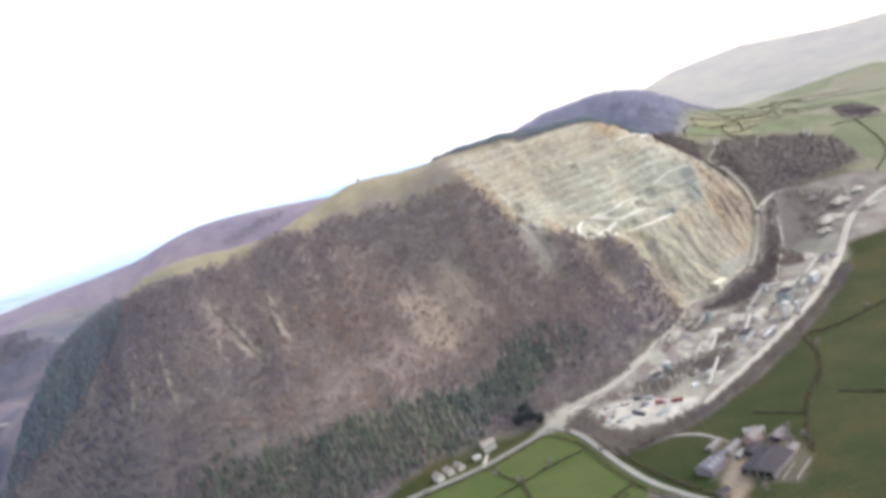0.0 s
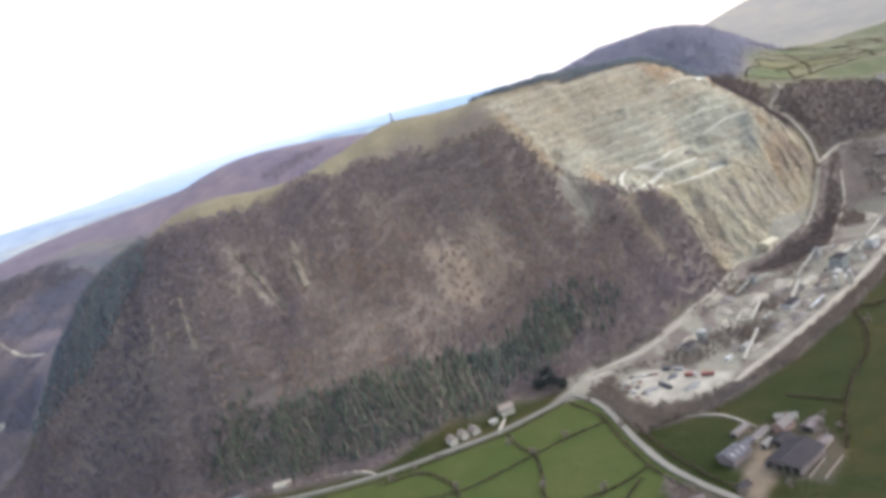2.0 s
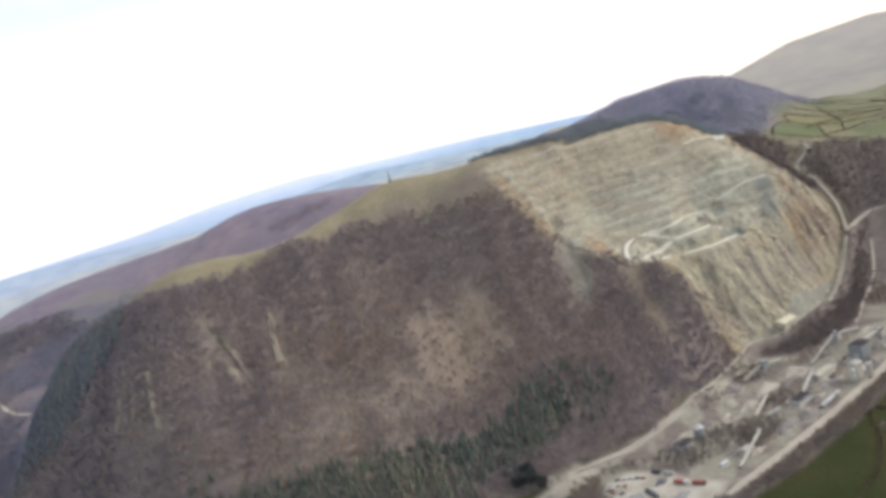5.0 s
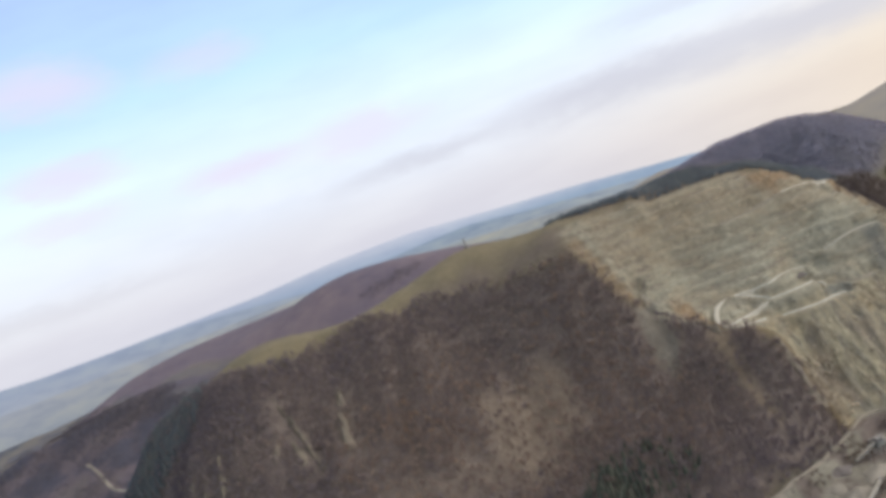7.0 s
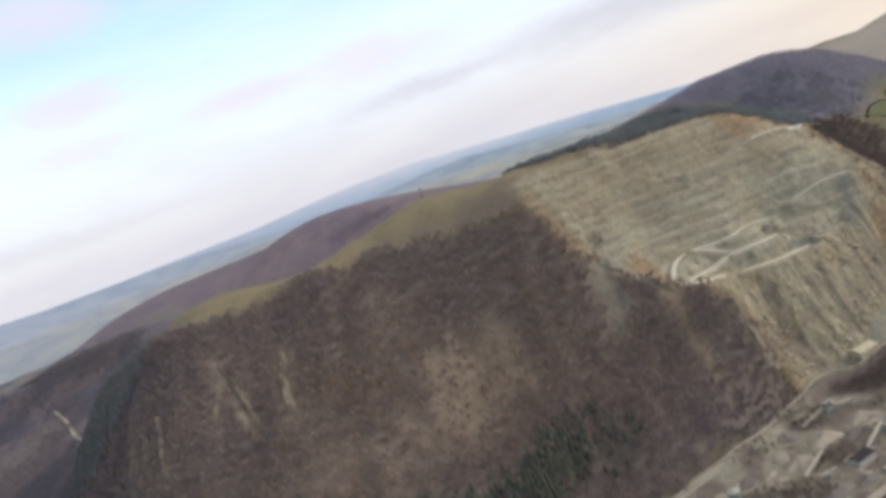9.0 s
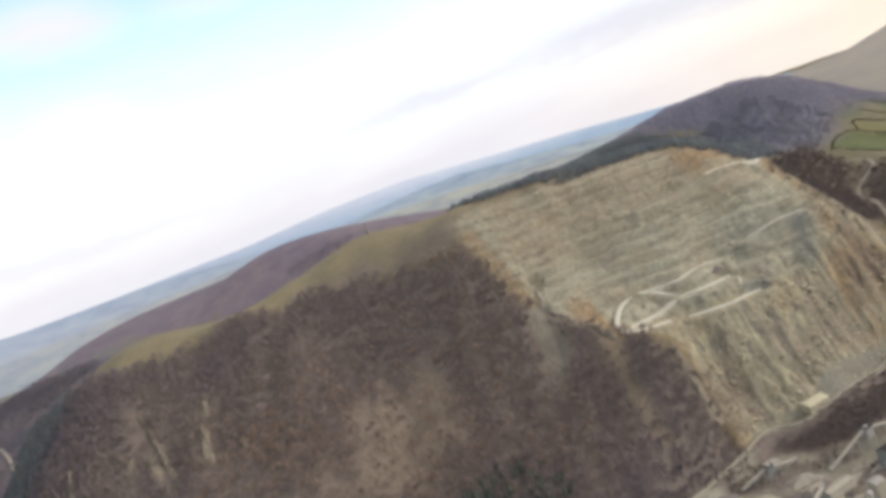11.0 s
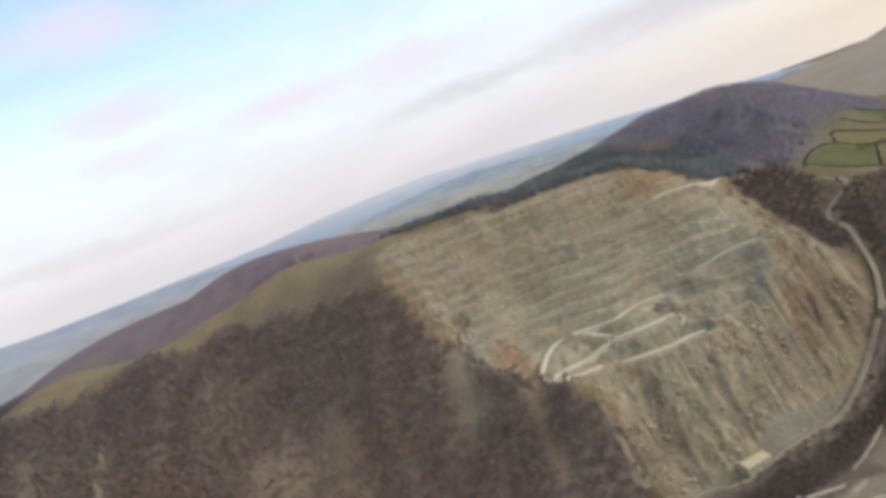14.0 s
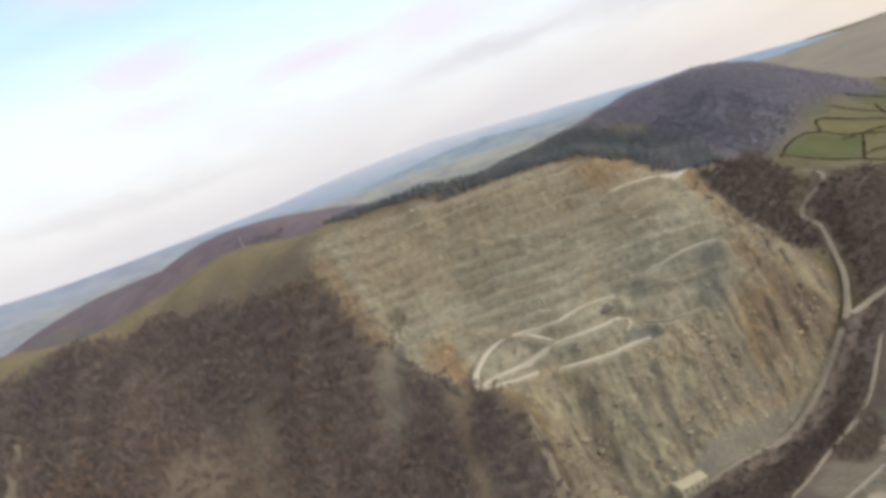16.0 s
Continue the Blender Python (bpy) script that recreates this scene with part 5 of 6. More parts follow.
for c, h, wide in BED_LINES:
    clear &= np.hypot(spots[:, None, 0] - c[None, :, 0], spots[:, None, 1] - c[None, :, 1]).min(1) > wide * 0.5 + 4.0
spots = spots[clear & (inside(spots[:, 0], spots[:, 1], PAD, 2, 0) < 0.5)]
rubble("rubble", spots, np.random.RandomState(18).gamma(2.0, 0.3, len(spots)) + 0.35, FACEROCK, "broken brown ribs and blocks on the lower quarry face", 19, -0.1, 0.8)


spots = np.vstack([sow(LOWFACE, 5.5, 64, lambda x, y: np.clip(-0.4 + 2.0 * fractal(x, y, 26, 70, 3), 0, 0.6)), sow(ORCHRE_SIDE, 4.6, 65, lambda x, y: np.clip(-0.15 + 2.0 * fractal(x, y, 20, 73, 3), 0, 0.8))])
spots = np.vstack([spots, sow([(186, 808), (212, 782), (226, 796), (206, 824)], 3.6, 66)])
spots = clear_of(spots, [(HAUL, 6.0), (LEDGE_LOW, 4.0), (LEDGE_HIGH, 4.0)])
spots = spots[inside(spots[:, 0], spots[:, 1], PAD, 2, 0) < 0.5]
scatter("scrub", MIDBARES, spots, np.random.RandomState(28).uniform(1.6, 3.4, len(spots)), 1.5, (TRUNK, BRUSH), "bare brown bushes rooted on the broken lower quarry face", "scrub", 29)


# ---- building kit ----
def box(bm, cx, cy, z0, sx, sy, sz, bevel=0.0):
    m = Matrix.Translation((cx, cy, z0 + sz / 2)) @ Matrix.Diagonal((sx, sy, sz, 1))
    made = bmesh.ops.create_cube(bm, size=1.0, matrix=m)
    if bevel:
        edges = list({e for v in made["verts"] for e in v.link_edges})
        bmesh.ops.bevel(bm, geom=edges, offset=bevel, segments=1, affect="EDGES")


def beam(bm, a, b, w, h):
    """A square bar from a to b."""
    a, b = Vector(a), Vector(b)
    d = b - a
    m = Matrix.Translation((a + b) / 2) @ d.to_track_quat("X", "Z").to_matrix().to_4x4() @ Matrix.Diagonal((d.length, w, h, 1))
    bmesh.ops.create_cube(bm, size=1.0, matrix=m)


def cone(bm, a, b, ra, rb, n=12):
    a, b = Vector(a), Vector(b)
    d = b - a
    m = Matrix.Translation((a + b) / 2) @ d.to_track_quat("Z", "Y").to_matrix().to_4x4()
    bmesh.ops.create_cone(bm, cap_ends=True, segments=n, radius1=ra, radius2=rb, depth=d.length, matrix=m)


def part(name, bm, mat, parent, label=""):
    me = bpy.data.meshes.new(name)
    bm.to_mesh(me)
    bm.free()
    me.materials.append(mat)
    ob = new(name, me)
    ob.parent = parent
    return tagged(ob, label)


def thing(name, label, category, group=""):
    return tagged(new(name), label, category, group)


def ground_z(x, y):
    return float(land(np.array([x]), np.array([y]))[0])


def put(ob, x, y, turn=0.0, sink=0.0, z=None):
    ob.matrix_world = pose(x, y, (ground_z(x, y) if z is None else z) - sink, 0, 0, turn)
    return ob


def wall_shell(bm, l, w, h, t=0.3):
    for y in (-w / 2 + t / 2, w / 2 - t / 2):
        box(bm, 0, y, -1.5, l, t, h + 1.5)
    for x in (-l / 2 + t / 2, l / 2 - t / 2):
        box(bm, x, 0, -1.5, t, w - 2 * t, h + 1.5)


def gable_end(bm, x, w, h, rise, t):
    vs = [bm.verts.new(p) for p in ((x, -w / 2, h), (x, w / 2, h), (x, 0, h + rise), (x + t, -w / 2, h), (x + t, w / 2, h), (x + t, 0, h + rise))]
    for f in ((0, 2, 1), (3, 4, 5), (0, 1, 4, 3), (1, 2, 5, 4), (2, 0, 3, 5)):
        bm.faces.new([vs[i] for i in f])


def gables(bm, l, w, h, rise, t=0.3):
    for x in (-l / 2, l / 2 - t):
        gable_end(bm, x, w, h, rise, t)


def roof_slope(bm, l, w, h, rise, side, over=0.5, thick=0.18, ribs=0):
    """One pitched slope with thickness and, for sheet roofs, standing ribs."""
    e = w / 2 + over
    ez = h - over * rise / (w / 2)
    top, low = (0.0, h + rise), (side * e, ez)
    x0, x1 = -l / 2 - over, l / 2 + over
    # sheet roofs: the top is one folded sheet with standing ribs
    fold = []
    if ribs:
        pitch = (x1 - x0) / ribs
        for i in range(ribs):
            for f, r in ((0.0, 0.0), (0.55, 0.0), (0.65, 0.14), (0.9, 0.14)):
                fold.append((x0 + (i + f) * pitch, r))
    else:
        fold.append((x0, 0.0))
    fold.append((x1, 0.0))
    rows = [[bm.verts.new((x, yy, zz + thick + r)) for x, r in fold] for yy, zz in (top, low)]
    under = [[bm.verts.new((x, yy, zz)) for x, r in fold] for yy, zz in (top, low)]
    n = len(fold)
    for i in range(n - 1):
        bm.faces.new((rows[0][i], rows[0][i + 1], rows[1][i + 1], rows[1][i]))
        bm.faces.new((under[0][i], under[1][i], under[1][i + 1], under[0][i + 1]))
        bm.faces.new((rows[0][i], under[0][i], under[0][i + 1], rows[0][i + 1]))
        bm.faces.new((rows[1][i], rows[1][i + 1], under[1][i + 1], under[1][i]))
    bm.faces.new((rows[0][0], rows[1][0], under[1][0], under[0][0]))
    bm.faces.new((rows[0][-1], under[0][-1], under[1][-1], rows[1][-1]))
    bmesh.ops.recalc_face_normals(bm, faces=bm.faces)


def window_part(parent, x, y, z, along_x, w=1.0, h=1.2):
    bm = bmesh.new()
    s = (w, 0.12, h) if along_x else (0.12, w, h)
    box(bm, x, y, z, *s)
    pane = part("window", bm, GLASS, parent, "dark glazed window")
    bm = bmesh.new()
    s = (w + 0.2, 0.3, 0.12) if along_x else (0.3, w + 0.2, 0.12)
    box(bm, x, y, z - 0.13, *s)
    part("sill", bm, CONCRETE, pane)


def house(name, label, x, y, turn, l, w, h, rise, wall, roof, chimneys=1, windows=3, category="house", group="", sheet=False, door=True):
    ob = thing(name, label, category, group)
    bm = bmesh.new()
    wall_shell(bm, l, w, h)
    gables(bm, l, w, h, rise)
    body = part("wall", bm, wall, ob)
    for side in (-1, 1):
        bm = bmesh.new()
        roof_slope(bm, l, w, h, rise, side, 0.45, 0.16, ribs=int(l / 1.6) if sheet else 0)
        slope = part("roof_slope", bm, roof, ob)
    bm = bmesh.new()
    beam(bm, (-l / 2 - 0.45, 0, h + rise + 0.2), (l / 2 + 0.45, 0, h + rise + 0.2), 0.4, 0.16)
    part("ridge", bm, roof, ob)
    for i in range(chimneys):
        cx = (-l / 2 + 0.7) if i == 0 else (l / 2 - 0.7)
        bm = bmesh.new()
        box(bm, cx, 0, h + rise - 0.8, 0.8, 0.9, 2.0, 0.05)
        ch = part("chimney", bm, BRICKWALL, ob)
        bm = bmesh.new()
        cone(bm, (cx, 0, h + rise + 1.2), (cx, 0, h + rise + 1.7), 0.16, 0.13, 8)
        part("chimney_pot", bm, BRICKWALL, ch)
    for i in range(windows):
        wx = -l / 2 + (i + 0.7) * l / (windows + 0.4)
        for side in (-1, 1):
            window_part(body, wx, side * (w / 2 + 0.02), 1.0, True)
            if h > 4.4:
                window_part(body, wx, side * (w / 2 + 0.02), 3.4, True)
    if door:
        bm = bmesh.new()
        box(bm, l * 0.06, -w / 2 - 0.03, 0.0, 1.0, 0.14, 2.05)
        part("door", bm, TIMBER, ob)
    return put(ob, x, y, turn)


def barn(name, label, x, y, turn, l, w, h, rise, wall, roof, lights=0, open_end=True, category="barn", group=""):
    ob = thing(name, label, category, group)
    bm = bmesh.new()
    for sy in (-w / 2 + 0.15, w / 2 - 0.15):
        box(bm, 0, sy, -1.5, l, 0.3, h + 1.5)
    box(bm, l / 2 - 0.15, 0, -1.5, 0.3, w - 0.6, h + 1.5)
    gables(bm, l, w, h, rise)
    body = part("wall", bm, wall, ob)
    n = max(3, int(w / 5))
    for i in range(n + 1):
        bm = bmesh.new()
        py = -w / 2 + 0.5 + i * (w - 1.0) / n
        box(bm, -l / 2 + 0.3, py, -1.5, 0.35, 0.35, h + 1.5)
        part("post", bm, STEEL, ob)
    if not open_end:
        bm = bmesh.new()
        box(bm, -l / 2 + 0.1, 0, -0.5, 0.2, w * 0.4, h * 0.85 + 0.5)
        part("sliding_door", bm, TIN, ob)
    for side in (-1, 1):
        bm = bmesh.new()
        roof_slope(bm, l, w, h, rise, side, 0.5, 0.14, ribs=int(l / 1.1))
        slope = part("roof_slope", bm, roof, ob)
        for k in range(lights):
            bm = bmesh.new()
            lx = -l / 2 + (k + 0.7) * l / (lights + 0.4)
            a, b = (lx, side * w * 0.12, h + rise * 0.76 + 0.32), (lx, side * w * 0.40, h + rise * 0.2 + 0.32)
            beam(bm, a, b, 1.0, 0.1)
            part("rooflight", bm, CONCRETE, slope, "pale translucent roof sheet")
    bm = bmesh.new()
    beam(bm, (-l / 2 - 0.5, 0, h + rise + 0.18), (l / 2 + 0.5, 0, h + rise + 0.18), 0.7, 0.2)
    part("ridge", bm, roof, ob)
    return put(ob, x, y, turn)


def long_wall(name, label, a, b, height, thick, mat, category="wall"):
    bm = bmesh.new()
    n = max(2, int((Vector(b) - Vector(a)).length / 4))
    for i in range(n):
        p, q = Vector(a).lerp(Vector(b), i / n), Vector(a).lerp(Vector(b), (i + 1) / n)
        zz = ground_z(p.x, p.y)
        beam(bm, (p.x, p.y, zz + height / 2 - 0.3), (q.x, q.y, zz + height / 2 - 0.3), thick, height + 0.6)
    me = bpy.data.meshes.new(name)
    bm.to_mesh(me)
    bm.free()
    me.materials.append(mat)
    return tagged(new(name, me), label, category)


# ---- monument on the summit ----
def monument(x, y):
    ob = thing("monument_column", "tall stone column on a stepped plinth on the grassy summit", "monument")
    for i, (s, z, h) in enumerate(((6.4, -1.0, 1.8), (5.2, 0.8, 0.7), (4.2, 1.5, 2.4))):
        bm = bmesh.new()
        box(bm, 0, 0, z, s, s, h, 0.08)
        part("plinth", bm, STONE, ob)
    bm = bmesh.new()
    cone(bm, (0, 0, 3.9), (0, 0, 13.2), 1.35, 1.05, 20)
    part("shaft", bm, STONE, ob)
    bm = bmesh.new()
    box(bm, 0, 0, 13.2, 2.7, 2.7, 0.6, 0.1)
    part("capital", bm, STONE, ob)
    bm = bmesh.new()
    cone(bm, (0, 0, 13.8), (0, 0, 15.2), 0.9, 0.25, 16)
    part("finial", bm, STONE, ob)
    m = pose(x, y, ground_z(x, y)) @ Matrix.Scale(0.78, 4)
    ob.matrix_world = m
    return ob


monument(-71, 943)


# ---- crags on the wooded slope ----
def crag(label, line, height, width, seed):
    """A broken rib of bare rock that stands out of the slope: ledges, clefts and gaps in one mass."""
    c = smooth_line(line, 0.9)
    t = np.gradient(c, axis=0)
    nrm = np.c_[-t[:, 1], t[:, 0]] / np.maximum(np.hypot(t[:, 0], t[:, 1])[:, None], 1e-6)
    rng = np.random.RandomState(seed)
    across = np.linspace(-1, 1, 13)
    n, m = len(c), len(across)
    run = np.arange(n)
    end = np.clip(0.25 + np.minimum(run, n - 1 - run) / 7, 0, 1)
    wide = width * (0.75 + 0.5 * run / n) * (1 + 0.45 * fractal(run * 1.0, run * 0.0 + seed, 6, 300 + seed, 3)) * (0.5 + 0.5 * end)
    px = c[:, :1] + nrm[:, :1] * wide[:, None] * across + rng.normal(0, 0.18, (n, m))
    py = c[:, 1:2] + nrm[:, 1:2] * wide[:, None] * across + rng.normal(0, 0.18, (n, m))
    body = (1 - np.abs(across) ** 2.2)[None] * end[:, None]
    broken = 0.62 + 0.75 * fractal(px, py, 4.5, 320 + seed, 3) + 0.5 * fractal(px, py, 12, 340 + seed, 2)
    up = height * body * np.clip(broken, -0.2, 1.3)
    up = np.where(up > 0, np.floor(up / 0.9) * 0.9 + 0.35 * (up % 0.9), up)
    z = land(px, py) + up - 0.5
    z[:, 0] -= 1.5
    z[:, -1] -= 1.5
    f = [(i * m + j, i * m + j + 1, i * m + m + j + 1, i * m + m + j) for i in range(n - 1) for j in range(m - 1)]
    me = mesh_from("rock_outcrop", np.stack([px, py, z], 2).reshape(-1, 3), f)
    me.materials.append(ROCK)
    return tagged(new("rock_outcrop", me), label, "rock", "crags on the slope")


crag("tall pale rock rib standing out of the bare wood", [(-174, 752), (-170, 738), (-167, 724), (-159, 708)], 8, 4.2, 1)
crag("long slanting pale rock rib among bare trees", [(-222, 727), (-210, 718), (-198, 709), (-187, 699), (-177, 692)], 7, 2.6, 2)
crag("pale broken rock slab under the slanting rib", [(-208, 706), (-200, 698), (-194, 690)], 2.6, 4.5, 9)
crag("small pale rock face among bare trees", [(-215, 700), (-218, 684)], 5, 2.6, 3)
crag("pale rock rib on the steep end of the wooded hill", [(-266, 690), (-260, 672), (-254, 660)], 7, 3.0, 4)
crag("thin broken rock rib on the steep end of the wooded hill", [(-296, 690), (-293, 675), (-302, 662)], 6, 2.6, 5)
crag("thin pale rock rib between two larger ones", [(-279, 682), (-277, 666)], 5, 2.2, 6)
crag("dark rock spur above the quarry mouth", [(186, 812), (194, 800), (204, 786)], 6, 5.0, 7)
crag("ochre rock edge beside the hairpin bend", [(128, 826), (138, 822), (148, 818)], 7, 4.0, 8)

# ---- the farm ----
barn("barn", "large dark grey sheet-roofed cattle barn beside the farmyard", 147, 451, 40, 27, 21, 4.6, 3.2, RUST, TIN, 0)
barn("barn", "open-fronted hay barn with a worn lilac-grey sheet roof", 118, 468, 216, 16, 12, 4.6, 2.2, RUST, LILAC, 3)
barn("shed", "long low shed with a beige roof at the farm edge", 139, 486, 38, 15, 5, 2.6, 1.2, RENDERED, SHEDROOF, 0, False, "shed", "farm sheds")
barn("shed", "low timber shed with a pale roof beside the hay barn", 131, 497, 38, 14, 4.5, 2.4, 1.0, TIMBER, SHEDROOF, 0, False, "shed", "farm sheds")
barn("shed", "dark-roofed cattle shed joined to the big barn", 148, 472, 40, 11, 9, 3.4, 1.8, RUST, TIN, 0, False, "shed", "farm sheds")
barn("shed", "narrow cream-roofed shed along the field edge", 160, 499, -22, 13, 4.2, 2.6, 1.2, RENDERED, OLDTIN, 0, False, "shed", "farm sheds")
barn("shed", "brown sheet-clad shed behind the farmhouse", 169, 482, 40, 12, 8, 3.0, 1.5, RUST, RUST, 0, False, "shed", "farm sheds")
house("farmhouse", "brick farmhouse with a slate roof and two chimneys", 154, 487, 40, 12, 7.5, 5.0, 2.6, BRICKWALL, SLATE, 2, 4)
house("house", "small brick house with a slate roof beside the lane", 84, 428, 20, 11, 7, 4.6, 2.4, BRICKWALL, SLATE, 1, 3)
barn("shed", "small dark shed beside the farm gate", 113, 436, 30, 7, 5, 2.6, 1.2, TIMBER, TIN, 0, False, "shed", "farm sheds")
long_wall("feed_wall", "pale buff feed wall beside the barn", (146, 431), (161, 446), 1.2, 0.4, BEIGE)
long_wall("feed_wall", "pale buff outer wall of the stock pen", (153, 427), (170, 444), 1.2, 0.4, BEIGE)

barn("shed", "low lean-to with a worn lilac roof behind the hay barn", 129, 480, 38, 9, 5, 2.4, 1.0, TIMBER, LILAC, 0, False, "shed", "farm sheds")
barn("shed", "small cream-roofed store beside the dark cattle shed", 139, 474, 40, 8, 4, 2.4, 0.9, RENDERED, OLDTIN, 0, False, "shed", "farm sheds")
barn("shed", "open pole shed with a brown roof in the stock pen", 166, 460, 40, 12, 6, 2.6, 1.0, TIMBER, RUST, 0, True, "shed", "farm sheds")

# ---- dwellings along the lane ----
for hx, hy in ((-57, 584), (-48.5, 588.5), (-40, 592)):
    house("cottage", "pale gable-fronted cottage, one of three in a row beside the lane", hx, hy, 118, 9, 6.4, 3.6, 2.4, RENDERED, BEIGE, 0, 2, "house", "three cottages beside the lane")
house("house", "white rendered house with a pale roof at the wood edge", -14, 610, 25, 11, 7, 4.6, 2.4, RENDERED, BEIGE, 1, 3)
barn("garage", "small pale garage beside the white house", -25, 600, 15, 6, 4, 2.4, 0.9, RENDERED, CONCRETE, 0, False, "garage")
house("house", "low pale house at the lane junction", -263, 585, 12, 10, 7, 3.4, 2.0, RENDERED, BEIGE, 1, 3)
barn("shed", "long grey sheet-roofed workshop beside the lane", -232, 585, 8, 20, 8, 3.6, 1.6, CONCRETE, TIN, 0, False, "workshop")
barn("shed", "pale-roofed shed in a clearing beside the lane", -192, 583, 6, 13, 7, 3.0, 1.4, RENDERED, RENDERED, 0, False, "shed")
house("cottage", "white cottage at the far foot of the hill", -434, 653, 10, 9, 6, 3.4, 2.0, WHITEPAINT, RENDERED, 1, 2)
house("cottage", "white cottage alone beyond the wooded spur", -553, 800, 30, 9, 6, 3.4, 2.0, WHITEPAINT, RENDERED, 1, 2)
house("farmhouse", "pale farmhouse among the far fields", 520, 1075, 20, 12, 7, 4.6, 2.4, RENDERED, SLATE, 1, 3)


# ---- quarry works ----
def shed_block(label, x, y, turn, l, w, h, wall, roof, name="plant_building"):
    """Tall clad works building with a low roof, ribs and a roller door."""
    ob = thing(name, label, "industrial building", "works buildings")
    bm = bmesh.new()
    wall_shell(bm, l, w, h)
    body = part("wall", bm, wall, ob)
    for i in range(int(l / 1.5)):
        for side in (-1, 1):
            bm = bmesh.new()
            box(bm, -l / 2 + 0.75 + i * 1.5, side * (w / 2 + 0.06), 0.2, 0.12, 0.12, h - 0.4)
            part("cladding_rib", bm, wall, body)
    for side in (-1, 1):
        bm = bmesh.new()
        roof_slope(bm, l, w, h, w * 0.12, side, 0.4, 0.16, ribs=int(l / 1.4))
        part("roof_slope", bm, roof, ob)
    for x0 in (-l / 2, l / 2 - 0.3):
        bm = bmesh.new()
        gable_end(bm, x0, w, h, w * 0.12, 0.3)
        part("gable", bm, wall, ob)
    bm = bmesh.new()
    box(bm, -l / 2 - 0.05, 0, -0.3, 0.16, min(4.5, w * 0.6), min(4.8, h * 0.7))
    part("roller_door", bm, STEEL, ob)
    return put(ob, x, y, turn)


def conveyor(label, a, b, za, zb, width=1.6):
    """Inclined belt gantry on trestles."""
    ob = thing("conveyor", label, "conveyor", "belt conveyors")
    ax, ay, bx, by = a[0], a[1], b[0], b[1]
    g0, g1 = ground_z(ax, ay), ground_z(bx, by)
    pa, pb = Vector((ax, ay, g0 + za)), Vector((bx, by, g1 + zb))
    ob.location = (ax, ay, g0)
    inv = Matrix.Translation((-ax, -ay, -g0))
    pa, pb = inv @ pa, inv @ pb
    d = (pb - pa).normalized()
    side = Vector((-d.y, d.x, 0)).normalized() * width / 2
    bm = bmesh.new()
    beam(bm, pa, pb, width, 0.25)
    part("belt", bm, RUBBER, ob)
    for s in (-1, 1):
        bm = bmesh.new()
        beam(bm, pa + side * s + Vector((0, 0, 0.5)), pb + side * s + Vector((0, 0, 0.5)), 0.18, 1.1)
        part("side_frame", bm, STEEL, ob)
    bm = bmesh.new()
    beam(bm, pa + Vector((0, 0, 1.25)), pb + Vector((0, 0, 1.25)), width + 0.5, 0.14)
    part("cover", bm, RENDERED, ob, "pale sheet belt cover")
    n = max(2, int((pb - pa).length / 8))
    for i in range(1, n + 1):
        p = pa.lerp(pb, i / n)
        low = ground_z(p.x + ax, p.y + ay) - g0
        if p.z - low < 1.2:
            continue
        for s in (-1, 1):
            bm = bmesh.new()
            beam(bm, p + side * s, (p.x + side.x * s * 1.9, p.y + side.y * s * 1.9, low - 0.4), 0.3, 0.3)
            part("trestle_leg", bm, STEEL, ob)
    bm = bmesh.new()
    box(bm, pb.x, pb.y, pb.z - 0.4, 2.6, 2.6, 2.4, 0.1)
    part("head_house", bm, STEEL, ob)
    return ob


def hopper_tower(label, x, y, turn, h, w, mat):
    """Screening tower: legs, bracing, clad box and hopper cones."""
    ob = thing("screen_tower", label, "industrial tower", "works towers")
    for sx in (-1, 1):
        for sy in (-1, 1):
            bm = bmesh.new()
            box(bm, sx * w / 2, sy * w / 2, -1.0, 0.4, 0.4, h * 0.55 + 1.0)
            part("leg", bm, STEEL, ob)
        bm = bmesh.new()
        beam(bm, (sx * w / 2, -w / 2, 0.4), (sx * w / 2, w / 2, h * 0.5), 0.18, 0.18)
        part("brace", bm, STEEL, ob)
    bm = bmesh.new()
    box(bm, 0, 0, h * 0.55, w + 1.0, w + 0.8, h * 0.42, 0.1)
    body = part("housing", bm, mat, ob)
    bm = bmesh.new()
    beam(bm, (-w / 2 - 0.7, 0, h * 0.99), (w / 2 + 0.7, 0, h * 1.01), w + 1.2, 0.2)
    part("roof", bm, TIN, ob)
    for sx in (-0.25, 0.25):
        bm = bmesh.new()
        cone(bm, (sx * w, 0, h * 0.3), (sx * w, 0, h * 0.56), 0.4, w * 0.24, 8)
        part("hopper", bm, STEEL, ob)
    return put(ob, x, y, turn)


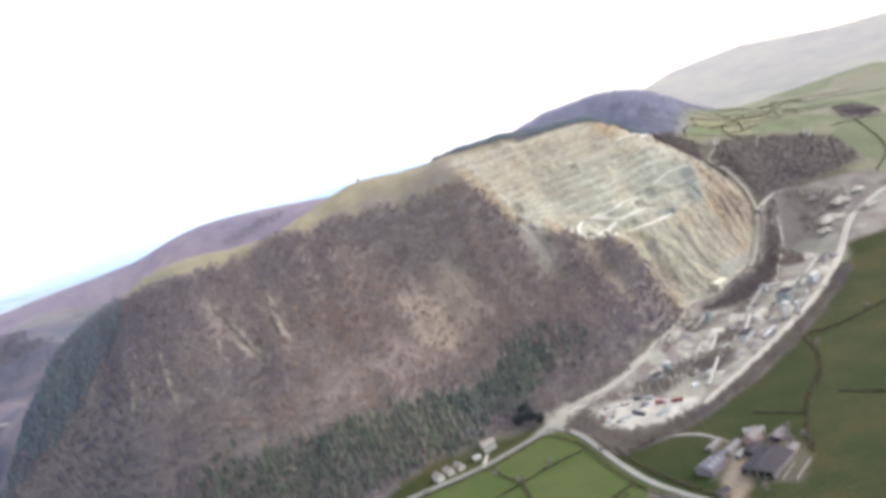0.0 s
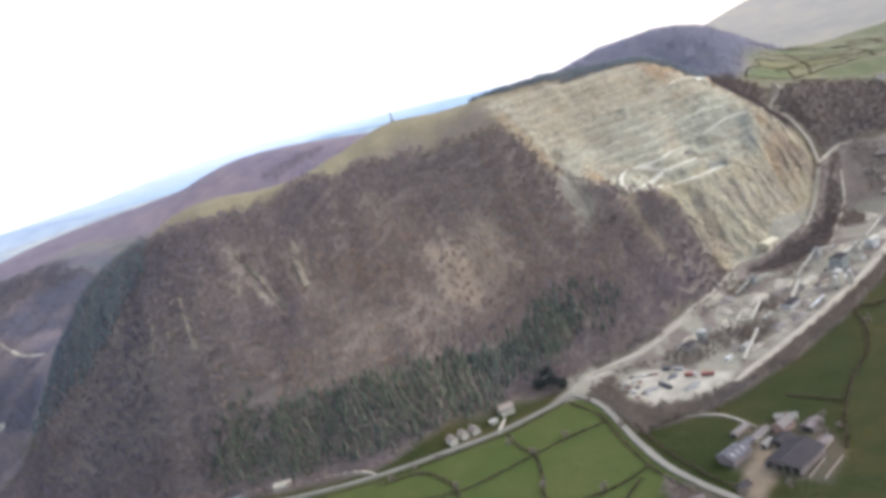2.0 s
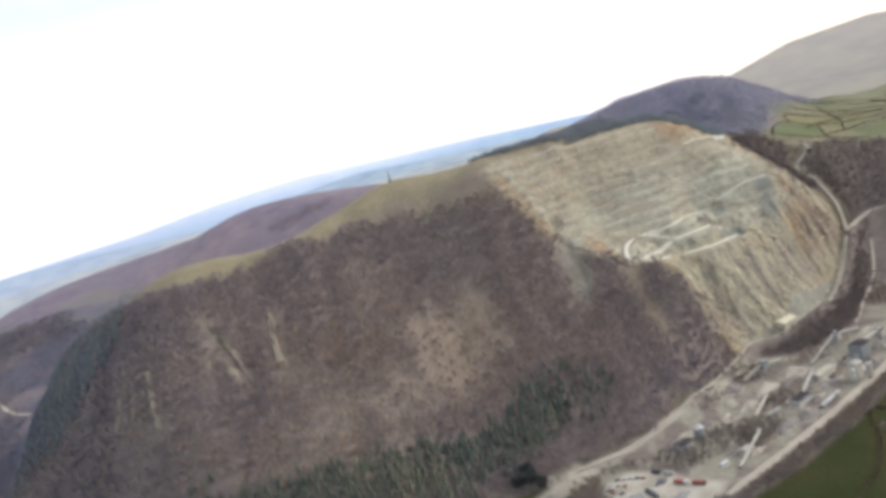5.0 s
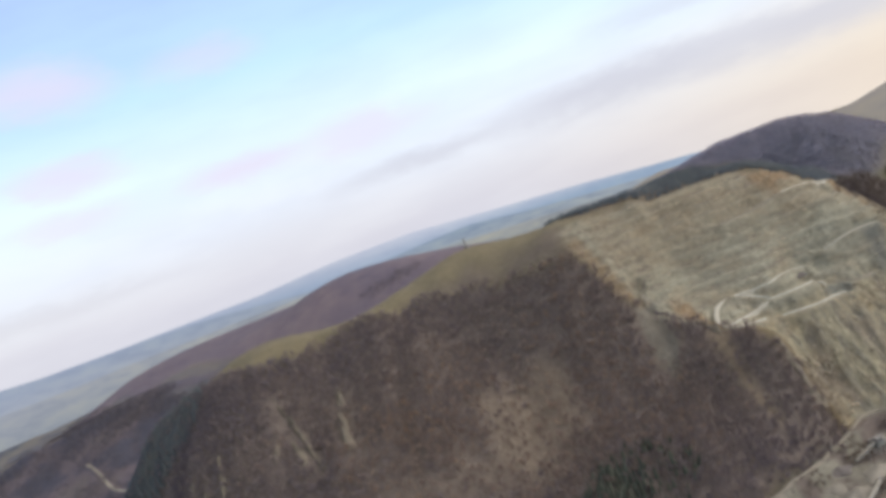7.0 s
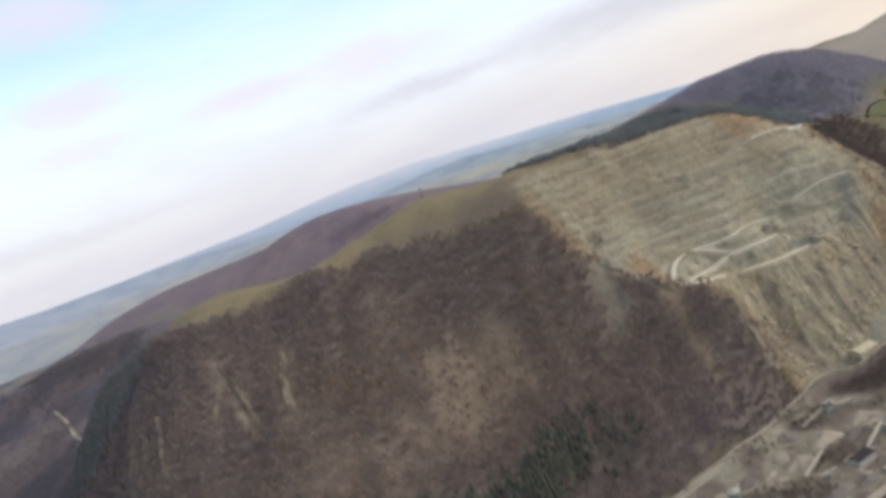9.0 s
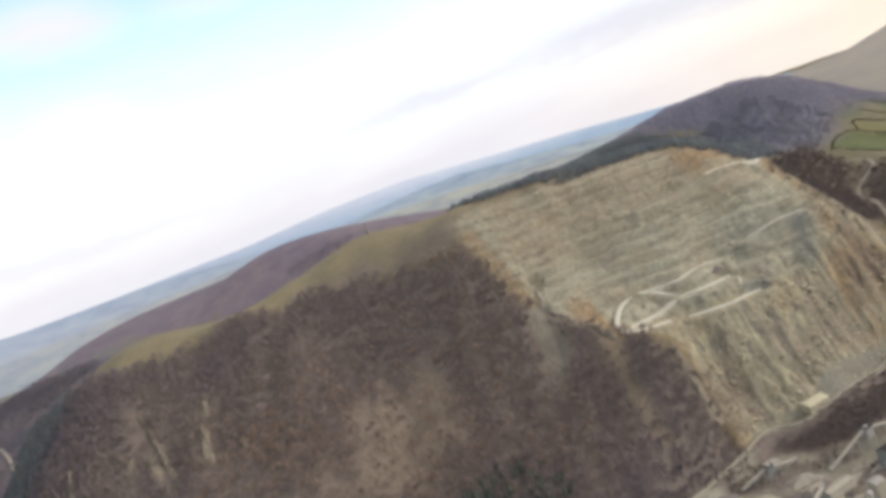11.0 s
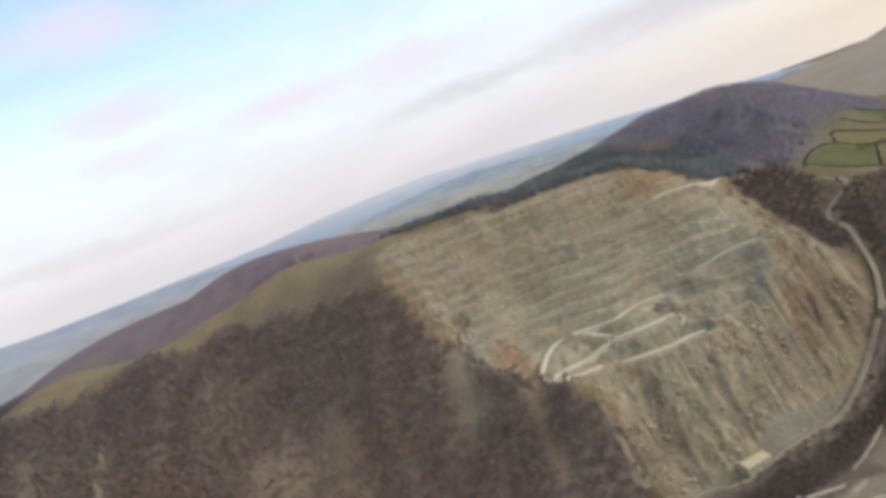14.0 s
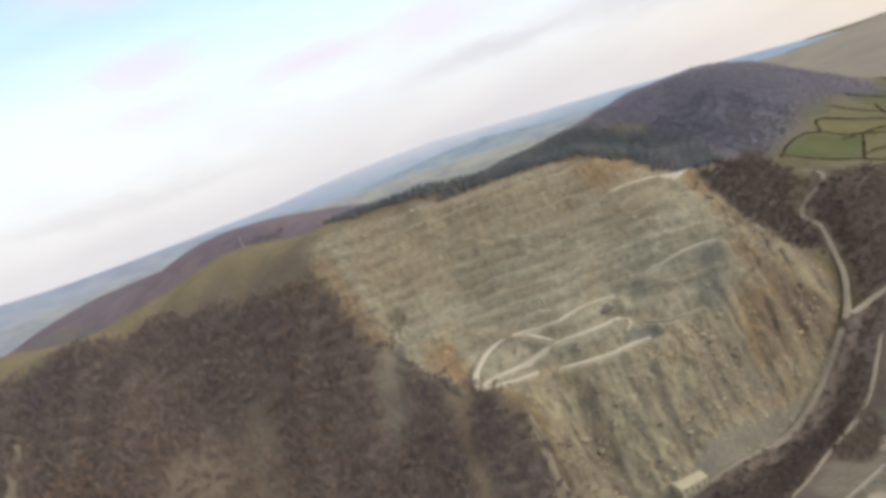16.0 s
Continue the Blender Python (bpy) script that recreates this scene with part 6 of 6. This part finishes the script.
def silo(label, x, y, r, h, mat):
    ob = thing("silo", label, "silo", "works silos")
    bm = bmesh.new()
    cone(bm, (0, 0, 2.6), (0, 0, h), r, r, 18)
    part("drum", bm, mat, ob)
    bm = bmesh.new()
    cone(bm, (0, 0, h), (0, 0, h + r * 0.5), r * 1.03, r * 0.2, 18)
    part("roof", bm, STEEL, ob)
    bm = bmesh.new()
    cone(bm, (0, 0, 0.9), (0, 0, 2.6), 0.3, r, 18)
    part("cone", bm, STEEL, ob)
    for i in range(4):
        bm = bmesh.new()
        a = math.pi / 4 + i * math.pi / 2
        box(bm, r * 0.85 * math.cos(a), r * 0.85 * math.sin(a), -0.8, 0.25, 0.25, 3.8)
        part("leg", bm, STEEL, ob)
    bm = bmesh.new()
    beam(bm, (r + 0.2, 0, 0), (r + 0.2, 0, h), 0.4, 0.12)
    part("ladder", bm, STEEL, ob)
    return put(ob, x, y)


def stockpile(label, x, y, r, h, mat, seed, stretch=1.0, turn=0.0):
    """A tipped heap of crushed stone with a slumped, uneven outline."""
    n, rings = 28, 9
    v = []
    z0 = ground_z(x, y)
    rng = random.Random(seed)
    c, s = math.cos(radians(turn)), math.sin(radians(turn))
    bumps = [(rng.uniform(0.05, 0.16), rng.randint(2, 6), rng.uniform(0, 6.28)) for _ in range(4)]
    for k in range(rings):
        q = k / (rings - 1)
        for i in range(n):
            a = 2 * math.pi * i / n
            rr = r * q * (1 + sum(p * math.sin(m * a + o) for p, m, o in bumps))
            px, py = rr * math.cos(a) * stretch, rr * math.sin(a)
            gx, gy = x + px * c - py * s, y + px * s + py * c
            v.append((gx, gy, z0 + h * (1 - q) ** 0.9 + rng.uniform(-0.12, 0.12) * h * (1 - q) - (0.5 if k == rings - 1 else 0)))
    f = [(k * n + i, (k + 1) * n + i, (k + 1) * n + (i + 1) % n, k * n + (i + 1) % n) for k in range(rings - 1) for i in range(n)]
    me = mesh_from("stockpile", v, f, True)
    me.materials.append(mat)
    return tagged(new("stockpile", me), label, "stockpile", "heaps of crushed stone")


def wheel(parent, x, y, r, w):
    bm = bmesh.new()
    cone(bm, (x, y - w / 2, r), (x, y + w / 2, r), r, r, 14)
    tyre = part("tyre", bm, RUBBER, parent)
    bm = bmesh.new()
    cone(bm, (x, y - w / 2 - 0.02, r), (x, y + w / 2 + 0.02, r), r * 0.55, r * 0.55, 10)
    part("rim", bm, STEEL, tyre)


def lorry(label, x, y, turn, paint, load):
    ob = thing("lorry", label, "lorry", "parked lorries")
    bm = bmesh.new()
    box(bm, 0, 0, 0.7, 9.0, 2.2, 0.35)
    part("chassis", bm, DARKPAINT, ob)
    bm = bmesh.new()
    box(bm, 3.6, 0, 1.0, 1.9, 2.4, 2.2, 0.15)
    cab = part("cab", bm, paint, ob)
    bm = bmesh.new()
    box(bm, 4.57, 0, 2.1, 0.06, 2.0, 0.8)
    part("windscreen", bm, GLASS, cab)
    bm = bmesh.new()
    box(bm, -1.1, 0, 1.1, 6.6, 2.5, 1.8, 0.1)
    part("tipper_body", bm, load, ob)
    for wx in (3.4, -0.4, -2.4, -3.6):
        for wy in (-1.05, 1.05):
            wheel(ob, wx, wy, 0.5, 0.32)
    return put(ob, x, y, turn)


def parked_car(label, paint):
    ob = thing("car", label, "car", "cars parked in the yard")
    bm = bmesh.new()
    box(bm, 0, 0, 0.35, 4.2, 1.75, 0.6, 0.14)
    body = part("body", bm, paint, ob)
    bm = bmesh.new()
    vs = [bm.verts.new(p) for p in ((-1.6, -0.8, 0.94), (1.0, -0.8, 0.94), (1.0, 0.8, 0.94), (-1.6, 0.8, 0.94), (-1.1, -0.65, 1.45), (0.3, -0.65, 1.45), (0.3, 0.65, 1.45), (-1.1, 0.65, 1.45))]
    for f in ((0, 1, 5, 4), (1, 2, 6, 5), (2, 3, 7, 6), (3, 0, 4, 7), (0, 3, 2, 1)):
        bm.faces.new([vs[i] for i in f])
    part("window", bm, GLASS, body)
    bm = bmesh.new()
    box(bm, -0.4, 0, 1.44, 1.45, 1.32, 0.06, 0.02)
    part("roof", bm, paint, ob)
    for wx in (-1.3, 1.3):
        for wy in (-0.8, 0.8):
            wheel(ob, wx, wy, 0.32, 0.2)
    return ob


def container(label, x, y, turn, paint, l=12.0):
    ob = thing("container", label, "container", "containers in the yard")
    bm = bmesh.new()
    box(bm, 0, 0, 0.05, l, 2.4, 2.5, 0.05)
    body = part("body", bm, paint, ob)
    for i in range(int(l / 1.2)):
        for side in (-1, 1):
            bm = bmesh.new()
            box(bm, -l / 2 + 0.6 + i * 1.2, side * 1.22, 0.2, 0.3, 0.08, 2.2)
            part("corrugation", bm, paint, body)
    bm = bmesh.new()
    box(bm, l / 2 + 0.03, 0, 0.2, 0.08, 2.2, 2.2)
    part("door", bm, paint, ob)
    return put(ob, x, y, turn)


GREYFINES = surface("grey_chippings", (0.155, 0.15, 0.135), (0.235, 0.225, 0.20), 0.1, 1.2, bump=0.4)
# pale office building beside the haul road, with its lean-to
CREAM = surface("cream_sheet", (0.36, 0.32, 0.215), (0.47, 0.425, 0.29), 0.3, 1.5, rough=0.7)
house("works_office", "pale flat-fronted works building with a cream roof beside the haul road", 269, 825, 40, 20, 13, 4.5, 1.8, CREAM, CREAM, 0, 4, "industrial building", "works buildings")
shed_block("grey-green clad crusher building among the conveyors", 300, 738, 42, 14, 11, 11, BLUEPAINT, TIN)
shed_block("tall buff clad bin house beside the haul road", 282, 700, 42, 8, 7, 12, RENDERED, CONCRETE)
shed_block("low grey workshop in the works yard", 232, 676, 42, 16, 8, 5, STEEL, TIN)
shed_block("pale long workshop with a cream roof in the works yard", 262, 716, 42, 22, 7, 5, RENDERED, RENDERED)
shed_block("grey maintenance shed at the edge of the parking apron", 138, 641, 40, 11, 8, 6, STEEL, TIN)
shed_block("small buff office in the works yard", 176, 616, 40, 9, 6, 4, RENDERED, CONCRETE)
shed_block("pale clad screen house at the far end of the works", 344, 770, 42, 12, 8, 9, WHITEPAINT, RENDERED)
shed_block("low concrete block shed under the quarry face", 228, 762, 40, 10, 7, 5, CONCRETE, CONCRETE)
hopper_tower("grey screening tower at the head of a conveyor", 292, 764, 40, 15, 5, STEEL)
hopper_tower("pale screening tower between two conveyors", 322, 750, 40, 13, 5, RENDERED)
hopper_tower("grey-green screening tower under the quarry face", 226, 746, 30, 11, 4.5, BLUEPAINT)
conveyor("long pale covered conveyor rising to the screening tower", (262, 742), (292, 764), 1.0, 14.0)
conveyor("pale covered conveyor running down from the screening tower", (294, 766), (318, 790), 12.5, 3.0)
conveyor("pale covered conveyor between crusher and screen", (300, 740), (322, 750), 10.0, 12.0)
conveyor("pale inclined conveyor at the end of the works", (324, 752), (350, 778), 11.0, 2.5)
conveyor("short pale conveyor under the quarry face", (226, 746), (244, 764), 9.0, 2.0)
conveyor("pale conveyor along the foot of the quarry face", (206, 736), (226, 746), 2.0, 10.0)
conveyor("pale ground conveyor across the yard", (166, 596), (190, 634), 1.0, 5.0)
silo("grey-blue steel silo in the works yard", 152, 655, 4.2, 8.5, BLUEPAINT)
silo("pale steel silo beside the bin house", 288, 690, 2.2, 13.0, RENDERED)
silo("pale steel silo, one of a pair", 276, 690, 2.0, 11.0, RENDERED)
for k, (px, py, pr, ph, pm, st, lab) in enumerate((
        (94, 588, 5.0, 1.6, GREYFINES, 1.6, "low flat heap of grey chippings on the apron"), (122, 577, 5.4, 1.6, GREYFINES, 1.7, "low flat heap of grey chippings beside the red lorry"), (114, 602, 3.8, 1.8, DARKPAINT, 1.5, "black heap of asphalt planings on the apron"),
        (196, 690, 9, 4.5, CRUSHED, 1.4, "pale heap of crushed stone"), (216, 716, 10, 5.0, CRUSHED, 1.5, "pale heap of crushed stone under a conveyor"),
        (244, 738, 9, 5.5, CRUSHED, 1.2, "steep pale heap of crushed stone"), (176, 668, 8, 3.5, CRUSHED, 1.5, "low pale heap of crushed stone"),
        (206, 642, 8, 3.5, SLATE, 1.6, "dark grey heap of fine stone"), (230, 654, 7, 3.2, SLATE, 1.4, "dark grey heap of wet stone"),
        (338, 742, 9, 5.0, CRUSHED, 1.3, "pale heap of crushed stone beside the haul road"), (364, 796, 11, 6.0, CRUSHED, 1.6, "large pale heap of crushed stone"),
        (396, 838, 12, 6.5, SLATE, 1.5, "large dark heap of fine stone"), (386, 866, 9, 5.0, CRUSHED, 1.2, "pale heap of crushed stone at the wood edge"),
        (440, 905, 13, 7.0, CRUSHED, 1.5, "large pale heap in the upper works"), (470, 930, 11, 6.0, CRUSHED, 1.4, "pale heap in the upper works"),
        (182, 702, 7, 3.5, CRUSHED, 1.6, "grey-green heap beside the haul road"), (192, 728, 8, 4.0, SLATE, 1.3, "dark heap of fine stone under the hill"),
        (212, 752, 7, 4.5, CRUSHED, 1.2, "pale heap under the quarry face"), (160, 676, 6, 2.5, SLATE, 1.5, "low dark heap near the haul road"),
        (232, 914, 5, 3.5, SLATE, 1.4, "dark heap of blasted rock on the quarry bench"))):
    stockpile(lab, px, py, pr, ph, pm, k, st, 40)
for k, (px, py, pr, ph, pm) in enumerate(((425, 890, 8, 4.0, CRUSHED), (452, 955, 7, 3.5, SLATE), (486, 905, 9, 4.5, CRUSHED), (500, 940, 7, 3.0, CRUSHED), (428, 935, 6, 3.0, SLATE))):
    stockpile("pale heap tipped in the side valley works" if pm is CRUSHED else "dark heap tipped in the side valley works", px, py, pr, ph, pm, 90 + k, 1.5, 40)
# small heaps, bays and sheds between the large ones
rng = random.Random(21)
for k in range(34):
    s = rng.uniform(0, 1)
    px, py = 165 + 190 * s + rng.uniform(-22, 22), 640 + 130 * s + rng.uniform(-16, 18)
    if min(math.hypot(px - q[0], py - q[1]) for q in smooth_line(LOWHAUL, 4.0)) < 9:
        continue
    kind = k % 4
    if kind < 2:
        stockpile(("small pale heap of chippings in the works yard", "small dark heap of dust in the works yard")[kind], px, py, rng.uniform(3, 6), rng.uniform(1.6, 3.2), (CRUSHED, SLATE)[kind], 50 + k, rng.uniform(1, 1.7), rng.uniform(0, 90))
    elif kind == 2:
        long_wall("bay_wall", "pale concrete wall of a stone bay", (px, py), (px + rng.uniform(6, 11), py + rng.uniform(5, 10)), 2.2, 0.7, CONCRETE)
    else:
        container("weathered container standing in the works yard", px, py, rng.uniform(30, 60), (STEEL, WHITEPAINT, BLUEPAINT, RUST)[(k // 4) % 4], 7)
EARTH = surface("brown_earth", (0.115, 0.095, 0.068), (0.20, 0.165, 0.115), 0.08, 0.9, bump=0.4)
rng = random.Random(33)
for k in range(46):
    s = rng.uniform(0, 1)
    off = rng.uniform(-34, 34)
    px, py = 150 + 225 * s - 0.7 * off, 632 + 155 * s + 0.7 * off
    near_road = min(math.hypot(px - q[0], py - q[1]) for q in np.vstack([smooth_line(LOWHAUL, 4.0), smooth_line(HAUL, 4.0)]))
    if near_road < 8 or inside(np.array([px]), np.array([py]), YARD, 1, 0)[0] < 0.5:
        continue
    tone, lab = ((CRUSHED, "long low bank of pale crushed stone"), (EARTH, "long low bank of brown earth"), (CRUSHED, "narrow ridge of pale spoil"), (SLATE, "narrow ridge of dark stone dust"))[k % 4]
    stockpile(lab + " in the yard", px, py, rng.uniform(2.2, 3.8), rng.uniform(1.4, 2.6), tone, 130 + k, rng.uniform(2.2, 4.2), rng.uniform(32, 62))
conveyor("pale low conveyor feeding a stone heap", (196, 668), (212, 690), 1.0, 6.0)
conveyor("pale conveyor over the grey heaps", (238, 690), (254, 712), 1.2, 7.5)
conveyor("pale conveyor at the upper works", (352, 800), (378, 822), 1.5, 8.0)
lorry("red tipper lorry parked on the pale apron", 137, 588, -30, REDPAINT, REDPAINT)
lorry("white tipper lorry parked on the pale apron", 126, 594, -35, WHITEPAINT, REDPAINT)
lorry("white tipper lorry parked beside the haul road", 244, 662, 42, WHITEPAINT, STEEL)
lorry("white tipper lorry in a row beside the haul road", 250, 668, 42, WHITEPAINT, WHITEPAINT)
lorry("white tipper lorry in a row under the bin house", 256, 674, 42, WHITEPAINT, STEEL)
container("long black container lying across the apron", 105.5, 587.5, -65, DARKPAINT, 13)
container("black container at the edge of the apron", 113, 616, -36, DARKPAINT, 6)
container("grey container at the yard edge", 121, 610, -36, STEEL, 7)
container("pale container beside the workshop", 158, 606, 30, WHITEPAINT, 6)
white_car = parked_car("white car parked at the edge of the apron", WHITEPAINT)
put(white_car, 77, 604, 10)
dark_car = parked_car("dark car parked at the edge of the apron", DARKPAINT)
put(dark_car, 79.5, 592, 14)
red_car = parked_car("red car parked at the edge of the apron", REDPAINT)
put(red_car, 90, 606, 60)
rng = random.Random(11)
for k in range(14):
    src = (white_car, white_car, dark_car, red_car, dark_car)[k % 5]
    cx, cy = (79 + 0.55 * k + (6 if k % 3 == 1 else 0), 612 - 4.0 * k) if k < 9 else (86 + 4.2 * (k - 9), 617 - 1.2 * (k - 9))
    copy_thing(src, pose(cx + rng.uniform(-0.6, 0.6), cy + rng.uniform(-0.5, 0.5), ground_z(cx, cy), 0, 0, rng.uniform(0, 25)))


# ---- hedges and field trees ----
def hedge(label, line, h, w, seed):
    """A field hedge: ragged twig and leaf clumps round a dense core."""
    c = smooth_line(line, 1.6)
    rng = np.random.RandomState(seed)
    n = len(c) * 14
    k = rng.randint(0, len(c), n)
    base = np.c_[c[k] + rng.normal(0, w * 0.25, (n, 2)), rng.uniform(0.05, 0.8, n) * h * (0.7 + 0.5 * rng.rand(n))]
    base[:, 2] += land(base[:, 0], base[:, 1])
    v = (base[:, None, :] + rng.normal(0, 0.55, (n, 3, 3))).reshape(-1, 3)
    t = np.arange(n * 3).reshape(-1, 3)
    me = mesh_arrays("hedge", v, t, None, np.repeat(rng.rand(n) * 0.6, 3))
    me.materials.append(HEDGE)
    return tagged(new("hedge", me), label, "hedge", "field hedges")


hedge("dark clipped hedge between two green fields", [(-15, 574), (-8, 552), (2, 533), (5, 505), (4, 485), (6, 452), (10, 420)], 1.5, 1.2, 1)
hedge("dark hedge across the green fields", [(-92, 512), (-51, 509), (-24, 519), (2, 533), (28, 546), (54, 555)], 1.5, 1.2, 2)
hedge("dark hedge bounding a pasture beside the lane", [(6, 467), (24, 464), (40, 466), (58, 474), (72, 484)], 1.5, 1.2, 3)
hedge("short dark hedge near the lane", [(40, 430), (50, 452), (62, 470)], 1.5, 1.2, 4)
hedge("curving dark hedge round a bright green field", [(-110, 545), (-80, 548), (-62, 530), (-52, 509), (-50, 475), (-60, 430)], 2.0, 1.8, 5)
hedge("thick hedge along the pasture below the works", [(72, 525), (88, 532), (104, 534), (126, 528)], 2.2, 2.0, 6)
hedge("broken hedge in the pasture beyond the farm", [(172, 528), (184, 516), (196, 504)], 1.5, 1.2, 7)
hedge("tall hedge bending across the pasture", [(282, 632), (268, 640), (260, 612), (252, 588), (236, 556), (219, 535), (206, 516), (190, 486), (176, 452)], 2.4, 2.2, 8)
hedge("dark hedge across the far pasture", [(272, 640), (300, 640), (330, 650), (380, 668)], 2.0, 1.8, 9)
hedge("dark hedge along the lane verge", [(74, 540), (80, 512), (88, 484), (100, 456), (112, 434)], 1.6, 1.4, 10)
hedge("dark hedge on the outer verge of the lane", [(34, 602), (52, 570), (58, 541), (64, 510), (73, 476), (86, 446)], 1.4, 1.2, 11)
hedge("low hedge along the lane at the foot of the hill", [(-250, 566), (-180, 552), (-113, 553), (-54, 566), (-14, 577), (30, 602)], 1.2, 1.1, 12)
hedge("dark hedge running from the side lane", [(230, 520), (260, 490), (300, 470)], 2.0, 1.8, 13)
for k, line in enumerate(([(440, 1130), (470, 1150), (520, 1160), (600, 1165)], [(430, 1165), (480, 1190), (560, 1200), (660, 1190)], [(470, 1150), (480, 1190), (470, 1230)], [(560, 1160), (570, 1205), (560, 1280)],
                          [(450, 1250), (520, 1260), (640, 1260), (760, 1240)], [(500, 1330), (600, 1330), (740, 1320)], [(620, 1260), (640, 1330), (630, 1400)], [(560, 1080), (600, 1090), (680, 1080)], [(540, 960), (580, 1000), (600, 1090)],
                          [(560, 900), (640, 930), (740, 940)], [(640, 930), (660, 1010), (680, 1080)],
                          [(376, 1122), (389, 1150), (411, 1170), (448, 1174), (500, 1178), (560, 1180)], [(414, 1172), (418, 1191), (466, 1201), (540, 1204)], [(430, 1215), (470, 1217), (560, 1222)], [(437, 1112), (447, 1172)], [(376, 1122), (410, 1110), (437, 1112), (480, 1104)])):
    hedge("dark hedge between far upland fields", line, 1.2, 0.8, 30 + k)


def field_tree(label, seed):
    ob = thing("tree", label, "tree", "hedgerow trees")
    v, f, m = bare_tree(random.Random(seed), 170)
    for name, idx, mat in (("trunk", 0, TRUNK), ("crown", 1, BRUSH)):
        used, tri = np.unique(f[m == idx], return_inverse=True)
        me = mesh_arrays(name, v[used], tri.reshape(-1, 3), None, np.full(len(used), 0.35))
        me.materials.append(mat)
        o = new(name, me)
        o.parent = ob
        o.scale = (6.5, 6.5, 7)
    return ob


trees = [field_tree("bare spreading hedgerow tree in winter", s) for s in (1, 2, 3)]
TREE_SPOTS = [(2, 533), (-52, 512), (40, 466), (100, 534), (78, 520), (172, 478), (180, 470), (177, 486), (170, 468), (110, 426), (134, 424), (262, 606), (-66, 560),
              (-84, 554), (-100, 545), (64, 540), (48, 590), (26, 545), (5, 486), (-14, 556), (330, 652), (90, 418), (76, 424)]
rng = random.Random(3)
for k, (tx, ty) in enumerate(TREE_SPOTS):
    src = trees[k % 3]
    m = pose(tx, ty, ground_z(tx, ty) - 0.2, 0, 0, rng.uniform(0, 360))
    if k < 3:
        src.matrix_world = m
    else:
        copy_thing(src, m)


def evergreen(label, x, y, width, height, seed):
    """A broad dark evergreen: trunk with limbs and a dense crown of leaf clumps."""
    ob = thing("evergreen_tree", label, "tree")
    v, f, m = bare_tree(random.Random(seed), 520)
    for name, idx, mat in (("trunk", 0, TRUNK), ("crown", 1, DARKLEAF)):
        used, tri = np.unique(f[m == idx], return_inverse=True)
        me = mesh_arrays(name, v[used], tri.reshape(-1, 3), None, np.full(len(used), 0.3))
        me.materials.append(mat)
        o = new(name, me)
        o.parent = ob
        o.scale = (width, width, height)
    return put(ob, x, y, 0, 0.3)


DARKLEAF = foliage("dark_evergreen_leaf", (0.045, 0.050, 0.046), (0.060, 0.066, 0.058), (0.085, 0.092, 0.074))
for k, (ex, ey, ew, eh) in enumerate(((16, 629, 15, 12), (25, 632, 18, 14), (33, 628, 13, 10), (22, 640, 15, 12))):
    evergreen("broad dark evergreen tree in a clump beside the road junction", ex, ey, ew, eh, 70 + k)
